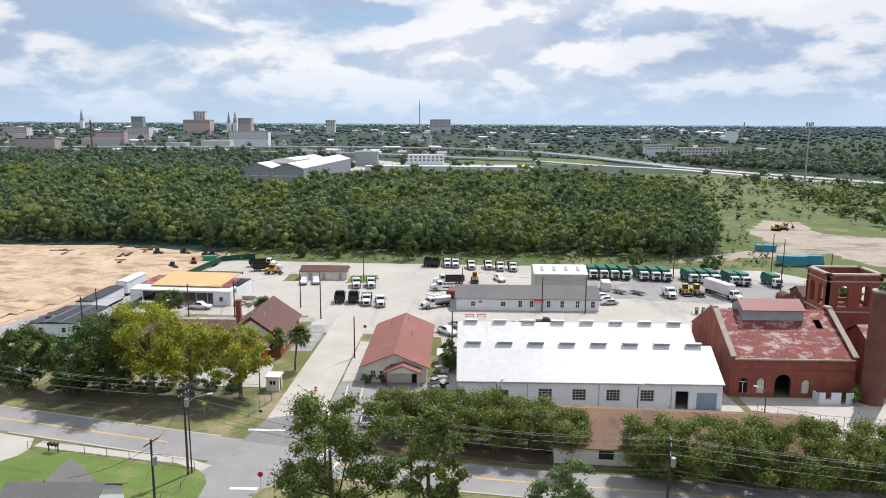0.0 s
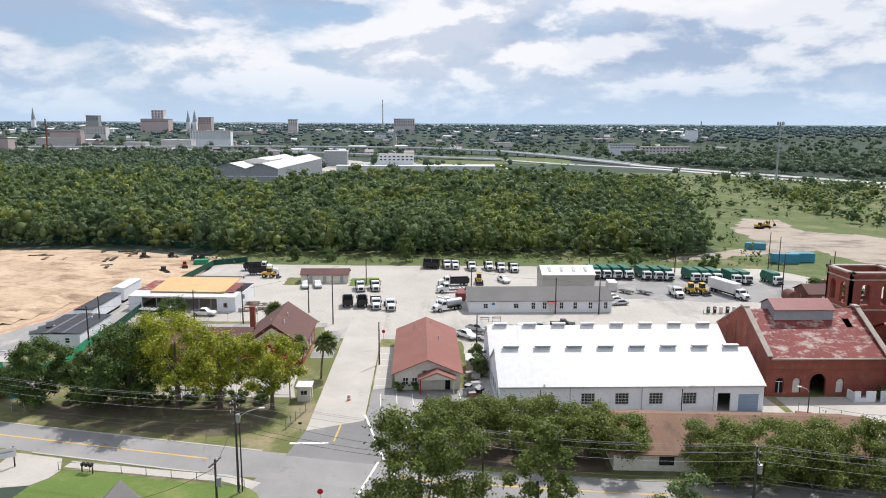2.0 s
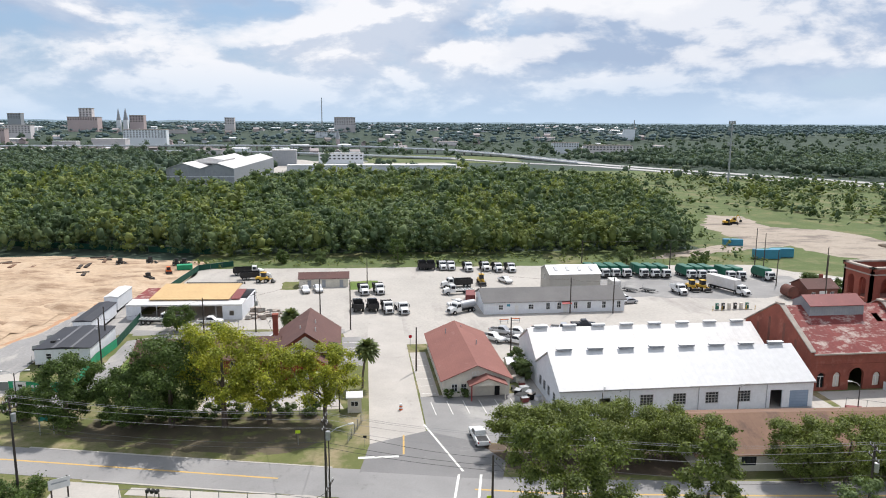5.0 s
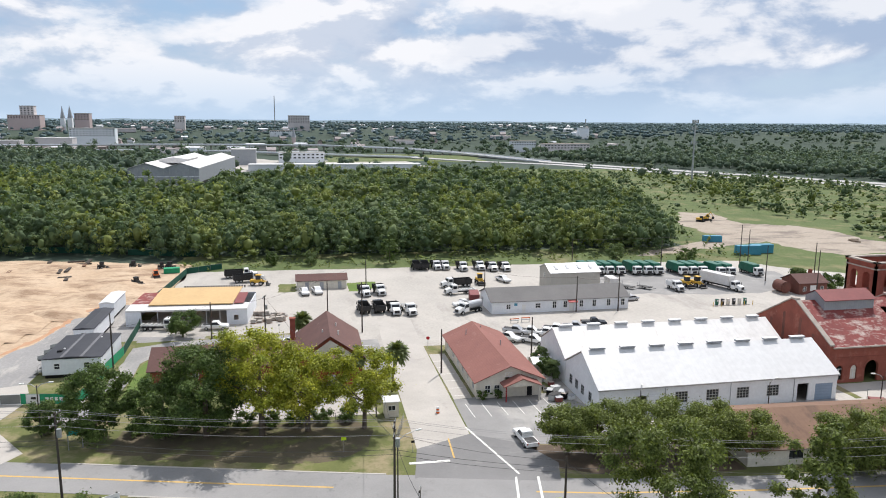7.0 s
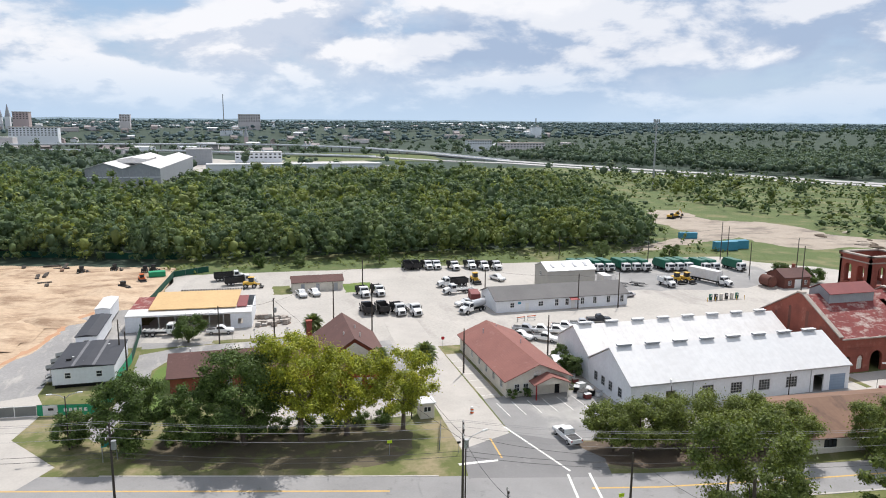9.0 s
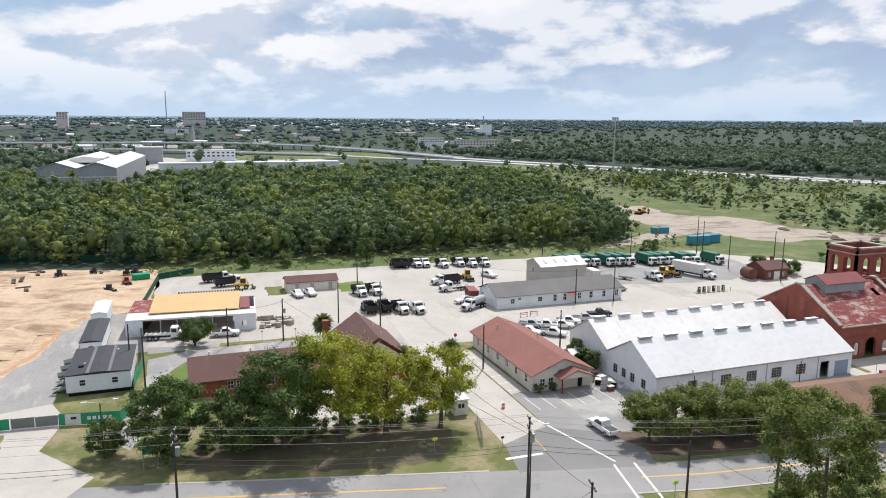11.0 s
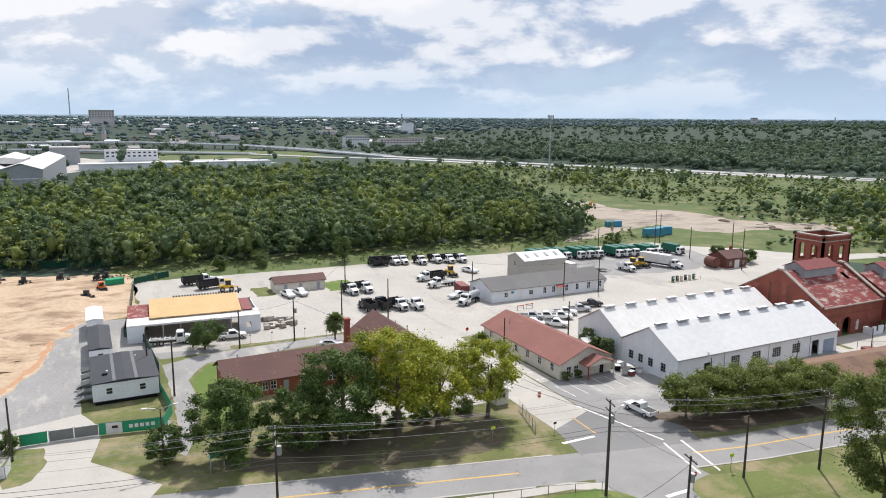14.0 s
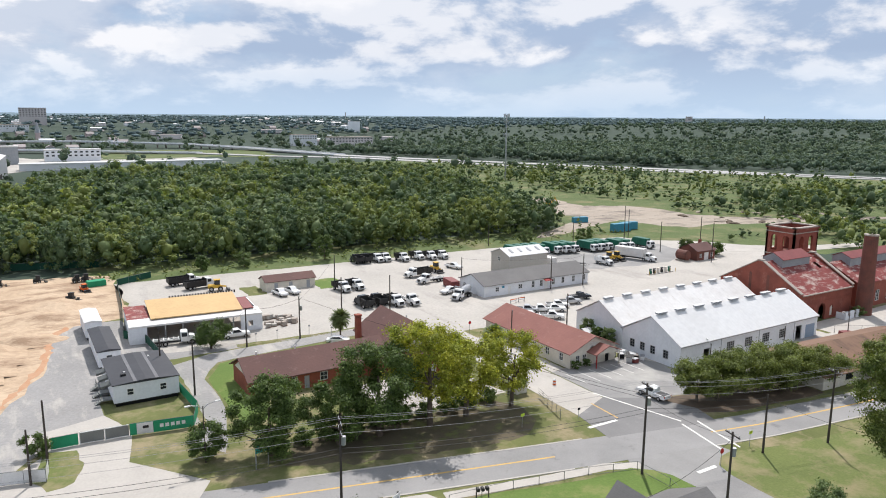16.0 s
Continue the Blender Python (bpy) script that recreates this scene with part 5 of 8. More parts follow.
def clumps(rng, blobs, k):
    """One uneven lump of dense foliage for each clump."""
    V, F = [], []
    for i, b in enumerate(blobs):
        a = rng.uniform(0, math.tau)
        c, s = math.cos(a), math.sin(a)
        u = ICO @ np.array(((c, s, 0), (-s, c, 0), (0, 0, 1))) * rng.uniform(0.72, 1.2, (12, 1))
        V.append(u * np.array(b[3:]) * k + np.array(b[:3]))
        F.append(ICO_F + 12 * i)
    return np.concatenate(V), np.concatenate(F)


def crown_blobs(rng, R, h0, h1, n, flat=0.7, small=1.0):
    """Foliage clumps spread unevenly over the skin of a crown that is fullest above its middle, the first one filling it."""
    mid, half = h0 + (h1 - h0) * 0.5, (h1 - h0) / 2
    out = [(0, 0, mid, R * 0.55, R * 0.55, half * 0.66)]
    lean = rng.uniform(-0.16, 0.16, 2) * R
    for k in range(n):
        z = -0.9 + 1.85 * (k + rng.uniform(0.1, 0.9)) / n
        a = k * 2.39996 + rng.uniform(-0.7, 0.7)
        ring = math.sqrt(max(0.05, 1 - min(1.0, abs(z - 0.06)) ** 2.3)) * (1 + 0.22 * math.sin(3 * a + lean[0]))
        f = rng.uniform(0.5, 1.0)
        r = R * rng.uniform(0.2, 0.36) * small
        out.append((R * ring * f * math.cos(a) * 0.86 + lean[0] * z, R * ring * f * math.sin(a) * 0.86 + lean[1] * z, mid + z * half * 0.86, r, r * rng.uniform(0.8, 1.2), r * rng.uniform(0.75, 1.15) * flat))
    return out


def limb(parent, pts, r0, r1, name="limb"):
    bm = B()
    prev, n = None, 7
    for i, p in enumerate(pts):
        d = (Vector(pts[min(i + 1, len(pts) - 1)]) - Vector(pts[max(i - 1, 0)])).normalized()
        q = d.to_track_quat("Z", "Y")
        r = r0 + (r1 - r0) * i / (len(pts) - 1)
        ring = [bm.verts.new(Vector(p) + q @ Vector((r * math.cos(k * math.tau / n), r * math.sin(k * math.tau / n), 0))) for k in range(n)]
        if prev:
            for k in range(n):
                bm.faces.new((prev[k], prev[(k + 1) % n], ring[(k + 1) % n], ring[k]))
        prev = ring
    for f in bm.faces:
        f.smooth = True
    return part(name, bm, M["bark"], parent)


def tree(name, label, x, y, R, h0, h1, leaf, n, size, seed, trunk=0.3, blobs=9, group="", forks=5, category="tree"):
    rng = np.random.default_rng(seed)
    t = thing(name, label, category, x, y, 0, group=group)
    big = R > 3.0
    bl = crown_blobs(rng, R, h0, h1, blobs * (4 if big else 2), 0.7, 0.72 if big else 1.0)
    base = max(0.0, h0 - 3.0) if h0 > 10 else 0.0
    top = Vector((rng.uniform(-0.4, 0.4), rng.uniform(-0.4, 0.4), h0 + (h1 - h0) * 0.6))
    limb(t, [(0, 0, base - 0.05), (top.x * 0.4, top.y * 0.2, base + (top.z - base) * 0.35), (top.x * 0.6, top.y * 0.7, base + (top.z - base) * 0.7), top], trunk * 1.2, trunk * 0.35, "trunk")
    for b in bl[2:2 + 4 * forks:4]:
        s = Vector((top.x * 0.4, top.y * 0.4, h0 + (min(b[2], top.z) - h0) * rng.uniform(0.2, 0.6)))
        mid = (s + Vector(b[:3])) / 2 + Vector((rng.uniform(-0.3, 0.3), rng.uniform(-0.3, 0.3), -0.2))
        limb(t, [s, mid, b[:3]], trunk * 0.42, trunk * 0.1)
    v, q = leaf_cloud(rng, bl[1:], int(n * 2.7), size * 0.75)
    me = raw_mesh("crown", v, q, [M[leaf]])
    c = new("crown", me)
    c.parent = t
    return t


tree("sycamore", "tall sycamore with yellowing green leaves by the road", -51.6, 113.6, 7.8, 3.0, 16.8, "leaf_yellow", 11500, 0.25, 3, 0.42, 15, "sycamores", 9)
tree("sycamore", "tall sycamore with yellowing green leaves by the road", -45.0, 113.8, 6.4, 3.0, 13.0, "leaf_yellow", 8500, 0.25, 4, 0.4, 13, "sycamores", 9)
tree("sycamore", "smaller sycamore with sparse yellow-green leaves", -36.6, 113.4, 5.6, 2.6, 12.8, "leaf_yellow", 6500, 0.24, 5, 0.32, 13, "sycamores", 9)
tree("oak", "broad dark green oak by the road", -59.6, 114.4, 7.0, 0.8, 14.4, "leaf_dark", 18000, 0.25, 6, 0.45, 14, "dark oaks")
tree("oak", "broad dark green oak by the road", -65.8, 114.8, 4.6, 0.4, 9.6, "leaf_dark", 10500, 0.24, 8, 0.35, 11, "dark oaks")
tree("oak", "round dark green oak at the lane corner", -75.0, 116.2, 5.2, 0.3, 11.6, "leaf_dark", 15000, 0.24, 7, 0.35, 12, "dark oaks")
tree("shrub_tree", "low dark green bushy tree beside the lane", -83.0, 119.2, 3.3, 0.2, 5.4, "leaf_dark", 5000, 0.2, 9, 0.15, 8)
tree("shrub_tree", "round green bushy tree by the canopy shed", -70.8, 166.6, 4.0, 0.5, 5.8, "leaf_dark", 5500, 0.22, 10, 0.2, 8)
for k, (x, y, R, h) in enumerate(((-9.6, 99.2, 3.6, 6.8), (-5.4, 98.6, 5.0, 7.6), (0.4, 97.6, 5.2, 8.0), (6.0, 96.4, 5.2, 8.0), (10.2, 95.2, 4.8, 7.6), (14.6, 93.4, 4.4, 7.0))):
    tree("crape_myrtle", "spreading crape myrtle with pale blossom along the road", x, y, R + 0.4, 1.0, h, "leaf_laurel", 11000, 0.21, 20 + k, 0.22, 12, "crape myrtle row", 9)
for k, (x, y, R, h) in enumerate(((25.4, 87.4, 4.6, 8.0), (31.2, 87.0, 5.2, 8.4), (37.4, 86.2, 5.4, 8.6), (43.8, 85.6, 5.4, 8.6), (50.2, 85.2, 5.2, 8.4), (56.6, 85.0, 5.2, 8.0))):
    tree("crape_myrtle", "dense crape myrtle hiding the low building", x, y, R + 0.5, 0.4, h + 0.7, "leaf_laurel", 11000, 0.21, 30 + k, 0.22, 12, "crape myrtle row", 7)
tree("roadside_tree", "large green tree on the near side of the road", -12.6, 66.6, 6.4, 4.0, 19.4, "leaf_road", 15000, 0.22, 40, 0.4, 15, "near trees", 9)
tree("roadside_tree", "large green tree on the near side of the road", -2.4, 60.2, 3.2, 5.0, 22.2, "leaf_road", 10000, 0.22, 41, 0.4, 14, "near trees", 9)
tree("roadside_tree", "tall light green tree close to the road", 9.4, 57.4, 3.2, 4.0, 18.4, "leaf", 8000, 0.2, 42, 0.25, 12, "near trees", 8)
tree("garden_tree", "small green garden tree by the house lawn", -59.0, 73.0, 3.2, 0.8, 6.2, "leaf", 5000, 0.18, 43, 0.15, 9)
tree("garden_tree", "light green garden tree behind the fence", -29.0, 66.0, 3.4, 0.8, 6.4, "leaf", 5000, 0.18, 44, 0.15, 9)
for k, (x, y, R, h) in enumerate(((-17.2, 239.6, 3.4, 9.0), (-42.6, 241.6, 2.6, 5.0), (-55, 243, 2.6, 4.6), (58.0, 231.0, 3.6, 6.6), (80.0, 224.0, 3.8, 5.6), (96, 190, 3.0, 5.2), (101, 183, 4.2, 4.4), (-1.6, 127.5, 1.6, 4.2), (-1.8, 130.5, 1.4, 3.6), (-1.8, 133.5, 1.6, 4.8))):
    tree("shrub_tree", "round green shrub by the yard", x, y, R, 0.2, h, "leaf" if k % 2 else "leaf_dark", 2600, 0.26, 60 + k, 0.15, 8)


def palm(x, y, h, label, lean=(0, 0)):
    t = thing("palm", label, "palm tree", x, y, 0, group="palms")
    rng = np.random.default_rng(int(abs(x * 7 + y)))
    bm = B()
    p = [Vector((lean[0] * f * f, lean[1] * f * f, h * f)) for f in (0, 0.35, 0.7, 1.0)]
    for a, c in zip(p, p[1:]):
        cyl(bm, a, c, 0.2, 0.17, 8, False)
    part("trunk", bm, M["bark"], t)
    top, vs, qs = p[-1], [], []
    for k in range(300):
        az, el = rng.uniform(0, math.tau), math.asin(rng.uniform(-0.75, 0.98))
        L = rng.uniform(1.9, 2.6)
        d = np.array((math.cos(az), math.sin(az), 0.0))
        side = np.array((-math.sin(az), math.cos(az), 0.0))
        for s in range(4):
            f0, f1 = s / 4, (s + 1) / 4
            w0, w1 = 0.33 * math.sin(math.pi * (0.12 + 0.8 * f0)), 0.33 * math.sin(math.pi * (0.12 + 0.8 * f1))
            a = np.array(top) + d * L * f0 * math.cos(el) + np.array((0, 0, L * (f0 * math.sin(el) - 0.28 * f0 * f0)))
            c = np.array(top) + d * L * f1 * math.cos(el) + np.array((0, 0, L * (f1 * math.sin(el) - 0.28 * f1 * f1)))
            i = len(vs)
            vs += [a - side * w0, a + side * w0, c + side * w1, c - side * w1]
            qs.append((i, i + 1, i + 2, i + 3))
    c = new("fronds", raw_mesh("fronds", np.array(vs), np.array(qs), [M["palm_leaf"]]))
    c.parent = t


palm(-45.6, 161.0, 4.4, "short cabbage palm with a full crown beside the hall")
palm(-30.6, 127.4, 7.2, "leaning cabbage palm on the lawn strip", (0.9, 0.6))
palm(-36.2, 135.6, 4.4, "cabbage palm beside the red porch")


def scattered(name, label, spots, templates, mats, turn_seed, bias=0.0):
    """One mesh out of many trees: spots are (x, y, scale_xy, scale_z)."""
    rng = np.random.default_rng(turn_seed)
    V, Q, I, S, base = [], [], [], [], 0
    for x, y, sx, sz in spots:
        v, q, idx, smooth = templates[rng.integers(len(templates))]
        a = rng.uniform(0, math.tau)
        c, s = math.cos(a), math.sin(a)
        w = v @ np.array(((c, s, 0), (-s, c, 0), (0, 0, 1))) * np.array((sx, sx, sz)) + np.array((x, y, land_height(x, y)))
        if len(mats) > 3:
            r = noise.noise((x * 0.025, y * 0.025, 3.0)) * 0.8 + rng.uniform(-0.4, 0.5) + (bias if bias else 0.0)
            idx = np.where(idx == 0, 3 if r > 0.36 else 4 if r < -0.05 else 0, idx)
        V.append(w)
        Q.append(q + base)
        I.append(idx)
        S.append(smooth)
        base += len(v)
    ob = new(name, raw_mesh(name, np.concatenate(V), np.concatenate(Q), mats, np.concatenate(I), np.concatenate(S)))
    return tagged(ob, label, "trees", kind="stuff")


def template(rng, R, h0, h1, blobs, n, size, flat=0.8, small=1.0, core=0.66):
    """A tree for the woods: dense lumps of foliage under loose leaf sprays, (vertices, triangles, material slots, smooth)."""
    bl = crown_blobs(rng, R, h0, h1, blobs, flat, small)
    v, q = clumps(rng, bl, core)
    slot, smooth = np.zeros(len(q)), np.ones(len(q))
    if n:
        v2, q2 = leaf_cloud(rng, bl[1:] or bl, n, size, 0.9, 0.55)
        v, q = np.concatenate([v, v2]), np.concatenate([q, q2 + len(v)])
        slot, smooth = np.concatenate([slot, np.zeros(n)]), np.concatenate([smooth, np.zeros(n)])
    return v, q, slot, smooth


rng = np.random.default_rng(11)
wood_t = [template(rng, rng.uniform(3.2, 4.6), 0.2, rng.uniform(9.5, 13.5), 9, 320, 0.42, 0.95, 1.05) for _ in range(10)]
deep_t = [template(rng, rng.uniform(3.6, 5.0), 3.0, rng.uniform(9.5, 13.5), 6, 150, 0.6, 1.0, 1.3) for _ in range(10)]
bush_t = [template(rng, 3.4, 0.3, rng.uniform(9, 12), 5, 90, 0.62, 0.9, 1.1) for _ in range(8)]
low_t = [template(rng, 3.4, 0.0, rng.uniform(7, 11), 2, 22, 0.95, 0.8, 1.3, 0.75) for _ in range(6)]
WOODS = [(-330, 268), (-112, 266), (-88, 256), (-60, 252), (20, 250), (78, 247), (92, 250), (99, 268), (108, 310), (122, 360), (132, 410), (118, 470), (60, 505), (-40, 515), (-88, 480), (-96, 415), (-148, 410), (-160, 520), (-330, 520)]
spots = []
y = 247.0
while y < 520:
    near = y < 300
    step = 4.7 if near else 6.0
    x = -330.0
    while x < 140:
        px, py = x + rng.uniform(-0.4, 0.4) * step, y + rng.uniform(-0.4, 0.4) * step
        if inside(px, py, WOODS) and (px > -60 - 0.75 * py + 80) and not (-10 < px < 8 and 330 < py < 345):
            s = rng.choice([0.75, 0.95, 1.1, 1.3, 1.6], p=[0.2, 0.3, 0.25, 0.17, 0.08]) * (0.95 if near else 1.15)
            edge = 0.75 if py < 256 and rng.random() < 0.4 else 1.0
            spots.append((px, py, s, s ** 0.6 * edge * rng.uniform(0.85, 1.15) * (1.0 if near else 1.08)))
        x += step
    y += step
rim_spots = [p for p in spots if p[1] < 272 or p[0] > 60]
scattered("woods", "deep green woods stretching towards the highway", [p for p in spots if not (p[1] < 272 or p[0] > 60)], deep_t, [M["leaf"], M["leaf_deep"], M["bark"], M["leaf_light"], M["leaf_deep"]], 15)
woods = scattered("woods", "dense mixed green woods behind the yard", rim_spots, wood_t, [M["leaf"], M["leaf_deep"], M["bark"], M["leaf_light"], M["leaf_deep"]], 5)

# scrub and single trees on the field
spots = []
for k in range(2600):
    px, py = rng.uniform(112, 520), rng.uniform(200, 640)
    east = 345 + (583 - py) * 0.47 - 24
    west = max(112 + (py - 226) * 0.14, 186 if py < 354 else 0, 335 - (py - 190) * 1.6 if py < 262 else 0) if py < 420 else 146
    if px > east or px < west:
        continue
    # denser towards the highway and in drifts
    d = noise.noise((px * 0.022, py * 0.022, 7.0)) + (0.5 if px > east - 70 else 0.0)
    if d < rng.uniform(-0.25, 0.55):
        continue
    s = rng.choice([0.18, 0.28, 0.4, 0.6, 0.9], p=[0.3, 0.3, 0.2, 0.13, 0.07])
    spots.append((px, py, s * 1.2, s * rng.uniform(0.6, 1.15)))
# single trees and clumps between the track and the highway
for px, py, sx, sz in ((208, 264, 2.1, 1.0), (249, 307, 0.8, 1.6), (292, 333, 0.8, 1.07), (255, 322, 0.55, 0.83), (241, 316, 1.2, 0.4), (230, 355, 1.2, 1.45), (196, 334, 1.4, 0.94), (203, 328, 1.1, 0.8),
                       (201, 370, 1.9, 0.93), (275, 442, 2.3, 1.04), (318, 468, 1.1, 0.9), (192, 312, 0.5, 0.67), (286, 395, 1.9, 1.17)):
    for j in range(1 if sx < 1 else 3):
        d = 0 if sx < 1 else sx * 1.7
        spots.append((px + rng.uniform(-d, d), py + rng.uniform(-d, d), sx * (1 if sx < 1 else 0.66), sz * rng.uniform(0.75, 1.05)))
for px, py, r, n, s in ((200, 246, 5, 3, 0.9), (239, 265, 8, 5, 1.2), (203, 229, 9, 6, 1.15), (222, 229, 12, 8, 1.4), (183, 190, 6, 4, 0.75), (262, 232, 16, 10, 1.4), (241, 203, 12, 8, 1.5), (308, 304, 10, 5, 0.7),
                        (360, 298, 14, 8, 0.9), (230, 450, 18, 14, 1.0), (216, 418, 12, 9, 1.0), (283, 485, 18, 14, 1.0), (322, 522, 14, 8, 0.85), (270, 262, 16, 12, 1.2), (320, 250, 30, 24, 1.2), (300, 215, 26, 18, 1.2)):
    for j in range(n):
        a, q = rng.uniform(0, math.tau), r * math.sqrt(rng.random())
        f = s * rng.uniform(0.65, 1.1)
        spots.append((px + q * math.cos(a), py + q * math.sin(a), f * 1.15, f))
for k in range(420):
    px, py = rng.uniform(128, 300), rng.uniform(120, 215)
    if py > 205 - (px - 128) * 0.12 or px < 150 or abs(py - (196 - (px - 112) * 0.42)) < 6 and px < 176:
        continue
    s = rng.choice([0.25, 0.4, 0.7, 1.0])
    spots.append((px, py, s * 1.2, s))
for k in range(90):
    px, py = rng.uniform(98, 128), rng.uniform(228, 330)
    if px > 98 + (py - 228) * 0.25 + 6:
        continue
    s = rng.uniform(0.12, 0.35)
    spots.append((px, py, s * 1.3, s))
scattered("scrub", "scattered bushes and young trees on the field", spots, bush_t, [M["leaf"], M["leaf_deep"], M["bark"], M["leaf_light"], M["leaf_deep"]], 6, 0.1)
# low thicket over the rough ground of the field
spots = []
for k in range(7000):
    px, py = rng.uniform(130, 520), rng.uniform(190, 640)
    east = 345 + (583 - py) * 0.47 - 22
    if px > east or px < 188 and 205 < py < 356 or py >= 356 and px < 112 + (py - 226) * 0.14 or abs(py - (196 - (px - 112) * 0.42)) < 7:
        continue
    if noise.noise((px * 0.035, py * 0.035, 21.0)) < rng.uniform(-0.15, 0.35):
        continue
    s = rng.choice([0.14, 0.22, 0.34, 0.5], p=[0.35, 0.35, 0.2, 0.1])
    spots.append((px, py, s * 2.6, s * 1.1))
scattered("thicket", "low green bushes growing in drifts over the field", spots, low_t, [M["leaf"], M["leaf_deep"], M["bark"], M["leaf_light"], M["leaf_deep"]], 16)
# weeds along the edge of the yard
spots = []
for k in range(330):
    px = rng.uniform(-84, 108)
    py = 238 + rng.uniform(-1.5, 13) - max(0, px - 20) * 0.08
    s = rng.uniform(0.06, 0.2)
    spots.append((px, py, s * 1.6, s * 0.8))
scattered("tall_weeds", "tall green weeds at the foot of the woods", spots, low_t, [M["leaf_light"], M["leaf_deep"], M["bark"]], 12)

# far trees, with haze put into their leaf colours
far_t = [template(rng, rng.uniform(6.0, 8.6), 0.3, rng.uniform(8.5, 12.5), 1, 30, 1.25, 0.95, 1.8, 0.66) for _ in range(8)]
distant_t = [template(rng, 11.5, 0.3, rng.uniform(9.0, 11.0), 0, 6, 2.2, 0.9, 1.0, 0.8) for _ in range(6)]
spots = []


def highway_x(py):
    return 200 + (890 - py) * 0.5


# courses of the two carriageways (x, y, z)
H1 = [(-1000, 1010, 10), (-539.5, 1107.0, 10), (-287.6, 1159.5, 10), (-154.0, 1189.8, 9), (-13.6, 1189.9, 8), (115.6, 1090.3, 6), (183.3, 994.7, 3), (236, 815, 1.2), (283, 730, 0.6), (360, 585, 0.5), (436, 440, 0.5), (486, 345, 0.5), (600, 130, 0.5)]
H2 = [(-900, 960, 5), (-445.2, 1092.3, 5), (-145.1, 1055.6, 4), (-42.7, 997.2, 3), (97.7, 918.5, 1.5), (159.9, 830.6, 1), (232.9, 771.9, 0.5), (292.2, 638.6, 0.5), (325.4, 559.1, 0.5), (428.5, 418.8, 0.5), (485.0, 327.1, 0.5)]


def highway_gap(x, y):
    best = 1e9
    for line in (H1, H2):
        for p, q in zip(line, line[1:]):
            a, c = Vector(p[:2]), Vector(q[:2])
            f = max(0.0, min(1.0, (Vector((x, y)) - a).dot(c - a) / (c - a).length_squared))
            best = min(best, (a + (c - a) * f - Vector((x, y))).length)
    return best


for k in range(23000):
    py = 520 + 3700 * rng.random() ** 1.5
    if py < 1350 and rng.random() < 0.45:
        continue
    px = rng.uniform(-0.75, 2.25) * py - 80
    if py < 900 and abs(px - highway_x(py)) < 40:
        continue
    if py < 1000 and px < highway_x(py) and px > -172:
        if not (py < 560 and px > -60 and px < 110) and rng.random() < 0.96:
            continue
    if py > 1050 and px < 0.1 * py and rng.random() < 0.3:
        continue
    s = rng.uniform(0.7, 1.5)
    spots.append((px, py, s, s * rng.uniform(0.8, 1.2)))
for k in range(3000):
    py = rng.uniform(80, 900)
    px = highway_x(py) + rng.uniform(40, 600)
    s = rng.uniform(0.8, 1.35)
    spots.append((px, py, s, s))
for k in range(2200):
    py = rng.uniform(500, 1130)
    px = rng.uniform(-0.72, -0.26) * py - 40
    if px > -205 and py < 860:
        continue
    s = rng.uniform(0.8, 1.3)
    spots.append((px, py, s, s))
spots = [p for p in spots if p[1] > 1300 or highway_gap(p[0], p[1]) > 27]
mid_spots = [p for p in spots if p[1] < 1350]
scattered("far_trees", "trees around the highway and the town", mid_spots, far_t, [M["leaf_far_hazy"], M["leaf_far_hazy"], M["bark"]], 7)
scattered("distant_trees", "distant trees filling the land to the horizon, haze in their colour", [p for p in spots if p[1] >= 1350], distant_t, [M["leaf_hazy"], M["leaf_hazy"], M["bark"]], 8)

# wooded rise at the horizon, its haze painted in as a blue-green colour
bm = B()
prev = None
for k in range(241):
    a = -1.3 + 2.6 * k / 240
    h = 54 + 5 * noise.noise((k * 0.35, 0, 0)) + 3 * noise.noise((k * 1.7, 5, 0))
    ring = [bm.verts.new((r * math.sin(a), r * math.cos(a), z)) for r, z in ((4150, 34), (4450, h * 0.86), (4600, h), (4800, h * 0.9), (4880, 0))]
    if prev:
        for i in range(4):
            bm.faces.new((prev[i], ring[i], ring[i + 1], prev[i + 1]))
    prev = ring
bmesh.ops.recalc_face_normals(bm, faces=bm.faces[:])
tagged(linked("backdrop", bm, M["horizon"]), "wooded rise along the horizon, coloured blue-green for haze", "hills", kind="structure")


# ---------------------------------------------------------------- distance
def block(name, label, category, x, y, w, z0, z1, mat, depth=0.6, floors=0, cols=0, turn=0.0, roof="coping"):
    """A far building of several storeys with window bays."""
    z0 = min(z0, land_height(x, y)) - 1
    t = thing(name, label, category, x, y, 0, turn)
    d = w * depth
    bm = B()
    box(bm, -w / 2, w / 2, 0, d, z0, z1)
    part("wall", bm, M[mat], t)
    bm = B()
    box(bm, -w / 2 - 0.4, w / 2 + 0.4, -0.4, d + 0.4, z1 + 0.01, z1 + 1.0)
    part("roof", bm, M[roof], t)
    for i in range(floors):
        fz = z1 - (z1 - max(z0, z1 - floors * 3.4)) * (i + 0.75) / floors
        for k in range(cols):
            u = -w / 2 + w * (k + 0.25) / cols
            bm = B()
            box(bm, u, u + w * 0.5 / cols, -0.12, -0.01, fz, fz + 1.5)
            part("window", bm, M["glass"], t)
    return t


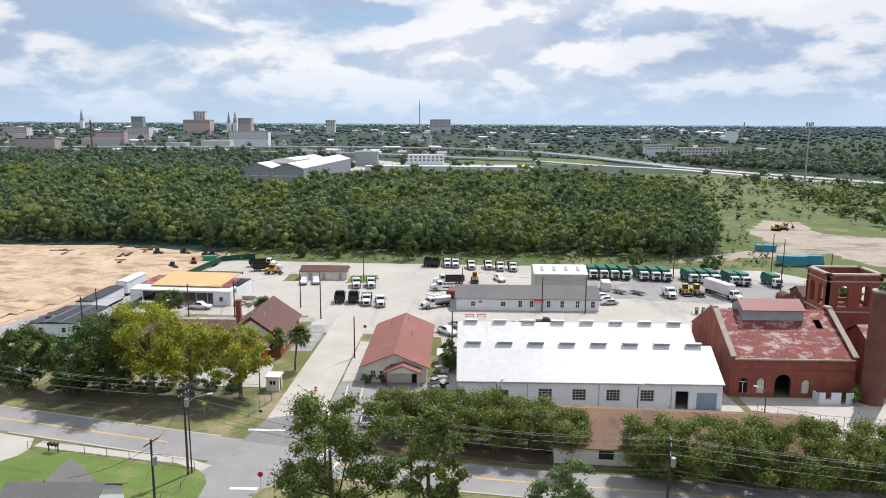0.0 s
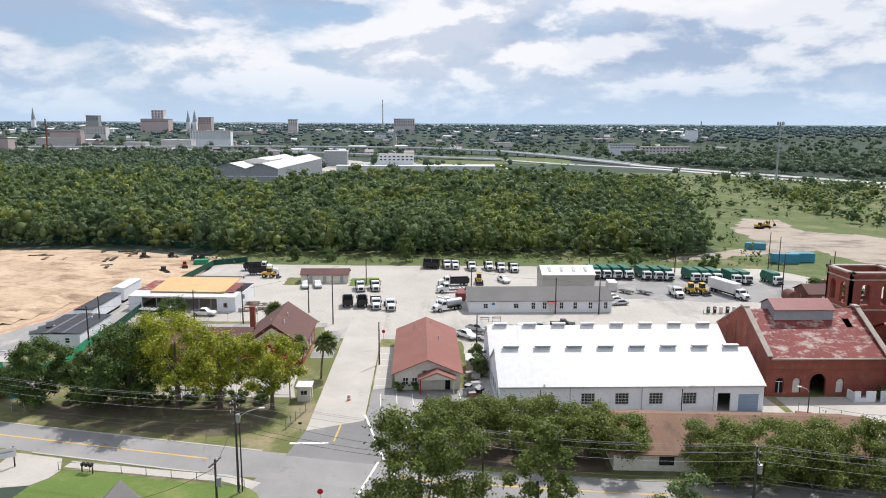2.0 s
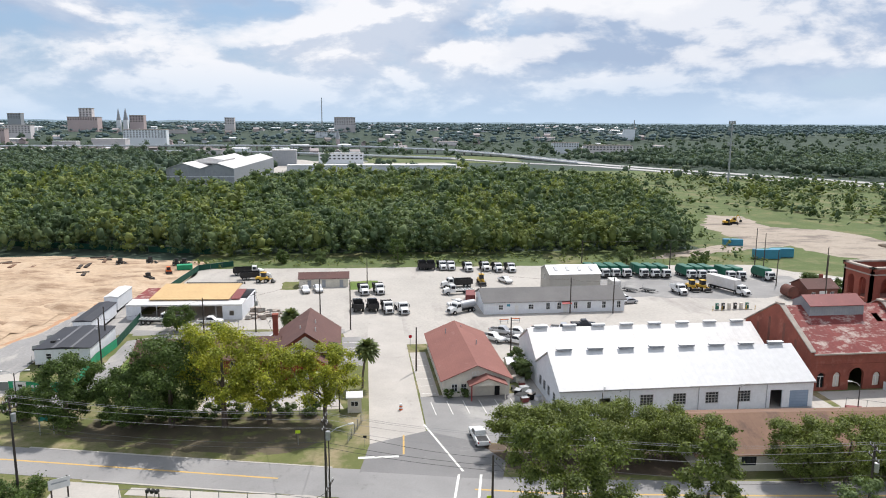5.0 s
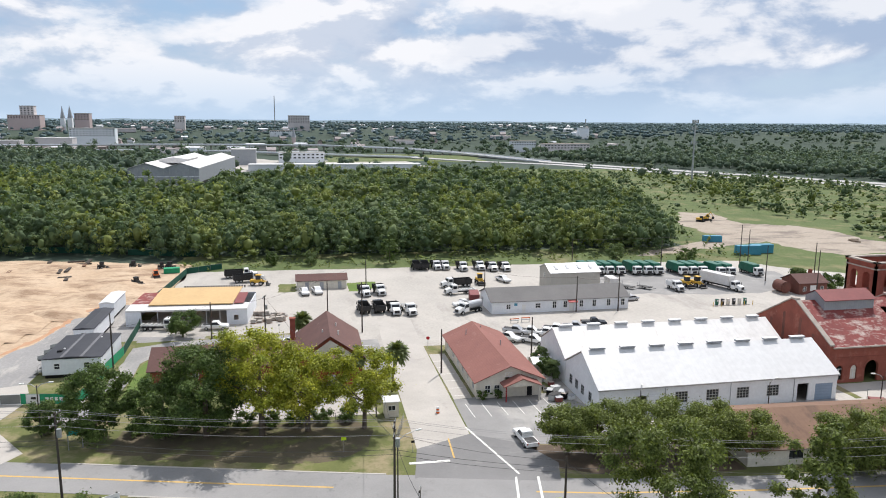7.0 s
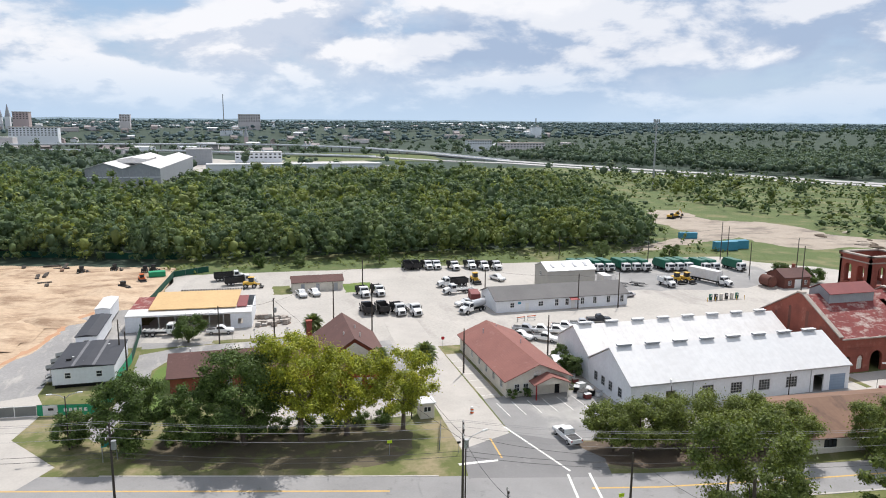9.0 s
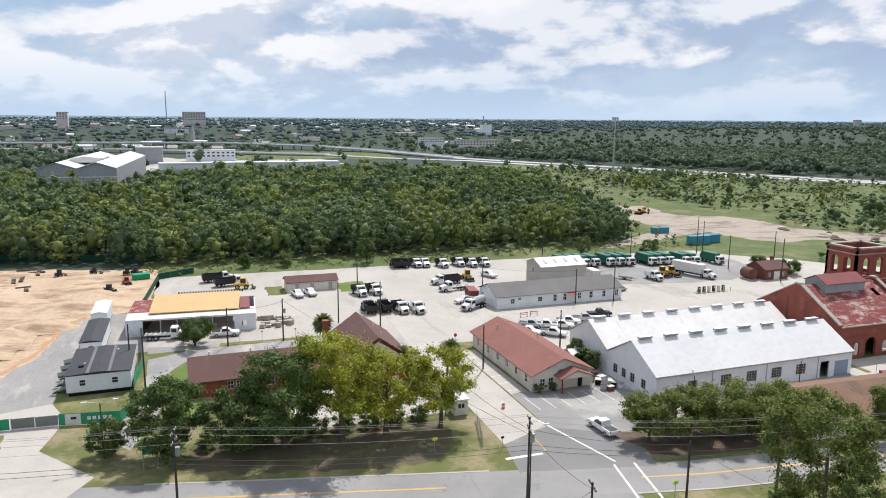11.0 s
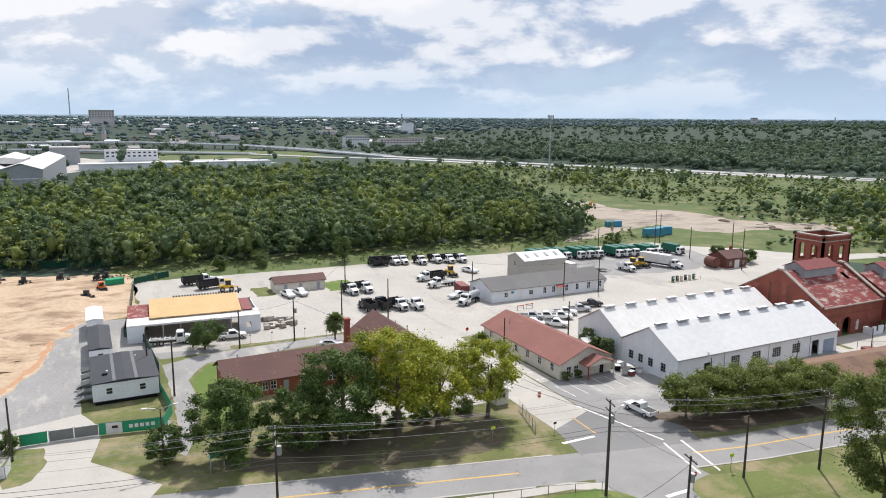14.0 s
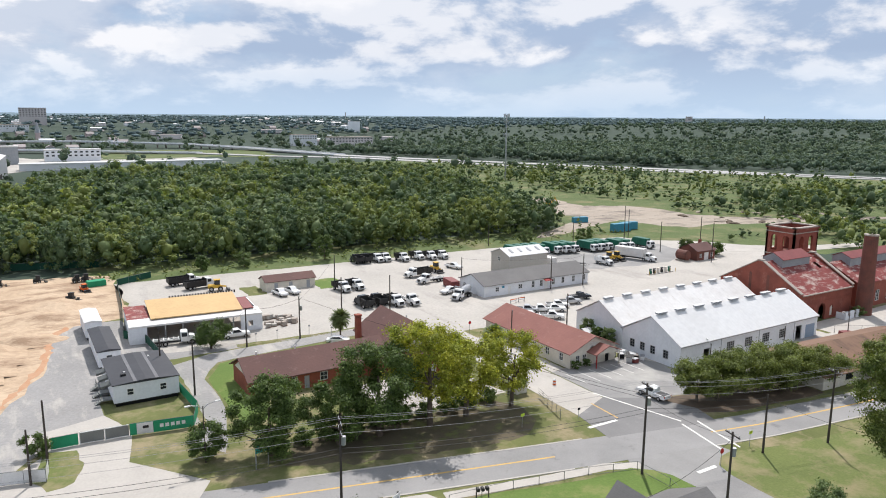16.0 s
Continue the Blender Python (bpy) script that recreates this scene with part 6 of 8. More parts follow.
# grey shed with twin roofs beyond the woods
gs = thing("industrial_shed", "large grey metal shed with pale twin-gabled roof", "warehouse", -156, 509, 0, -3.5)
W, D, E, R = 45.0, 158.0, 14.6, 18.2
bm = B()
box(bm, 0, W, 0, D, 0, E)
extrude_profile(bm, [(0, E), (W / 4, R), (W / 2, E)], "y", 0, 0.4)
extrude_profile(bm, [(W / 2, E), (W * 3 / 4, R), (W, E)], "y", 0, 0.4)
part("wall", bm, M["grey_metal"], gs)
for k in range(2):
    for a, c in ((k * W / 2, k * W / 2 + W / 4), (k * W / 2 + W / 2, k * W / 2 + W / 4)):
        lo, hi = min(a, c), max(a, c)
        za, zc = (E, R) if a < c else (R, E)
        bm = B()
        slab(bm, [(lo, -1, za + 0.3), (hi, -1, zc + 0.3), (hi, D, zc + 0.3), (lo, D, za + 0.3)], 0.25)
        part("roof_slope", bm, M["white_roof_old"], gs)
bm = B()
box(bm, W * 0.3, W * 0.7, D * 0.18, D * 0.42, R - 1.6, R + 1.0)
extrude_profile(bm, [(W * 0.28, R + 1.0), (W / 2, R + 2.4), (W * 0.72, R + 1.0)], "y", D * 0.18, D * 0.42)
part("clerestory", bm, M["white_roof_old"], gs)
for u in range(11):
    bm = B()
    box(bm, 2 + u * 4, 2.4 + u * 4, -0.3, 0.0, 0, E - 0.5)
    part("rib", bm, M["grey_metal"], gs)
bm = B()
box(bm, 0.0, W, -0.12, -0.01, E * 0.62, E * 0.66)
part("girt", bm, M["white_wall"], gs)
for v in (8, 40, 75):
    bm = B()
    box(bm, W + 0.01, W + 0.15, v, v + 22, 0, 5.5)
    part("bay_door", bm, M["dark"], gs)
patch("works_yard", [(-131.3, 638.7), (-95.0, 689.2), (-55.6, 747.7), (86.4, 753.9), (78.5, 863.6), (-79.6, 882.9), (-137.3, 998.4), (-131.1, 739.1)], 0.2, M["yard"], "pale paved works yard beyond the woods", "yard", jitter=3, step=25)
block("works_annex", "low grey metal building beside the shed", "building", -104, 793, 25, 3, 16, "grey_metal", 0.6, roof="white_roof_old")
block("works_office", "long white two-storey office building", "building", -44, 829, 50, -0, 11, "city_white_hazy", 0.25, 2, 10, roof="white_roof_old")
block("low_store", "long low white roofed store", "building", -12, 700, 162, 2, 5, "city_white_hazy", 0.1, roof="white_roof")
patch("meadow", [(-16.1, 839.4), (97.6, 853.4), (169.8, 815.3), (187.8, 977.2), (118.1, 1035.2), (-12.2, 1072.7)], 0.25, M["weeds"], "pale green meadow before the highway", "field", jitter=4, step=30)


# highway
def deck(name, label, pts, half, thick, mat):
    """A road deck along (x, y, z), carried by piers where it stands high."""
    t = thing(name, label, "highway", 0, 0, 0, kind="structure")
    bm = B()
    rows = []
    for i, p in enumerate(pts):
        a, c = Vector(pts[max(i - 1, 0)]), Vector(pts[min(i + 1, len(pts) - 1)])
        d = (c - a).normalized()
        n = Vector((-d.y, d.x, 0)).normalized()
        p = Vector(p)
        rows.append([bm.verts.new(p + n * s + Vector((0, 0, z))) for s, z in ((half, 0), (-half, 0), (-half, -thick), (half, -thick))])
    for a, c in zip(rows, rows[1:]):
        for i in range(4):
            j = (i + 1) % 4
            bm.faces.new((a[i], a[j], c[j], c[i]))
    bmesh.ops.recalc_face_normals(bm, faces=bm.faces[:])
    part("deck", bm, M[mat], t)
    for s in (half, -half):
        bm = B()
        prev = None
        for i, p in enumerate(pts):
            a, c = Vector(pts[max(i - 1, 0)]), Vector(pts[min(i + 1, len(pts) - 1)])
            d = (c - a).normalized()
            n = Vector((-d.y, d.x, 0)).normalized()
            p = Vector(p)
            ring = [bm.verts.new(p + n * (s + o) + Vector((0, 0, z))) for o, z in ((-0.3, 0.01), (0.3, 0.01), (0.3, 1.1), (-0.3, 1.1))]
            if prev and p.z > 1.0:
                for q in range(4):
                    bm.faces.new((prev[q], prev[(q + 1) % 4], ring[(q + 1) % 4], ring[q]))
            prev = ring
        bmesh.ops.recalc_face_normals(bm, faces=bm.faces[:])
        part("barrier", bm, M["city_white_hazy"], t)
    for a, c in zip(pts, pts[1:]):
        n = max(1, int(math.dist(a, c) / 32))
        for k in range(n):
            p = Vector(a).lerp(Vector(c), k / n)
            if p.z > 3.5 + land_height(p.x, p.y):
                bm = B()
                for s in (-0.6, 0.6):
                    box(bm, p.x + s * half - 0.9, p.x + s * half + 0.9, p.y - 0.9, p.y + 0.9, land_height(p.x, p.y) - 0.5, p.z - thick)
                part("pier", bm, M["coping"], t)
    return t


deck("highway", "elevated concrete highway running into the distance", H1, 9.5, 1.3, "deck_concrete")
deck("highway", "concrete carriageway beside the elevated highway", H2, 8.5, 0.9, "deck_concrete")

# cell tower
ct = thing("cell_tower", "slender grey cell tower with antenna rack", "tower", 224, 470, 0)
bm = B()
cyl(bm, (0, 0, 0), (0, 0, 48), 0.75, 0.4, 10)
part("mast", bm, M["galv"], ct)
for z in (47.5, 43.0, 33.0):
    bm = B()
    for k in range(3):
        a = k * math.tau / 3
        cyl(bm, (0, 0, z), (1.9 * math.cos(a), 1.9 * math.sin(a), z), 0.08, n=5)
    part("arm", bm, M["galv"], ct)
    for k in range(9 if z > 45 else 5):
        a = k * math.tau / 9
        bm = B()
        box(bm, 2.0 * math.cos(a) - 0.22, 2.0 * math.cos(a) + 0.22, 2.0 * math.sin(a) - 0.15, 2.0 * math.sin(a) + 0.15, z - 1.2, z + 1.2, 0.03)
        part("antenna", bm, M["grey_metal"], ct)

block("hotel_tower", "far tan brick residential tower block", "building", -47, 1689, 48, 34, 58, "city_wall", 0.4, 5, 9)
block("brick_tower_block", "far pink brick tower block", "building", -580, 1598, 26, 51, 72, "city_wall", 0.6, 5, 4)
block("brick_podium", "far dark brick podium building", "building", -583, 1586, 59, 34, 54, "city_brick_hazy", 0.5, 2, 12)
block("office_block", "far dark red office block", "building", -474, 1580, 28, 32, 58, "city_brick_hazy", 0.7, 4, 5)
block("apartment_block", "far pale pink apartment block", "building", -302, 1673, 21, 35, 55, "city_wall", 0.7, 4, 4)
block("apartment_block", "far white apartment terrace", "building", -382, 1295, 71, 15, 32, "city_white_hazy", 0.25, 4, 14)
block("apartment_block", "far cream apartment block", "building", -616, 1368, 42, 22, 38, "city_wall", 0.4, 4, 8)
block("civic_building", "far pinkish long civic building", "building", -795, 1272, 43, 26, 38, "city_wall", 0.4, 3, 10)
block("civic_building", "far bluish office building", "building", -699, 1550, 25, 42, 60, "grey_metal", 0.6, 3, 5)
block("mill_building", "far long red brick mill", "building", -573, 1167, 48, 24, 33, "city_brick_hazy", 0.3, 1, 14)
block("mill_building", "far low brick works with a dark roof", "building", -590, 987, 55, 15, 24, "city_brick_hazy", 0.3, roof="membrane_seam")
for spot in ((-463, 1161, 34, 11, 15), (-408, 1192, 48, 12, 18), (-586, 1161, 62, 17, 21)):
    block("big_store", "far low white roofed store", "building", *spot, "city_wall", 0.5, roof="white_roof_old")
block("school_building", "far long white school building", "building", -83, 1505, 44, 15, 27, "city_white_hazy", 0.25, 1, 10)
block("arena", "far white roofed hall", "building", 524, 1405, 22, 27, 36, "city_white_hazy", 0.5, roof="white_roof")
block("apartment_block", "far pale tower block on the horizon", "building", 1895, 1691, 22, 39, 54, "city_wall", 0.5, 3, 4)
block("apartment_block", "far grey housing block behind the highway", "building", 303, 1109, 41, 8, 17, "city_white_hazy", 0.3, 2, 10)
block("apartment_block", "far grey housing block behind the highway", "building", 332, 996, 69, 8, 16, "city_wall", 0.2, 2, 14)


def spire(x, y, w, z0, z1, mat, label):
    t = thing("church_spire", label, "church", x, y, 0)
    z0 = min(z0, land_height(x, y)) - 1
    bm = B()
    box(bm, -w / 2, w / 2, -w / 2, w / 2, z0, z0 + (z1 - z0) * 0.5)
    part("tower", bm, M[mat], t)
    bm = B()
    cyl(bm, (0, 0, z0 + (z1 - z0) * 0.5), (0, 0, z1), w * 0.6, 0.3, 8)
    part("spire", bm, M["grey_metal"], t)


spire(-518, 1609, 8, 36, 73, "city_white_hazy", "far grey church spire")
spire(-505, 1613, 9, 36, 74, "city_white_hazy", "far grey church spire")
spire(-888, 1680, 8, 41, 79, "city_white_hazy", "far white church spire")
spire(-56, 1299, 7, 21, 35, "city_brick_hazy", "far small church with a pale spire")
for label, (x, y, w, z0, z1) in (("far dark red mill chimney", (-551, 1066, 3, 18, 51)), ("far thin radio mast", (-107, 1897, 3, 48, 109)), ("far thin radio mast", (863, 2224, 6, 37, 60)), ("far thin mast on the horizon", (2035, 1508, 5, 43, 58))):
    t = thing("mast" if "mast" in label else "mill_chimney", label, "mast" if "mast" in label else "chimney", x, y, 0)
    bm = B()
    cyl(bm, (0, 0, z0 - 30), (0, 0, z1), max(0.5, w / 2), max(0.3, w / 3), 8)
    part("shaft", bm, M["galv" if "mast" in label else "brick"], t)

# scattered town houses
protos = []
for k, (wm, rm) in enumerate((("city_white_hazy", "city_roof"), ("city_wall", "city_white_hazy"), ("city_white_hazy", "white_roof"), ("city_brick_hazy", "city_roof"), ("city_wall", "city_roof"))):
    t = thing("town_house", "far pale town house among trees", "house", 0, 0, -60, group="far town houses")
    w, d, e, r = ((14, 10, 5, 8), (22, 12, 6, 7.5), (30, 14, 6.5, 8.5), (12, 10, 6, 9.5), (40, 16, 7, 8))[k]
    bm = B()
    box(bm, -w / 2, w / 2, -d / 2, d / 2, 0, e)
    part("wall", bm, M[wm], t)
    bm = B()
    extrude_profile(bm, [(-d / 2 - 0.5, e), (0, r), (d / 2 + 0.5, e)], "x", -w / 2 - 0.5, w / 2 + 0.5)
    part("roof", bm, M[rm], t)
    protos.append(t)
rnd = random.Random(21)
placed_protos = set()
n = 0
while n < 290:
    y = 1060 + 2200 * rnd.random() ** 1.9
    x = rnd.uniform(-0.85, 0.42) * y
    if y < 1150 and x > -20:
        continue
    m = pose(x, y, land_height(x, y), 0, 0, rnd.choice((0, 15, 90, -20)))
    k = rnd.randrange(5)
    if k not in placed_protos:
        protos[k].matrix_world = m
        placed_protos.add(k)
    else:
        copy_thing(protos[k], m)
    n += 1


# ---------------------------------------------------------------- poles and cables
def tube(name, pts, r, mat, label, category, n=4):
    bm = B()
    prev = None
    for i, p in enumerate(pts):
        d = (Vector(pts[min(i + 1, len(pts) - 1)]) - Vector(pts[max(i - 1, 0)])).normalized()
        side = d.cross(Vector((0, 0, 1))).normalized()
        up = side.cross(d)
        ring = [bm.verts.new(Vector(p) + side * r * math.cos(k * math.tau / n) + up * r * math.sin(k * math.tau / n)) for k in range(n)]
        if prev:
            for k in range(n):
                bm.faces.new((prev[k], ring[k], ring[(k + 1) % n], prev[(k + 1) % n]))
        prev = ring
    return tagged(linked(name, bm, M[mat]), label, category)


def cable(a, c, sag, mat="cable_light", r=0.02):
    a, c = Vector(a), Vector(c)
    pts = []
    for k in range(9):
        f = k / 8
        p = a.lerp(c, f)
        p.z -= sag * 4 * f * (1 - f)
        pts.append(p)
    return tube("power_cable", pts, r, mat, "thin overhead power cable between poles", "cable", 3)


def utility_pole(x, y, h, arms=1, transformer=False, turn=-14.0, label="weathered wooden utility pole"):
    t = thing("utility_pole", label, "utility pole", x, y, 0, turn, group="utility poles")
    bm = B()
    cyl(bm, (0, 0, -0.2), (0, 0, h), 0.17, 0.11, 8)
    part("shaft", bm, M["pole"], t)
    for k in range(arms):
        z = h - 0.4 - 1.1 * k
        bm = B()
        box(bm, -0.07, 0.07, -1.2, 1.2, z, z + 0.12)
        arm = part("crossarm", bm, M["pole"], t)
        for s in (-1.05, -0.45, 0.45, 1.05):
            bm = B()
            cyl(bm, (0, s, z + 0.12), (0, s, z + 0.36), 0.05, 0.04, 6)
            part("insulator", bm, M["frame_white"], arm)
    if transformer:
        bm = B()
        cyl(bm, (0.35, 0, h - 3.0), (0.35, 0, h - 2.0), 0.28, n=12)
        part("transformer", bm, M["galv"], t, "grey pole-mounted transformer")
    return t


POLES = [(-73.5, 95.9, 12.6, 2), (-35.4, 86.7, 12.5, 2), (-5.5, 79.6, 11.0, 1), (23.0, 72.8, 12.2, 2)]
for x, y, h, arms in POLES:
    utility_pole(x, y, h, arms, transformer=arms > 1)
for (x0, y0, h0, _), (x1, y1, h1, _) in zip([(-116, 106, 12.4, 1)] + POLES, POLES + [(62, 65, 12, 1)]):
    for s, z in ((-1.0, 0.0), (0.5, 0.0), (1.0, 0.0), (-0.9, -1.1)):
        cable((x0, y0 + s, h0 - 0.1 + z), (x1, y1 + s, h1 - 0.1 + z), 0.7)
    for z in (3.4, 4.0):
        cable((x0, y0, h0 - z), (x1, y1, h1 - z), 0.8, "cable", 0.028)
for x, y, h in ((-16.4, 82.4, 8.6), (-79.1, 143.4, 9.7), (-64.5, 163.9, 8.1), (-20.5, 135.0, 8.5), (-39.8, 173.7, 9.7), (-32.7, 163.4, 11.4), (-1.3, 140.6, 8.3), (20.6, 172.2, 9.0), (31.1, 171.1, 9.0),
                (0.9, 186.2, 8.2), (-82.2, 155.6, 8.7), (-28.1, 205.5, 8.3), (64.9, 213.4, 10.0), (97.5, 221.0, 13.0), (102.1, 223.4, 11.0), (89.4, 195.9, 10.6), (89.9, 175.0, 12.9), (97.6, 186.0, 13.0), (44, 235, 7.5), (-103.3, 123.5, 7.4), (-101.2, 128.6, 9.0)):
    utility_pole(x, y, h, 0, label="slim weathered wooden pole in the yard")
utility_pole(-53.4, 163.9, 9.1, 1, True)
utility_pole(-34.5, 74.6, 10.5, 1, True, label="short pole with tangled drop cables in the garden")
for a, c in (((-35.4, 86.7, 11.0), (-34.0, 117.0, 7.4)), ((-35.4, 86.7, 10.4), (-53.4, 163.9, 8.8)), ((-53.4, 163.9, 8.6), (-64.5, 163.9, 7.8)), ((-64.5, 163.9, 7.6), (-79.1, 143.4, 9.2)), ((-79.1, 143.4, 9.2), (-82.2, 155.6, 8.3)),
             ((20.6, 172.2, 8.6), (31.1, 171.1, 8.6)), ((0.9, 186.2, 7.9), (20.6, 172.2, 8.6)), ((-35.4, 86.7, 10.6), (-34.5, 74.6, 9.8)), ((-34.5, 74.6, 9.6), (-45.6, 76.6, 4.6)), ((44, 235, 7.2), (97.5, 221, 10.5)), ((-53.4, 163.9, 8.2), (-28.1, 205.5, 7.8)),
             ((-35.4, 86.7, 11.0), (-16.4, 82.4, 8.2)), ((-16.4, 82.4, 8.0), (-9.0, 70.0, 5.5))):
    cable(a, c, 0.6, "cable", 0.025)


def street_light(x, y, h, reach, turn, double=False):
    t = thing("street_lamp", "grey street lamp with a curved arm", "street lamp", x, y, 0, turn, group="street lamps")
    bm = B()
    cyl(bm, (0, 0, 0), (0, 0, h), 0.1, 0.07, 8)
    part("shaft", bm, M["pole"], t)
    for s in ((1, -1) if double else (1,)):
        bm = B()
        pts = [(0, 0, h - 0.4), (s * reach * 0.4, 0, h + 0.15), (s * reach, 0, h + 0.35)]
        for a, c in zip(pts, pts[1:]):
            cyl(bm, a, c, 0.05, n=6)
        arm = part("arm", bm, M["galv"], t)
        bm = B()
        box(bm, min(s * reach, s * (reach + 0.7)), max(s * reach, s * (reach + 0.7)), -0.14, 0.14, h + 0.28, h + 0.44, 0.04)
        part("lamp_head", bm, M["frame_white"], arm)
    return t


street_light(-83.2, 118.6, 8.0, 1.6, 0, True)
street_light(-34.4, 117.2, 7.0, 1.4, 0)
street_light(6.2, 109.2, 4.6, 1.6, 60)
street_light(28.8, 109.2, 4.6, 1.4, 20)
street_light(48.1, 107.1, 5.1, 1.2, 160)
street_light(-35.0, 86.95, 10.4, 2.4, 20)


# ---------------------------------------------------------------- vehicles (nose towards -y)
def wheel(parent, x, y, r, w):
    bm = B()
    cyl(bm, (x - w / 2, y, r), (x + w / 2, y, r), r, n=14)
    tyre = part("wheel", bm, M["tyre"], parent)
    bm = B()
    s = 1 if x > 0 else -1
    cyl(bm, (x + s * (w / 2 - 0.04), y, r), (x + s * (w / 2 + 0.015), y, r), r * 0.58, n=10)
    part("rim", bm, M["rim"], tyre)


def shell(name, parent, profile, half, mat, taper=0.0, z_from=0.0, bevel=0.05, label=""):
    """A side profile (y, z) run across the vehicle; above z_from it draws in by taper."""
    bm = B()
    extrude_profile(bm, profile, "x", -half, half)
    for v in bm.verts:
        if v.co.z > z_from and taper:
            v.co.x *= 1 - taper
    if bevel:
        bmesh.ops.bevel(bm, geom=bm.edges[:], offset=bevel, segments=1, affect="EDGES")
    return part(name, bm, M[mat], parent, label)


def lights(parent, half, yf, yb, z):
    for s in (-1, 1):
        bm = B()
        box(bm, s * half * 0.78 - 0.16, s * half * 0.78 + 0.16, yf - 0.03, yf + 0.03, z - 0.09, z + 0.09, 0.01)
        part("headlight", bm, M["lamp_glass"], parent)
        bm = B()
        box(bm, s * half * 0.88 - 0.08, s * half * 0.88 + 0.08, yb - 0.03, yb + 0.03, z - 0.05, z + 0.22, 0.01)
        part("tail_light", bm, M["red_glass"], parent)


def pickup(mat, label):
    t = thing("pickup_truck", label, "pickup truck", 0, 0, -50, group="parked pickups")
    shell("body", t, [(-2.85, 0.5), (2.85, 0.5), (2.85, 1.12), (0.75, 1.15), (-1.15, 1.18), (-2.75, 1.05), (-2.88, 0.8)], 0.97, mat)
    shell("cab", t, [(-1.3, 1.16), (0.75, 1.14), (0.6, 1.86), (-0.55, 1.9)], 0.9, mat, 0.12, 1.5)
    shell("glazing", t, [(-1.2, 1.24), (0.7, 1.22), (0.58, 1.78), (-0.55, 1.8)], 0.915, "glass", 0.12, 1.5, 0.01, "dark tinted glass")
    bm = B()
    box(bm, -0.78, 0.78, 0.95, 2.7, 1.125, 1.16)
    part("bed", bm, M["black_bed"], t, "dark open load bed")
    bm = B()
    box(bm, -0.95, 0.95, -2.98, -2.86, 0.45, 0.72, 0.03)
    part("bumper", bm, M["galv"], t)
    lights(t, 0.95, -2.87, 2.87, 0.9)
    for x in (-0.86, 0.86):
        for y in (-1.85, 1.75):
            wheel(t, x, y, 0.4, 0.26)
    return t


def car(mat, label):
    t = thing("car", label, "car", 0, 0, -50, group="parked cars")
    shell("body", t, [(-2.3, 0.32), (2.3, 0.32), (2.32, 0.85), (1.4, 0.95), (-1.0, 0.95), (-2.25, 0.75)], 0.88, mat)
    shell("cabin", t, [(-1.1, 0.93), (1.75, 0.93), (1.0, 1.42), (-0.35, 1.44)], 0.8, mat, 0.14, 1.2)
    shell("glazing", t, [(-1.0, 0.98), (1.62, 0.98), (0.98, 1.36), (-0.35, 1.37)], 0.815, "glass", 0.14, 1.2, 0.01, "dark tinted glass")
    lights(t, 0.86, -2.28, 2.31, 0.62)
    for x in (-0.8, 0.8):
        for y in (-1.4, 1.4):
            wheel(t, x, y, 0.33, 0.22)
    return t


def truck_cab(t, yf, half=1.15, mat="white_car", top=2.7):
    """A conventional cab with a sloping bonnet."""
    shell("bonnet", t, [(yf, 0.6), (yf + 1.7, 0.6), (yf + 1.7, 1.85), (yf + 0.9, 1.8), (yf + 0.05, 1.45)], half * 0.82, mat, 0.08, 1.4)
    shell("cab", t, [(yf + 1.55, 0.65), (yf + 3.2, 0.65), (yf + 3.2, top), (yf + 1.95, top), (yf + 1.6, 1.85)], half, mat, 0.06, 2.2)
    bm = B()
    slab(bm, [(-half * 0.85, yf + 1.58, 1.9), (half * 0.85, yf + 1.58, 1.9), (half * 0.8, yf + 1.9, top - 0.15), (-half * 0.8, yf + 1.9, top - 0.15)], 0.03)
    part("windscreen", bm, M["glass"], t)
    for s in (-1, 1):
        bm = B()
        box(bm, min(s * half * 0.97, s * half * 1.02), max(s * half * 0.97, s * half * 1.02), yf + 1.95, yf + 3.0, 1.7, top - 0.25)
        part("side_window", bm, M["glass"], t)
        bm = B()
        box(bm, s * (half + 0.22) - 0.08, s * (half + 0.22) + 0.08, yf + 1.6, yf + 1.68, 1.6, 2.3)
        part("mirror", bm, M["black_bed"], t)
    bm = B()
    box(bm, -half * 0.5, half * 0.5, yf - 0.03, yf + 0.02, 0.75, 1.4, 0.01)
    part("grille", bm, M["black_bed"], t)
    bm = B()
    box(bm, -half, half, yf - 0.25, yf - 0.02, 0.45, 0.75, 0.03)
    part("bumper", bm, M["galv"], t)
    lights(t, half * 0.8, yf - 0.04, yf + 0.1, 1.0)


def chassis(t, y0, y1, axles, half=1.05, r=0.5):
    bm = B()
    box(bm, -0.45, 0.45, y0, y1, 0.55, 0.85)
    part("chassis", bm, M["black_bed"], t)
    for y in axles:
        for x in (-half, half):
            wheel(t, x, y, r, 0.36)


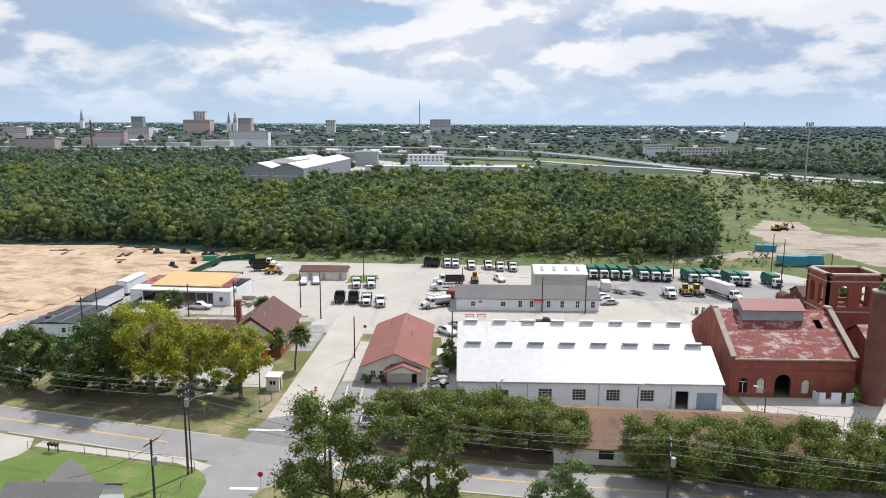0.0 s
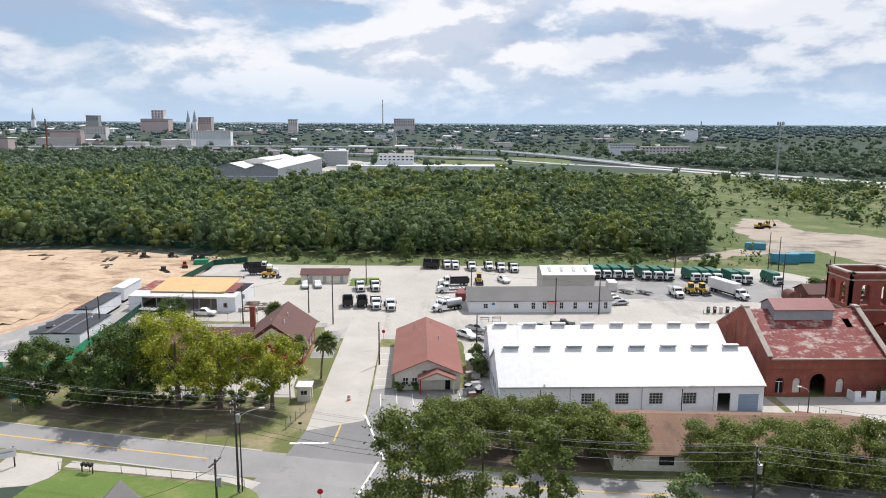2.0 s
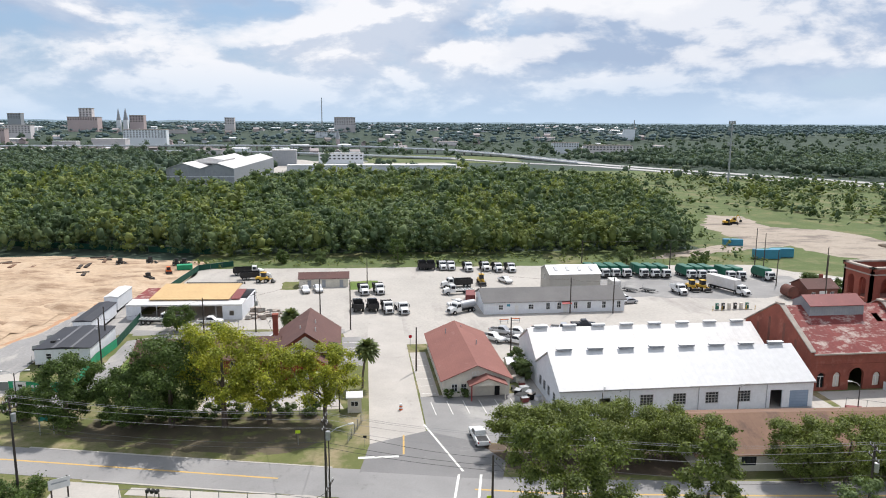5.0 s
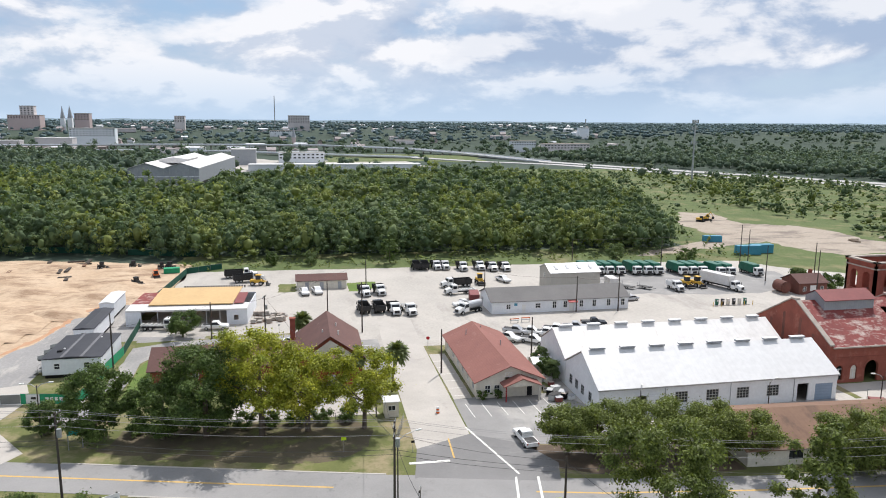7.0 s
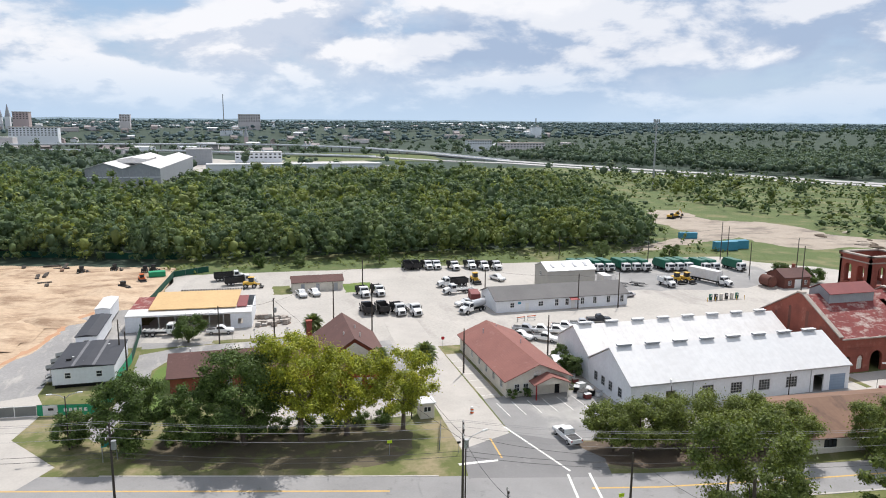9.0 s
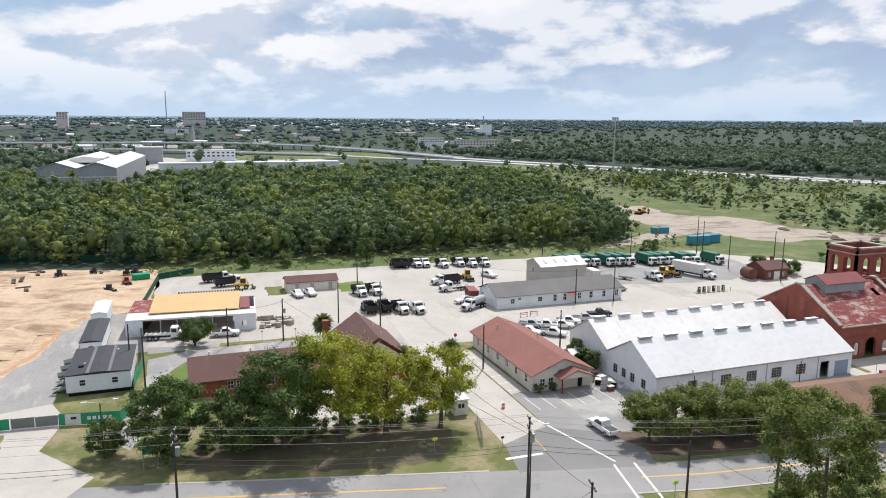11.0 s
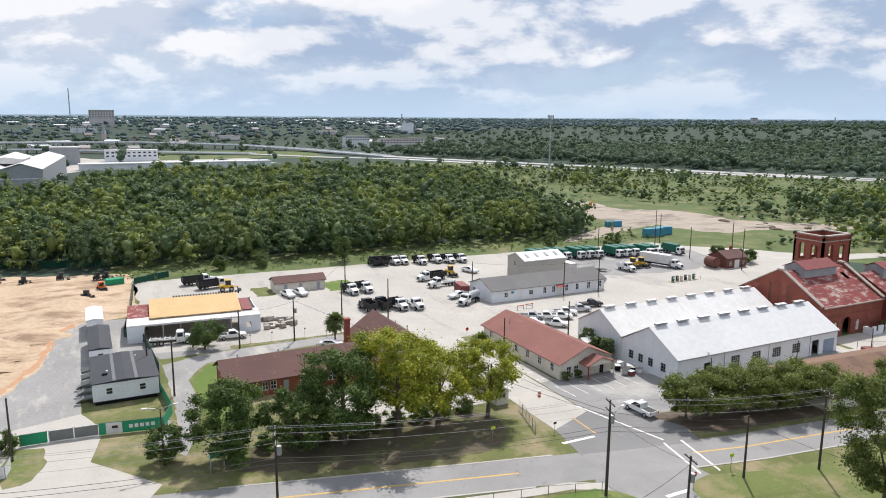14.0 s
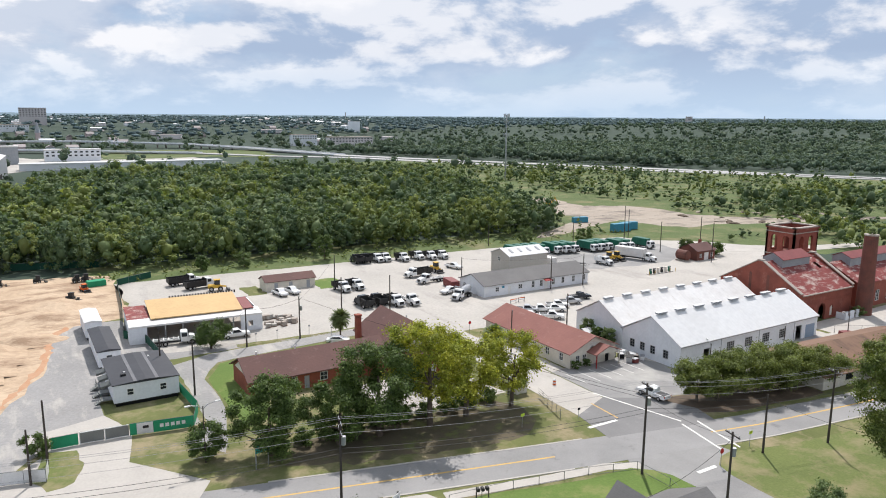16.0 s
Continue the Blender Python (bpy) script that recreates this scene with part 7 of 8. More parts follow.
def dump_truck(bed, label, cab="white_car", L=6.8):
    t = thing("dump_truck", label, "truck", 0, 0, -50, group="parked work trucks")
    yf = -L / 2
    chassis(t, yf + 0.6, L / 2, (yf + 1.0, L / 2 - 1.9, L / 2 - 0.8) if L > 6.5 else (yf + 1.0, L / 2 - 1.2))
    truck_cab(t, yf, mat=cab)
    y0, y1 = yf + 3.4, L / 2 + 0.2
    for name, b in (("bed_floor", (-1.2, 1.2, y0, y1, 0.95, 1.1)), ("bed_side", (-1.25, -1.15, y0, y1, 1.1, 2.35)), ("bed_side", (1.15, 1.25, y0, y1, 1.1, 2.35)),
                    ("headboard", (-1.15, 1.15, y0, y0 + 0.1, 1.1, 2.8)), ("tailgate", (-1.15, 1.15, y1 - 0.1, y1, 1.1, 2.2))):
        bm = B()
        box(bm, *b)
        part(name, bm, M[bed], t)
    for k in range(4):
        for s in (-1.3, 1.3):
            bm = B()
            y = y0 + (y1 - y0) * (k + 0.5) / 4
            box(bm, s - 0.05, s + 0.05, y - 0.06, y + 0.06, 1.1, 2.3)
            part("rib", bm, M[bed], t)
    return t


def flatbed(label, load=False):
    t = thing("flatbed_truck", label, "truck", 0, 0, -50, group="parked work trucks")
    chassis(t, -3.2, 4.4, (-2.8, 2.2, 3.4))
    truck_cab(t, -3.9)
    for s in (-1, 1):
        bm = B()
        box(bm, s * 0.5 - 0.1, s * 0.5 + 0.1, -0.5, 4.6, 0.95, 1.2)
        part("rail", bm, M["frame_white"], t)
    for k in range(6):
        bm = B()
        box(bm, -1.15, 1.15, -0.4 + k * 0.95, -0.25 + k * 0.95, 1.2, 1.3)
        part("cross_member", bm, M["frame_white"], t)
    return t


def garbage_truck(label):
    t = thing("garbage_truck", label, "garbage truck", 0, 0, -50, group="garbage trucks in a row")
    chassis(t, -3.9, 4.2, (-2.7, 2.0, 3.3), 1.08, 0.52)
    shell("cab", t, [(-4.4, 0.6), (-2.5, 0.6), (-2.5, 2.75), (-4.05, 2.75), (-4.4, 1.75)], 1.2, "white_car", 0.05, 2.2)
    bm = B()
    slab(bm, [(-1.05, -4.41, 1.75), (1.05, -4.41, 1.75), (1.0, -4.1, 2.6), (-1.0, -4.1, 2.6)], 0.04)
    part("windscreen", bm, M["glass"], t)
    for s in (-1, 1):
        bm = B()
        box(bm, min(s * 1.19, s * 1.23), max(s * 1.19, s * 1.23), -3.9, -2.9, 1.7, 2.5)
        part("side_window", bm, M["glass"], t)
    shell("hopper", t, [(-2.3, 1.0), (4.0, 1.0), (4.4, 1.3), (4.4, 2.2), (3.6, 3.45), (-2.3, 3.45)], 1.25, "green_truck", 0.04, 3.0, 0.08, "dark green refuse body")
    for k in range(5):
        bm = B()
        box(bm, -1.29, 1.29, -1.9 + k * 1.25, -1.78 + k * 1.25, 1.0, 3.3)
        part("rib", bm, M["green_truck"], t)
    bm = B()
    box(bm, -1.2, 1.2, -4.6, -4.42, 0.45, 0.8, 0.03)
    part("bumper", bm, M["black_bed"], t)
    bm = B()
    box(bm, -0.7, 0.7, -4.45, -4.41, 0.85, 1.5)
    part("grille", bm, M["black_bed"], t)
    lights(t, 1.1, -4.45, 4.42, 1.0)
    return t


def box_truck(label):
    t = thing("semi_trailer_truck", label, "truck", 0, 0, -50)
    chassis(t, -6.6, 6.4, (-6.0, -3.6, 4.2, 5.5), 1.08, 0.5)
    truck_cab(t, -7.2)
    bm = B()
    box(bm, -1.28, 1.28, -3.4, 6.8, 1.15, 3.9, 0.06)
    part("box_body", bm, M["white_roof_old"], t, "plain pale cargo box")
    return t


def tanker(label):
    t = thing("tank_truck", label, "truck", 0, 0, -50)
    chassis(t, -3.4, 3.8, (-2.8, 1.8, 3.0))
    truck_cab(t, -3.9)
    bm = B()
    cyl(bm, (0, -0.4, 1.9), (0, 3.9, 1.9), 0.95, n=16)
    part("tank", bm, M["silver"], t, "round silver tank")
    bm = B()
    cyl(bm, (0, -0.2, 2.85), (-0.6, -2.6, 3.6), 0.14, n=8)
    part("boom", bm, M["galv"], t)
    return t


def loader(label, mat="digger"):
    t = thing("wheel_loader", label, "loader", 0, 0, -50, group="yellow machines")
    bm = B()
    box(bm, -0.8, 0.8, -0.8, 2.4, 0.8, 1.7, 0.12)
    part("body", bm, M[mat], t)
    bm = B()
    box(bm, -0.65, 0.65, -0.6, 0.8, 1.71, 2.9, 0.1)
    cabin = part("cab", bm, M["glass"], t, "glazed cab")
    bm = B()
    box(bm, -0.75, 0.75, -0.75, 0.95, 2.91, 3.05, 0.04)
    part("roof", bm, M[mat], cabin)
    for s in (-0.6, 0.6):
        bm = B()
        cyl(bm, (s, -0.6, 1.3), (s, -2.2, 1.0), 0.12, n=6)
        part("lift_arm", bm, M[mat], t)
    bm = B()
    extrude_profile(bm, [(-2.2, 0.15), (-3.1, 0.15), (-3.2, 0.35), (-2.45, 0.4), (-2.35, 1.0), (-2.2, 1.1)], "x", -1.1, 1.1)
    part("bucket", bm, M["black_bed"], t)
    for x in (-0.85, 0.85):
        for y in (-0.7, 1.6):
            wheel(t, x, y, 0.62, 0.4)
    return t


def excavator(label, mat="digger"):
    t = thing("excavator", label, "excavator", 0, 0, -50, group="site machines")
    for s in (-0.95, 0.95):
        bm = B()
        extrude_profile(bm, [(-1.7, 0.0), (1.7, 0.0), (2.0, 0.35), (1.7, 0.75), (-1.7, 0.75), (-2.0, 0.35)], "x", s - 0.28, s + 0.28)
        part("track", bm, M["tyre"], t)
    bm = B()
    box(bm, -1.1, 1.1, -0.9, 2.0, 0.9, 1.9, 0.12)
    part("body", bm, M[mat], t)
    bm = B()
    box(bm, -1.05, -0.1, -1.2, 0.3, 1.0, 2.8, 0.08)
    part("cab", bm, M["glass"], t, "glazed cab")
    bm = B()
    cyl(bm, (0.4, -0.9, 1.5), (0.4, -3.0, 4.0), 0.22, 0.18, 6)
    cyl(bm, (0.4, -3.0, 4.0), (0.4, -4.8, 1.6), 0.17, 0.14, 6)
    part("boom", bm, M[mat], t)
    bm = B()
    extrude_profile(bm, [(-4.6, 1.6), (-5.2, 1.1), (-5.0, 0.5), (-4.3, 0.4), (-4.4, 1.2)], "x", -0.1, 0.9)
    part("bucket", bm, M["black_bed"], t)
    return t


def park(maker, spots, *args):
    first = maker(*args)
    for i, (x, y, turn) in enumerate(spots):
        m = pose(x, y, 0.045, 0, 0, turn)
        if i == 0:
            first.matrix_world = m
        else:
            copy_thing(first, m)


park(garbage_truck, [(x, y + 4.6, 4) for x, y in ((40.2, 210.3), (43.3, 209.9), (46.5, 209.8), (49.8, 209.2), (55.0, 208.6), (58.3, 208.0), (61.5, 207.4), (68.6, 205.5), (71.7, 205.2), (74.9, 205.0), (79.7, 203.0), (82.7, 202.4), (90.9, 200.7))],
     "green refuse truck with a white cab in a row")
park(dump_truck, [(-29.2, 198.0, 8), (-25.1, 198.4, 8), (-3.9, 229, 3), (-1.3, 228.6, 3), (3.9, 226.0, 3), (9.4, 226.2, 3), (13.0, 224.2, 3), (17.0, 223.6, 3), (-23.7, 178.4, 6)], "black_bed", "white dump truck with a black tipping bed", "white_car", 6.4)
park(dump_truck, [(-3.0, 203.4, -84), (-63.5, 226.0, 95), (-60.5, 219.5, 100)], "black_bed", "large white tipper with a long black bed", "white_car", 8.6)
park(dump_truck, [(-31.0, 180.8, 186), (-27.4, 180.8, 186), (-10.2, 230.2, 180), (-7.6, 229.8, 180)], "black_bed", "dump truck seen from behind its black bed", "dark_car", 6.2)
park(flatbed, [(-20.2, 178.0, 8), (-4.0, 195.0, -82), (-76.0, 173.0, 80)], "white flatbed hoist truck parked in the yard")
park(pickup, [(-45.0, 201.4, 10), (-41.6, 202.0, 12), (-14.0, 104.4, 184), (-2.6, 152.2, 40), (2.0, 149.6, 48), (-5.6, 181.6, -80), (6.5, 154.2, 60), (9.6, 156.6, 60), (12.0, 207.8, 20), (-64.6, 171.4, 85), (3.4, 155.6, 60)], "white_car", "white pickup truck parked on pale ground")
park(pickup, [(14.5, 157.6, 70), (0.4, 156.8, 55)], "silver", "silver pickup truck parked behind the house")
park(pickup, [(-72.0, 172.6, 78), (20.0, 160.0, 80)], "dark_car", "dark pickup truck in the yard")
park(car, [(38.4, 183.6, -80), (38.0, 187.0, -80), (-47.6, 157.6, 60)], "white_car", "white parked car beside the office")
park(car, [(38.8, 180.4, -80)], "silver", "silver parked car beside the office")
park(car, [(-41.6, 129.6, 80)], "dark_car", "dark blue car parked by the red porch")
park(box_truck, [(71.6, 190.6, 18)], "white box semi-trailer truck in the yard")
park(tanker, [(-5.8, 175.8, -60)], "white tank truck with a silver tank")
park(loader, [(62.0, 192.6, 0), (65.0, 192.2, 10), (4.6, 206.0, 0), (-57.5, 214.5, 80)], "yellow wheel loader parked in the yard")
park(dump_truck, [(56.9, 189.6, 2)], "white_car", "small white tipper standing in the yard", "white_car", 6.2)
def skid_steer(mat, label):
    t = thing("skid_steer", label, "loader", 0, 0, -50, group="site machines")
    part("body", box(B(), -0.65, 0.65, -0.6, 1.3, 0.35, 1.15, 0.08), M[mat], t)
    cabin = part("cab", box(B(), -0.55, 0.55, -0.5, 0.6, 1.16, 2.05, 0.06), M["glass"], t, "dark glazed cab")
    part("roof", box(B(), -0.6, 0.6, -0.6, 0.7, 2.06, 2.16, 0.03), M[mat], cabin)
    for x in (-0.75, 0.75):
        part("lift_arm", cyl(B(), (x, 1.1, 1.45), (x, -1.5, 0.6), 0.09, n=6), M[mat], t)
        for y in (-0.25, 0.85):
            wheel(t, x, y, 0.4, 0.28)
    bm = B()
    extrude_profile(bm, [(-1.4, 0.1), (-2.2, 0.1), (-2.25, 0.25), (-1.6, 0.3), (-1.5, 0.8), (-1.4, 0.85)], "x", -0.9, 0.9)
    part("bucket", bm, M["black_bed"], t)
    return t


park(skid_steer, [(-87.8, 229.9, 20)], "orange", "orange skid steer loader on the sand")
park(skid_steer, [(-91.4, 221.2, 60), (-88.4, 242.9, 95), (-86.1, 243.2, 80), (-97.6, 247.1, 90), (-106.6, 245.9, 85)], "black_bed", "dark skid steer loader on the sand")
park(excavator, [(141.0, 318.0, 40), (146, 322, 100)], "yellow excavator on bare earth")


# ---------------------------------------------------------------- yard things
def container(x, y, L, turn, mat, label, h=2.6):
    t = thing("shipping_container", label, "container", x, y, 0, turn, group="containers")
    bm = B()
    box(bm, -L / 2, L / 2, -1.22, 1.22, 0.1, h, 0.04)
    part("body", bm, M[mat], t)
    for s in (-L / 2 - 0.03, L / 2 + 0.03):
        bm = B()
        box(bm, s - 0.03, s + 0.03, -1.1, 1.1, 0.2, h - 0.1)
        part("door", bm, M[mat], t)
    for k in range(int(L / 0.6)):
        bm = B()
        box(bm, -L / 2 + 0.3 + 0.6 * k, -L / 2 + 0.55 + 0.6 * k, -1.27, 1.27, 0.2, h - 0.1)
        part("corrugation", bm, M[mat], t)
    return t


container(113.5, 263.6, 7.0, -12, "container", "weathered blue container on the grass", 2.5)
container(110.6, 236.0, 9.0, -4, "container", "long blue container trailer by the track", 3.4)
container(117.6, 238.4, 8.0, -4, "container", "long blue container trailer by the track", 3.2)
container(-1.6, 187.4, 6.0, 80, "red_metal", "rusty red open container beside the office", 2.2)
container(41.4, 198.0, 5.0, 85, "white_roof_old", "small white box container in the yard", 2.5)
container(-84.4, 236.0, 4.5, 10, "green_sheet", "green covered skip on the sand", 1.6)
container(47.0, 105.4, 5.5, 70, "red_metal", "low rusty red skip before the brick hall", 1.2)


def small_trailer(x, y, turn):
    t = thing("utility_trailer", "small bare utility trailer", "trailer", x, y, 0.04, turn, group="small trailers")
    bm = B()
    box(bm, -0.9, 0.9, -2.0, 2.0, 0.6, 0.75)
    cyl(bm, (0, -2.0, 0.6), (0, -3.2, 0.5), 0.06, n=6)
    part("deck", bm, M["black_bed"], t)
    bm = B()
    for s in (-0.85, 0.85):
        cyl(bm, (s, 1.9, 0.75), (s, 1.9, 1.9), 0.04, n=5)
    part("ramp", bm, M["galv"], t)
    for s in (-0.95, 0.95):
        wheel(t, s, 0.3, 0.33, 0.2)


small_trailer(44.2, 193.4, 40)
small_trailer(49.0, 192.4, 40)

# fuel island
fi = thing("fuel_island", "row of fuel pumps on a concrete island", "fuel pump", 62.5, 171.8, 0)
bm = B()
box(bm, -5.0, 5.0, -0.8, 0.8, 0.03, 0.18, 0.03)
part("island", bm, M["concrete"], fi)
for k, u in enumerate((-4, -2.4, -0.8, 0.8, 2.4, 4)):
    bm = B()
    box(bm, u - 0.35, u + 0.35, -0.3, 0.3, 0.18, 1.7, 0.04)
    p = part("pump", bm, M["green_truck" if k in (0, 5) else "black_bed" if k in (1, 3) else "cream"], fi)
    bm = B()
    box(bm, u - 0.25, u + 0.25, -0.33, -0.3, 1.1, 1.5)
    part("display", bm, M["sign_white"], p)
for u in (-5.6, -3.2, 3.2, 5.6):
    bm = B()
    cyl(bm, (u, -1.0, 0), (u, -1.0, 1.2), 0.08, n=6)
    part("bollard", bm, M["digger"], fi)

# stacks of stone and pallets beside the canopy
rnd = random.Random(4)
for k in range(34):
    x, y = -57.0 + rnd.uniform(0, 7.5), 174.5 + rnd.uniform(0, 7.5)
    t = thing("stone_pallet", "pallet stacked with grey paving stone", "pallet", x, y, 0.03, rnd.uniform(-25, 25), group="stone pallets")
    bm = B()
    box(bm, -0.6, 0.6, -0.5, 0.5, 0, 0.12)
    part("pallet", bm, M["tan_roof"], t)
    h = rnd.uniform(0.4, 1.1)
    for j in range(3):
        bm = B()
        o = rnd.uniform(-0.06, 0.06)
        box(bm, -0.55 + o, 0.55 + o, -0.45, 0.45, 0.121 + j * h / 3, 0.12 + (j + 1) * h / 3 - 0.03, 0.03)
        part("stone_layer", bm, M["coping" if k % 3 else "concrete"], t)

# sand mounds on the building site
for x, y, R, h, mat in ((-100, 207, 8, 1.4, "sand"), (-104, 190, 6, 1.6, "sand"), (-118, 214, 10, 1.6, "sand"), (-130, 232, 14, 1.8, "sand"), (-112, 176, 5, 1.2, "sand"), (-150, 225, 12, 1.5, "sand"), (-122, 250, 9, 1.2, "sand"), (70.5, 103.5, 5.0, 1.6, "gravel"), (78.5, 102.0, 3.5, 1.3, "concrete")):
    bm = B()
    c = bm.verts.new((0, 0, h))
    prev = None
    for i, f in enumerate((0.25, 0.5, 0.75, 1.0)):
        ring = []
        for a in range(28):
            an = a * math.tau / 28
            r = R * f * (1 + 0.25 * noise.noise((math.cos(an) * 1.4 + x, math.sin(an) * 1.4 + y, 0)))
            z = h * (0.5 + 0.5 * math.cos(math.pi * f)) * (1 + 0.35 * noise.noise((r * math.cos(an) * 0.5 + x, r * math.sin(an) * 0.5, 1)))
            ring.append(bm.verts.new((r * math.cos(an) * 1.5, r * math.sin(an), max(z, 0.0) if f < 1 else 0.0)))
        for a in range(28):
            b2 = (a + 1) % 28
            bm.faces.new((c, ring[a], ring[b2]) if prev is None else (prev[a], ring[a], ring[b2], prev[b2]))
        prev = ring
    for f in bm.faces:
        f.smooth = True
    ob = linked("soil_mound", bm, M[mat])
    ob.location = (x, y, 0.03)
    tagged(ob, "low mound of loose soil", "soil mound")


# stacked timber and pipes on the building site
rnd = random.Random(31)
for k in range(26):
    x, y = rnd.uniform(-150, -112), rnd.uniform(226, 258)
    L = rnd.uniform(3, 7)
    t = thing("timber_stack", "low stack of timber on the sand", "timber stack", x, y, 0.25, rnd.choice((8, 12, 95, 100)), group="timber stacks")
    for j in range(3):
        part("beam", box(B(), -L / 2, L / 2, -0.5 + 0.36 * j, -0.2 + 0.36 * j, 0, 0.35), M["pole" if k % 3 else "tan_roof"], t)

# dark soil lines and rubble by the field track
for k in range(30):
    x, y = rnd.uniform(150, 240), rnd.uniform(222, 262)
    if x > 150 + (262 - y) * 2.2 + 40:
        continue
    t = thing("rubble_heap", "small heap of dark rubble on bare earth", "rubble", x, y, 0.04, rnd.uniform(0, 180), group="rubble heaps")
    bm = B()
    s = rnd.uniform(0.7, 1.8)
    bmesh.ops.create_icosphere(bm, subdivisions=2, radius=1.0)
    for v in bm.verts:
        v.co.z = max(0.0, v.co.z)
        v.co = Vector((v.co.x * s * 2.2, v.co.y * s, v.co.z * s * 0.5)) * (1 + 0.3 * noise.noise(v.co * 2 + Vector((k, 0, 0))))
    part("heap", bm, M["mulch" if k % 2 else "road_soil"], t)

# ---------------------------------------------------------------- fences
def fence(pts, h, mat, label, post=3.0, panel=None, rails=(1.0,)):
    t = thing("fence", label, "fence", 0, 0, 0)
    for a, c in zip(pts, pts[1:]):
        a, c = Vector((*a, 0)), Vector((*c, 0))
        n = max(1, int((c - a).length / post))
        for k in range(n):
            p = a.lerp(c, k / n)
            bm = B()
            cyl(bm, p, p + Vector((0, 0, h)), 0.045, n=5)
            part("post", bm, M["fence_grey"], t)
            q = a.lerp(c, (k + 1) / n)
            for f in rails:
                bm = B()
                cyl(bm, p + Vector((0, 0, h * f)), q + Vector((0, 0, h * f)), 0.03, n=4, caps=False)
                part("rail", bm, M["fence_grey"], t)
            if panel:
                d = (q - p).normalized()
                nn = Vector((-d.y, d.x, 0)) * 0.02
                bm = B()
                lo, hi = Vector((0, 0, 0.12)), Vector((0, 0, h - 0.03))
                v = [bm.verts.new(w) for w in (p + lo + nn, q + lo + nn, q + hi + nn, p + hi + nn, p + lo - nn, q + lo - nn, q + hi - nn, p + hi - nn)]
                for ix in ((0, 1, 2, 3), (7, 6, 5, 4), (0, 4, 5, 1), (1, 5, 6, 2), (2, 6, 7, 3), (3, 7, 4, 0)):
                    bm.faces.new([v[i] for i in ix])
                part("panel", bm, M[panel], t)
    return t


fence([(-100.6, 133.0), (-97.2, 132.9)], 1.8, "fence_grey", "green mesh covered site fence by the entrance", panel="green_sheet")
fence([(-90.6, 132.3), (-82.0, 130.8), (-80.3, 136.0), (-81.0, 146.0), (-80.2, 156.0)], 1.9, "fence_grey", "green mesh covered site fence", panel="green_sheet")
fence([(-80.2, 156.0), (-81.2, 176), (-84.8, 182), (-82, 205), (-79.6, 233), (-70, 239)], 1.9, "fence_grey", "dull green site fence along the yard", panel="dark_green")
fence([(-260, 322), (-197, 299), (-150, 283), (-112, 271.5)], 2.2, "fence_grey", "long dark green fence before the woods", panel="dark_green", post=6)
fence([(-104, 268.5), (-81, 262)], 2.2, "fence_grey", "dark green fence before the woods", panel="dark_green", post=6)
for x, y, L in ((-97.0, 132.9, 3.1), (-93.8, 132.6, 3.1)):
    t = thing("site_gate", "grey mesh site gate in a white frame", "gate", x, y, 0, -4)
    for name, b, mat in (("gate_frame", (0, L, -0.04, 0.04, 1.72, 1.82), "frame_white"), ("gate_frame", (0, L, -0.04, 0.04, 0.1, 0.2), "frame_white"), ("gate_post", (-0.06, 0.06, -0.06, 0.06, 0, 2.0), "frame_white"), ("mesh_panel", (0.06, L, -0.015, 0.015, 0.2, 1.72), "fence_grey")):
        bm = B()
        box(bm, *b)
        part(name, bm, M[mat], t)
t = thing("banner", "green site banner with pale lettering", "banner", -89.8, 132.05, 0, -9)
bm = B()
box(bm, 2.4, 7.6, -0.05, -0.03, 0.25, 1.75)
part("sheet", bm, M["green_sheet"], t)
bm = B()
box(bm, 0.1, 2.3, -0.05, -0.03, 0.2, 1.85)
part("notice_board", bm, M["sign_white"], t, "white notice board")
bm = B()
box(bm, 0.9, 1.7, -0.06, -0.051, 1.0, 1.4)
part("text_bar", bm, M["black_bed"], t)
for k in range(5):
    bm = B()
    box(bm, 3.2 + 0.75 * k, 3.7 + 0.75 * k, -0.06, -0.051, 0.8, 1.35)
    part("letter_bar", bm, M["sign_white"], t)
fence([(-60.8, 93.3), (-52.1, 92.2), (-41.6, 90.0), (-35.0, 87.9)], 1.2, "fence_grey", "low wire fence around the lawn", rails=(1.0, 0.1))
fence([(-35.0, 87.9), (-34.8, 82.6), (-39.6, 70)], 1.2, "fence_grey", "low wire fence along the side street", rails=(1.0, 0.1))
fence([(-33.0, 105.6), (-31.6, 110.3), (-30.5, 114.1)], 1.6, "fence_grey", "grey rail gate folded beside the access road", rails=(1.0, 0.75, 0.5, 0.25), post=1.5)
fence([(-57, 118.4), (-34.2, 116.6)], 1.2, "fence_grey", "low wire fence behind the sycamores", rails=(1.0, 0.5))
fence([(48.2, 110), (56, 105.5), (66, 103.8)], 1.7, "fence_grey", "wire fence before the brick hall", rails=(1.0,))


# ---------------------------------------------------------------- signs and small things
tree("bush", "ragged green bush beside the site gate", -102.2, 131.8, 2.0, 0.0, 3.4, "leaf_dark", 2600, 0.18, 95, 0.07, 7, category="bush")
fence([(-107.5, 125.2), (-104.0, 124.4), (-101.6, 123.4), (-101.2, 126.2)], 1.8, "fence_grey", "pale panelled fence at the site corner", panel="sign_white", post=1.8, rails=(1.0, 0.1))


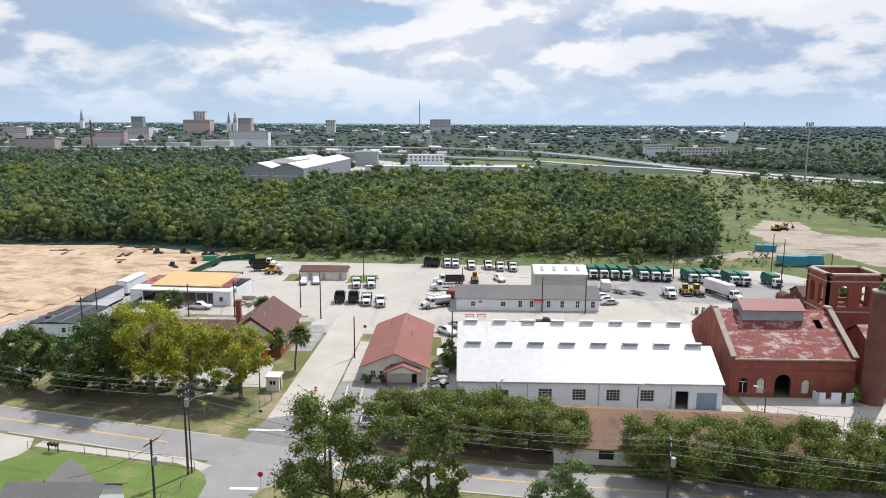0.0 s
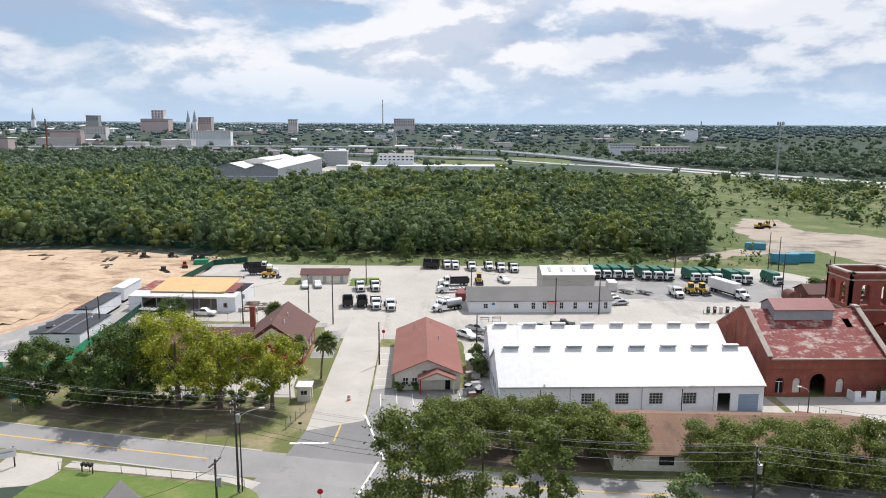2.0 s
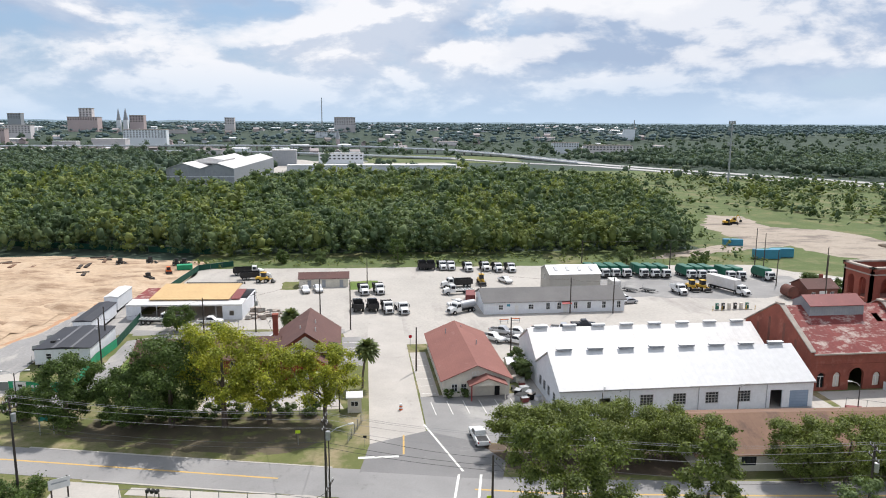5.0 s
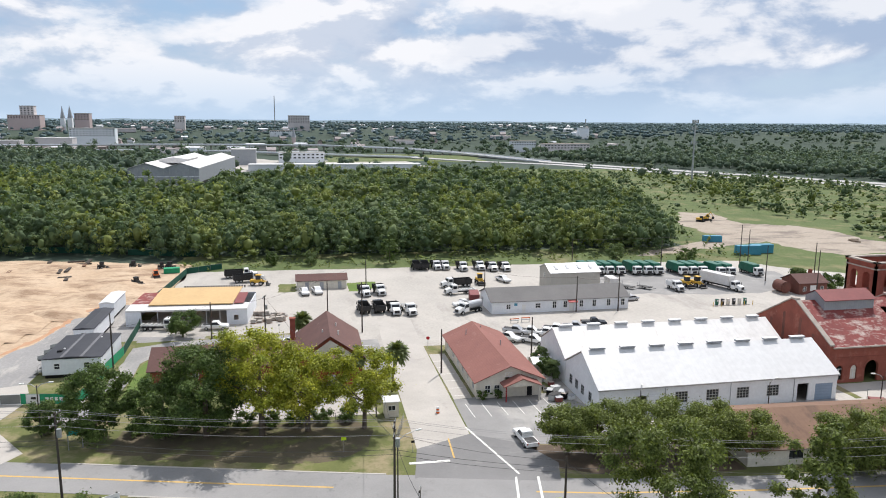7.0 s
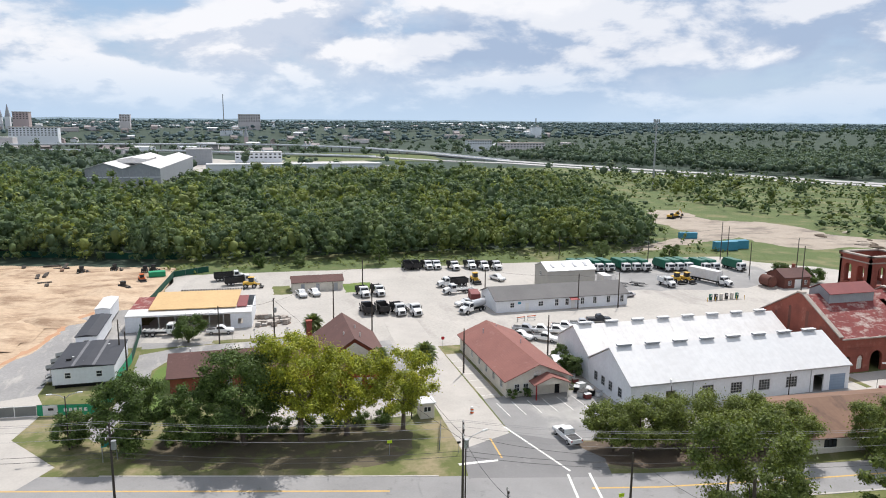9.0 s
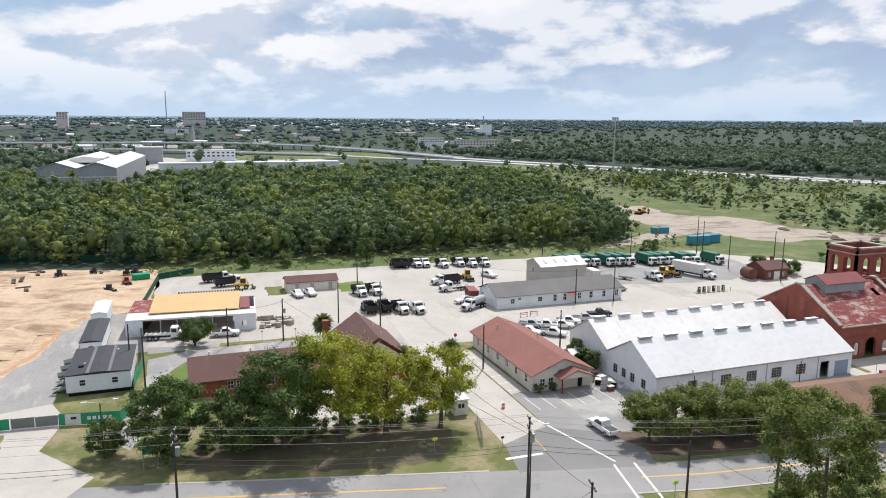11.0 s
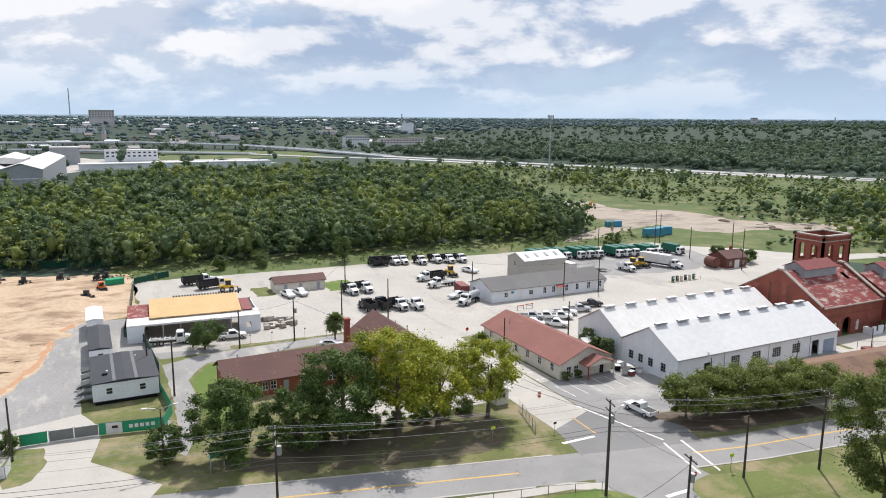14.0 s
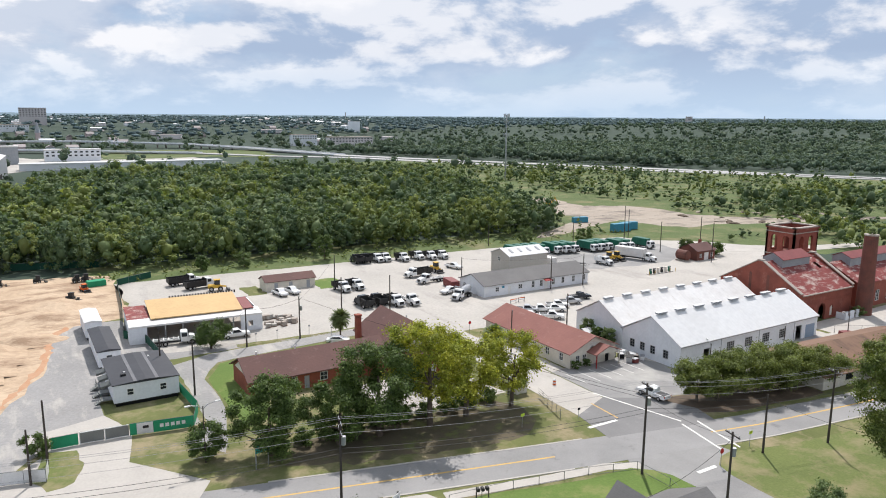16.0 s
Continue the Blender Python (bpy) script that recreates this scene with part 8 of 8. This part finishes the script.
def sign(x, y, h, shape, mat, label, turn=0.0, w=0.75):
    t = thing("road_sign", label, "sign", x, y, 0, turn)
    bm = B()
    cyl(bm, (0, 0, 0), (0, 0, h), 0.04, n=6)
    part("post", bm, M["galv"], t)
    bm = B()
    if shape == "round":
        cyl(bm, (0, -0.08, h), (0, -0.05, h), w / 2, n=8)
    elif shape == "diamond":
        placed(box(bm, -w / 2, w / 2, -0.08, -0.05, -w / 2, w / 2), pose(0, 0, h, 0, 45, 0))
    else:
        box(bm, -w / 2, w / 2, -0.08, -0.05, h - w / 3, h + w / 3)
    part("plate", bm, M[mat], t)
    return t


sign(-24.7, 82.9, 2.2, "round", "sign_red", "red octagonal stop sign at the side street")
sign(-20.4, 150.0, 2.2, "round", "sign_red", "red octagonal stop sign in the yard")
sign(-40.1, 106.0, 2.0, "square", "fluoro", "fluorescent yellow-green crossing sign", w=0.7)
sign(-16.3, 84.6, 2.2, "square", "fluoro", "fluorescent yellow-green crossing sign", w=0.7)
sign(-30.6, 104.2, 1.6, "square", "dark", "small dark sign by the junction", w=0.5)
for x, y in ((-62, 166), (-57.5, 166.2), (-47, 162.5), (-50.6, 166)):
    sign(x, y, 1.9, "square", "grey_metal", "small grey parking sign", w=0.4)
t = thing("street_sign", "teal street sign on two grey posts", "sign", -77.1, 113.6, 0, 12)
for u in (-0.9, 0.9):
    bm = B()
    cyl(bm, (u, 0, 0), (u, 0, 3.4), 0.08, n=6)
    part("post", bm, M["galv"], t)
bm = B()
box(bm, -1.0, 1.0, -0.12, -0.09, 2.2, 3.3)
part("plate", bm, M["teal"], t)
t = thing("yard_sign", "white notice sign on dark posts by the hedge", "sign", -67.9, 94.0, 0, 30)
for u in (-0.9, 0.9):
    bm = B()
    box(bm, u - 0.09, u + 0.09, -0.09, 0.09, 0, 2.9)
    part("post", bm, M["pole"], t)
bm = B()
box(bm, -1.2, 1.2, -0.16, -0.1, 1.5, 2.8)
part("board", bm, M["sign_white"], t)
bm = B()
box(bm, -0.9, 0.9, -0.17, -0.161, 2.2, 2.4)
part("text_bar", bm, M["grey_metal"], t)
t = thing("mailbox_stand", "dark mailboxes on a wooden stand", "mailbox", -56.6, 92.4, 0, -14)
for u in (-0.8, 0.8):
    bm = B()
    box(bm, u - 0.06, u + 0.06, -0.06, 0.06, 0, 1.0)
    part("post", bm, M["pole"], t)
for u in (-0.6, 0.0, 0.6):
    bm = B()
    box(bm, u - 0.2, u + 0.2, -0.3, 0.3, 1.0, 1.45, 0.06)
    part("mailbox", bm, M["black_bed"], t)
tree("hedge", "clipped dark green hedge at the drive", -73.0, 94.6, 3.6, 0.0, 1.9, "leaf_dark", 2600, 0.2, 71, 0.1, 8, category="hedge")
tree("hedge", "clipped dark green hedge at the drive", -79.5, 96.6, 3.8, 0.0, 1.9, "leaf_dark", 2600, 0.2, 72, 0.1, 8, category="hedge")
for k in range(9):
    tree("hedge_bush", "loose dark green hedge bush along the fence", -70.0 + 3.9 * k, 117.6 - 0.1 * k, 1.9, 0.0, 2.0, "leaf_dark", 1500, 0.18, 100 + k, 0.06, 6, "hedge along the fence", category="bush")
for k, (x, y) in enumerate(((-16.2, 121.0), (-13.6, 121.1), (-37.6, 133.2))):
    tree("bush", "round dark green bush by the wall", x, y, 1.1, 0.0, 1.7, "leaf_dark", 700, 0.16, 80 + k, 0.06, 5, category="bush")

# guard kiosk
t = thing("guard_kiosk", "small cream guard kiosk with a white roof", "kiosk", -33.1, 116.6, 0)
part("wall", wall_mesh(2.2, 2.5, [(0.5, 1.7, 1.1, 2.0)], 0.1), M["cream"], t)
window_part(t, pose(0, 0, 0), 0.5, 1.7, 1.1, 2.0, 1, 0)
part("wall", placed(wall_mesh(2.4, 2.5, [(0.7, 1.6, 0, 2.1)], 0.1, 0.1), pose(2.2, 0, 0, 0, 0, 90)), M["cream"], t)
part("wall", placed(wall_mesh(2.2, 2.5, [], 0.1), pose(2.2, 2.4, 0, 0, 0, 180)), M["cream"], t)
part("wall", placed(wall_mesh(2.4, 2.5, [], 0.1, 0.1), pose(0, 2.4, 0, 0, 0, -90)), M["cream"], t)
bm = B()
box(bm, -0.25, 2.45, -0.25, 2.65, 2.51, 2.68, 0.03)
part("roof", bm, M["white_roof"], t)

# small white garden shed and clutter between house and warehouse
gable_house("garden_shed", "small pale garden shed with a white roof", "shed", -3.9, 131.2, 3.6, 3.2, 2.1, 2.8, "x", "cream", "white_roof", dict(front=[(0.5, 1.0, 1.0, 1.6, "win"), (2.5, 3.0, 1.0, 1.6, "win")]), over=0.25, th=0.12)
rnd = random.Random(9)
for k in range(16):
    x, y = rnd.uniform(-4.6, -1.0), rnd.uniform(118, 130)
    t = thing("stored_crate", "weathered crate of stored gear", "crate", x, y, 0.05, rnd.uniform(0, 90), group="stored gear")
    s = rnd.uniform(0.35, 0.8)
    bm = B()
    box(bm, -s, s, -s * 0.7, s * 0.7, 0, s * 1.3, 0.04)
    part("body", bm, M[("frame_white", "dark", "red_metal", "galv", "white_car")[k % 5]], t)
    bm = B()
    box(bm, -s - 0.03, s + 0.03, -s * 0.7 - 0.03, s * 0.7 + 0.03, s * 1.3 + 0.002, s * 1.3 + 0.06)
    part("lid", bm, M[("galv", "black_bed", "coping")[k % 3]], t)
# orange drum and barriers on the access road
for x, y in ((-24.6, 117.0),):
    t = thing("traffic_drum", "orange and white traffic drum", "traffic drum", x, y, 0.05, group="traffic drums")
    for z, mat in ((0, "orange"), (0.25, "sign_white"), (0.5, "orange"), (0.75, "sign_white")):
        bm = B()
        cyl(bm, (0, 0, z), (0, 0, z + 0.249), 0.3 - z * 0.08, 0.28 - z * 0.08, 12)
        part("band", bm, M[mat], t)
for x, y, turn in ((2.6, 165.0, 5), (5.4, 165.4, 0)):
    t = thing("barricade", "orange and white road barricade", "barricade", x, y, 0.03, turn)
    for z in (0.5, 0.9):
        bm = B()
        box(bm, -1.1, 1.1, -0.03, 0.03, z, z + 0.2)
        part("board", bm, M["orange" if z > 0.6 else "sign_white"], t)
    for u in (-0.9, 0.9):
        bm = B()
        box(bm, u - 0.04, u + 0.04, -0.3, 0.3, 0, 0.08)
        box(bm, u - 0.04, u + 0.04, -0.04, 0.04, 0.08, 1.15)
        part("leg", bm, M["fence_grey"], t)

# house roof at the near corner
gable_house("cottage", "small cottage with grey shingle roof and white trim", "house", -50.4, 69.0, 10.4, 9.4, 3.0, 5.5, "x", "white_wall", "grey_shingle", dict(front=[(2, 3.2, 1, 2.3, "win")]), over=0.4, turn=0)
gable_house("cottage_wing", "grey shingled wing of the cottage with white gable", "house", -49.3, 74.6, 4.8, 5.0, 3.0, 5.4, "y", "white_wall", "grey_shingle", dict(back=[(1.6, 2.8, 1, 2.3, "win")]), over=0.35, turn=0)
t = thing("patio_bench", "white slatted garden bench on the lawn", "bench", -42.5, 80.5, 0.03, -10)
for k in range(5):
    bm = B()
    box(bm, -0.9, 0.9, -0.4 + 0.18 * k, -0.26 + 0.18 * k, 0.42, 0.46)
    part("slat", bm, M["frame_white"], t)
for u in (-0.8, 0.8):
    bm = B()
    box(bm, u - 0.04, u + 0.04, -0.38, 0.42, 0.0, 0.42)
    part("leg", bm, M["frame_white"], t)
# weeds growing out of the stack
tree("weed_tuft", "green weeds sprouting from the chimney top", 69.3, 115.4, 1.0, 19.2, 20.6, "leaf", 500, 0.2, 91, 0.04, 4, category="weeds")
tree("vine_bush", "green creeper growing over the ruined wall", 65.6, 114.6, 1.7, 0.0, 2.6, "leaf_dark", 1500, 0.17, 93, 0.05, 6, category="bush")
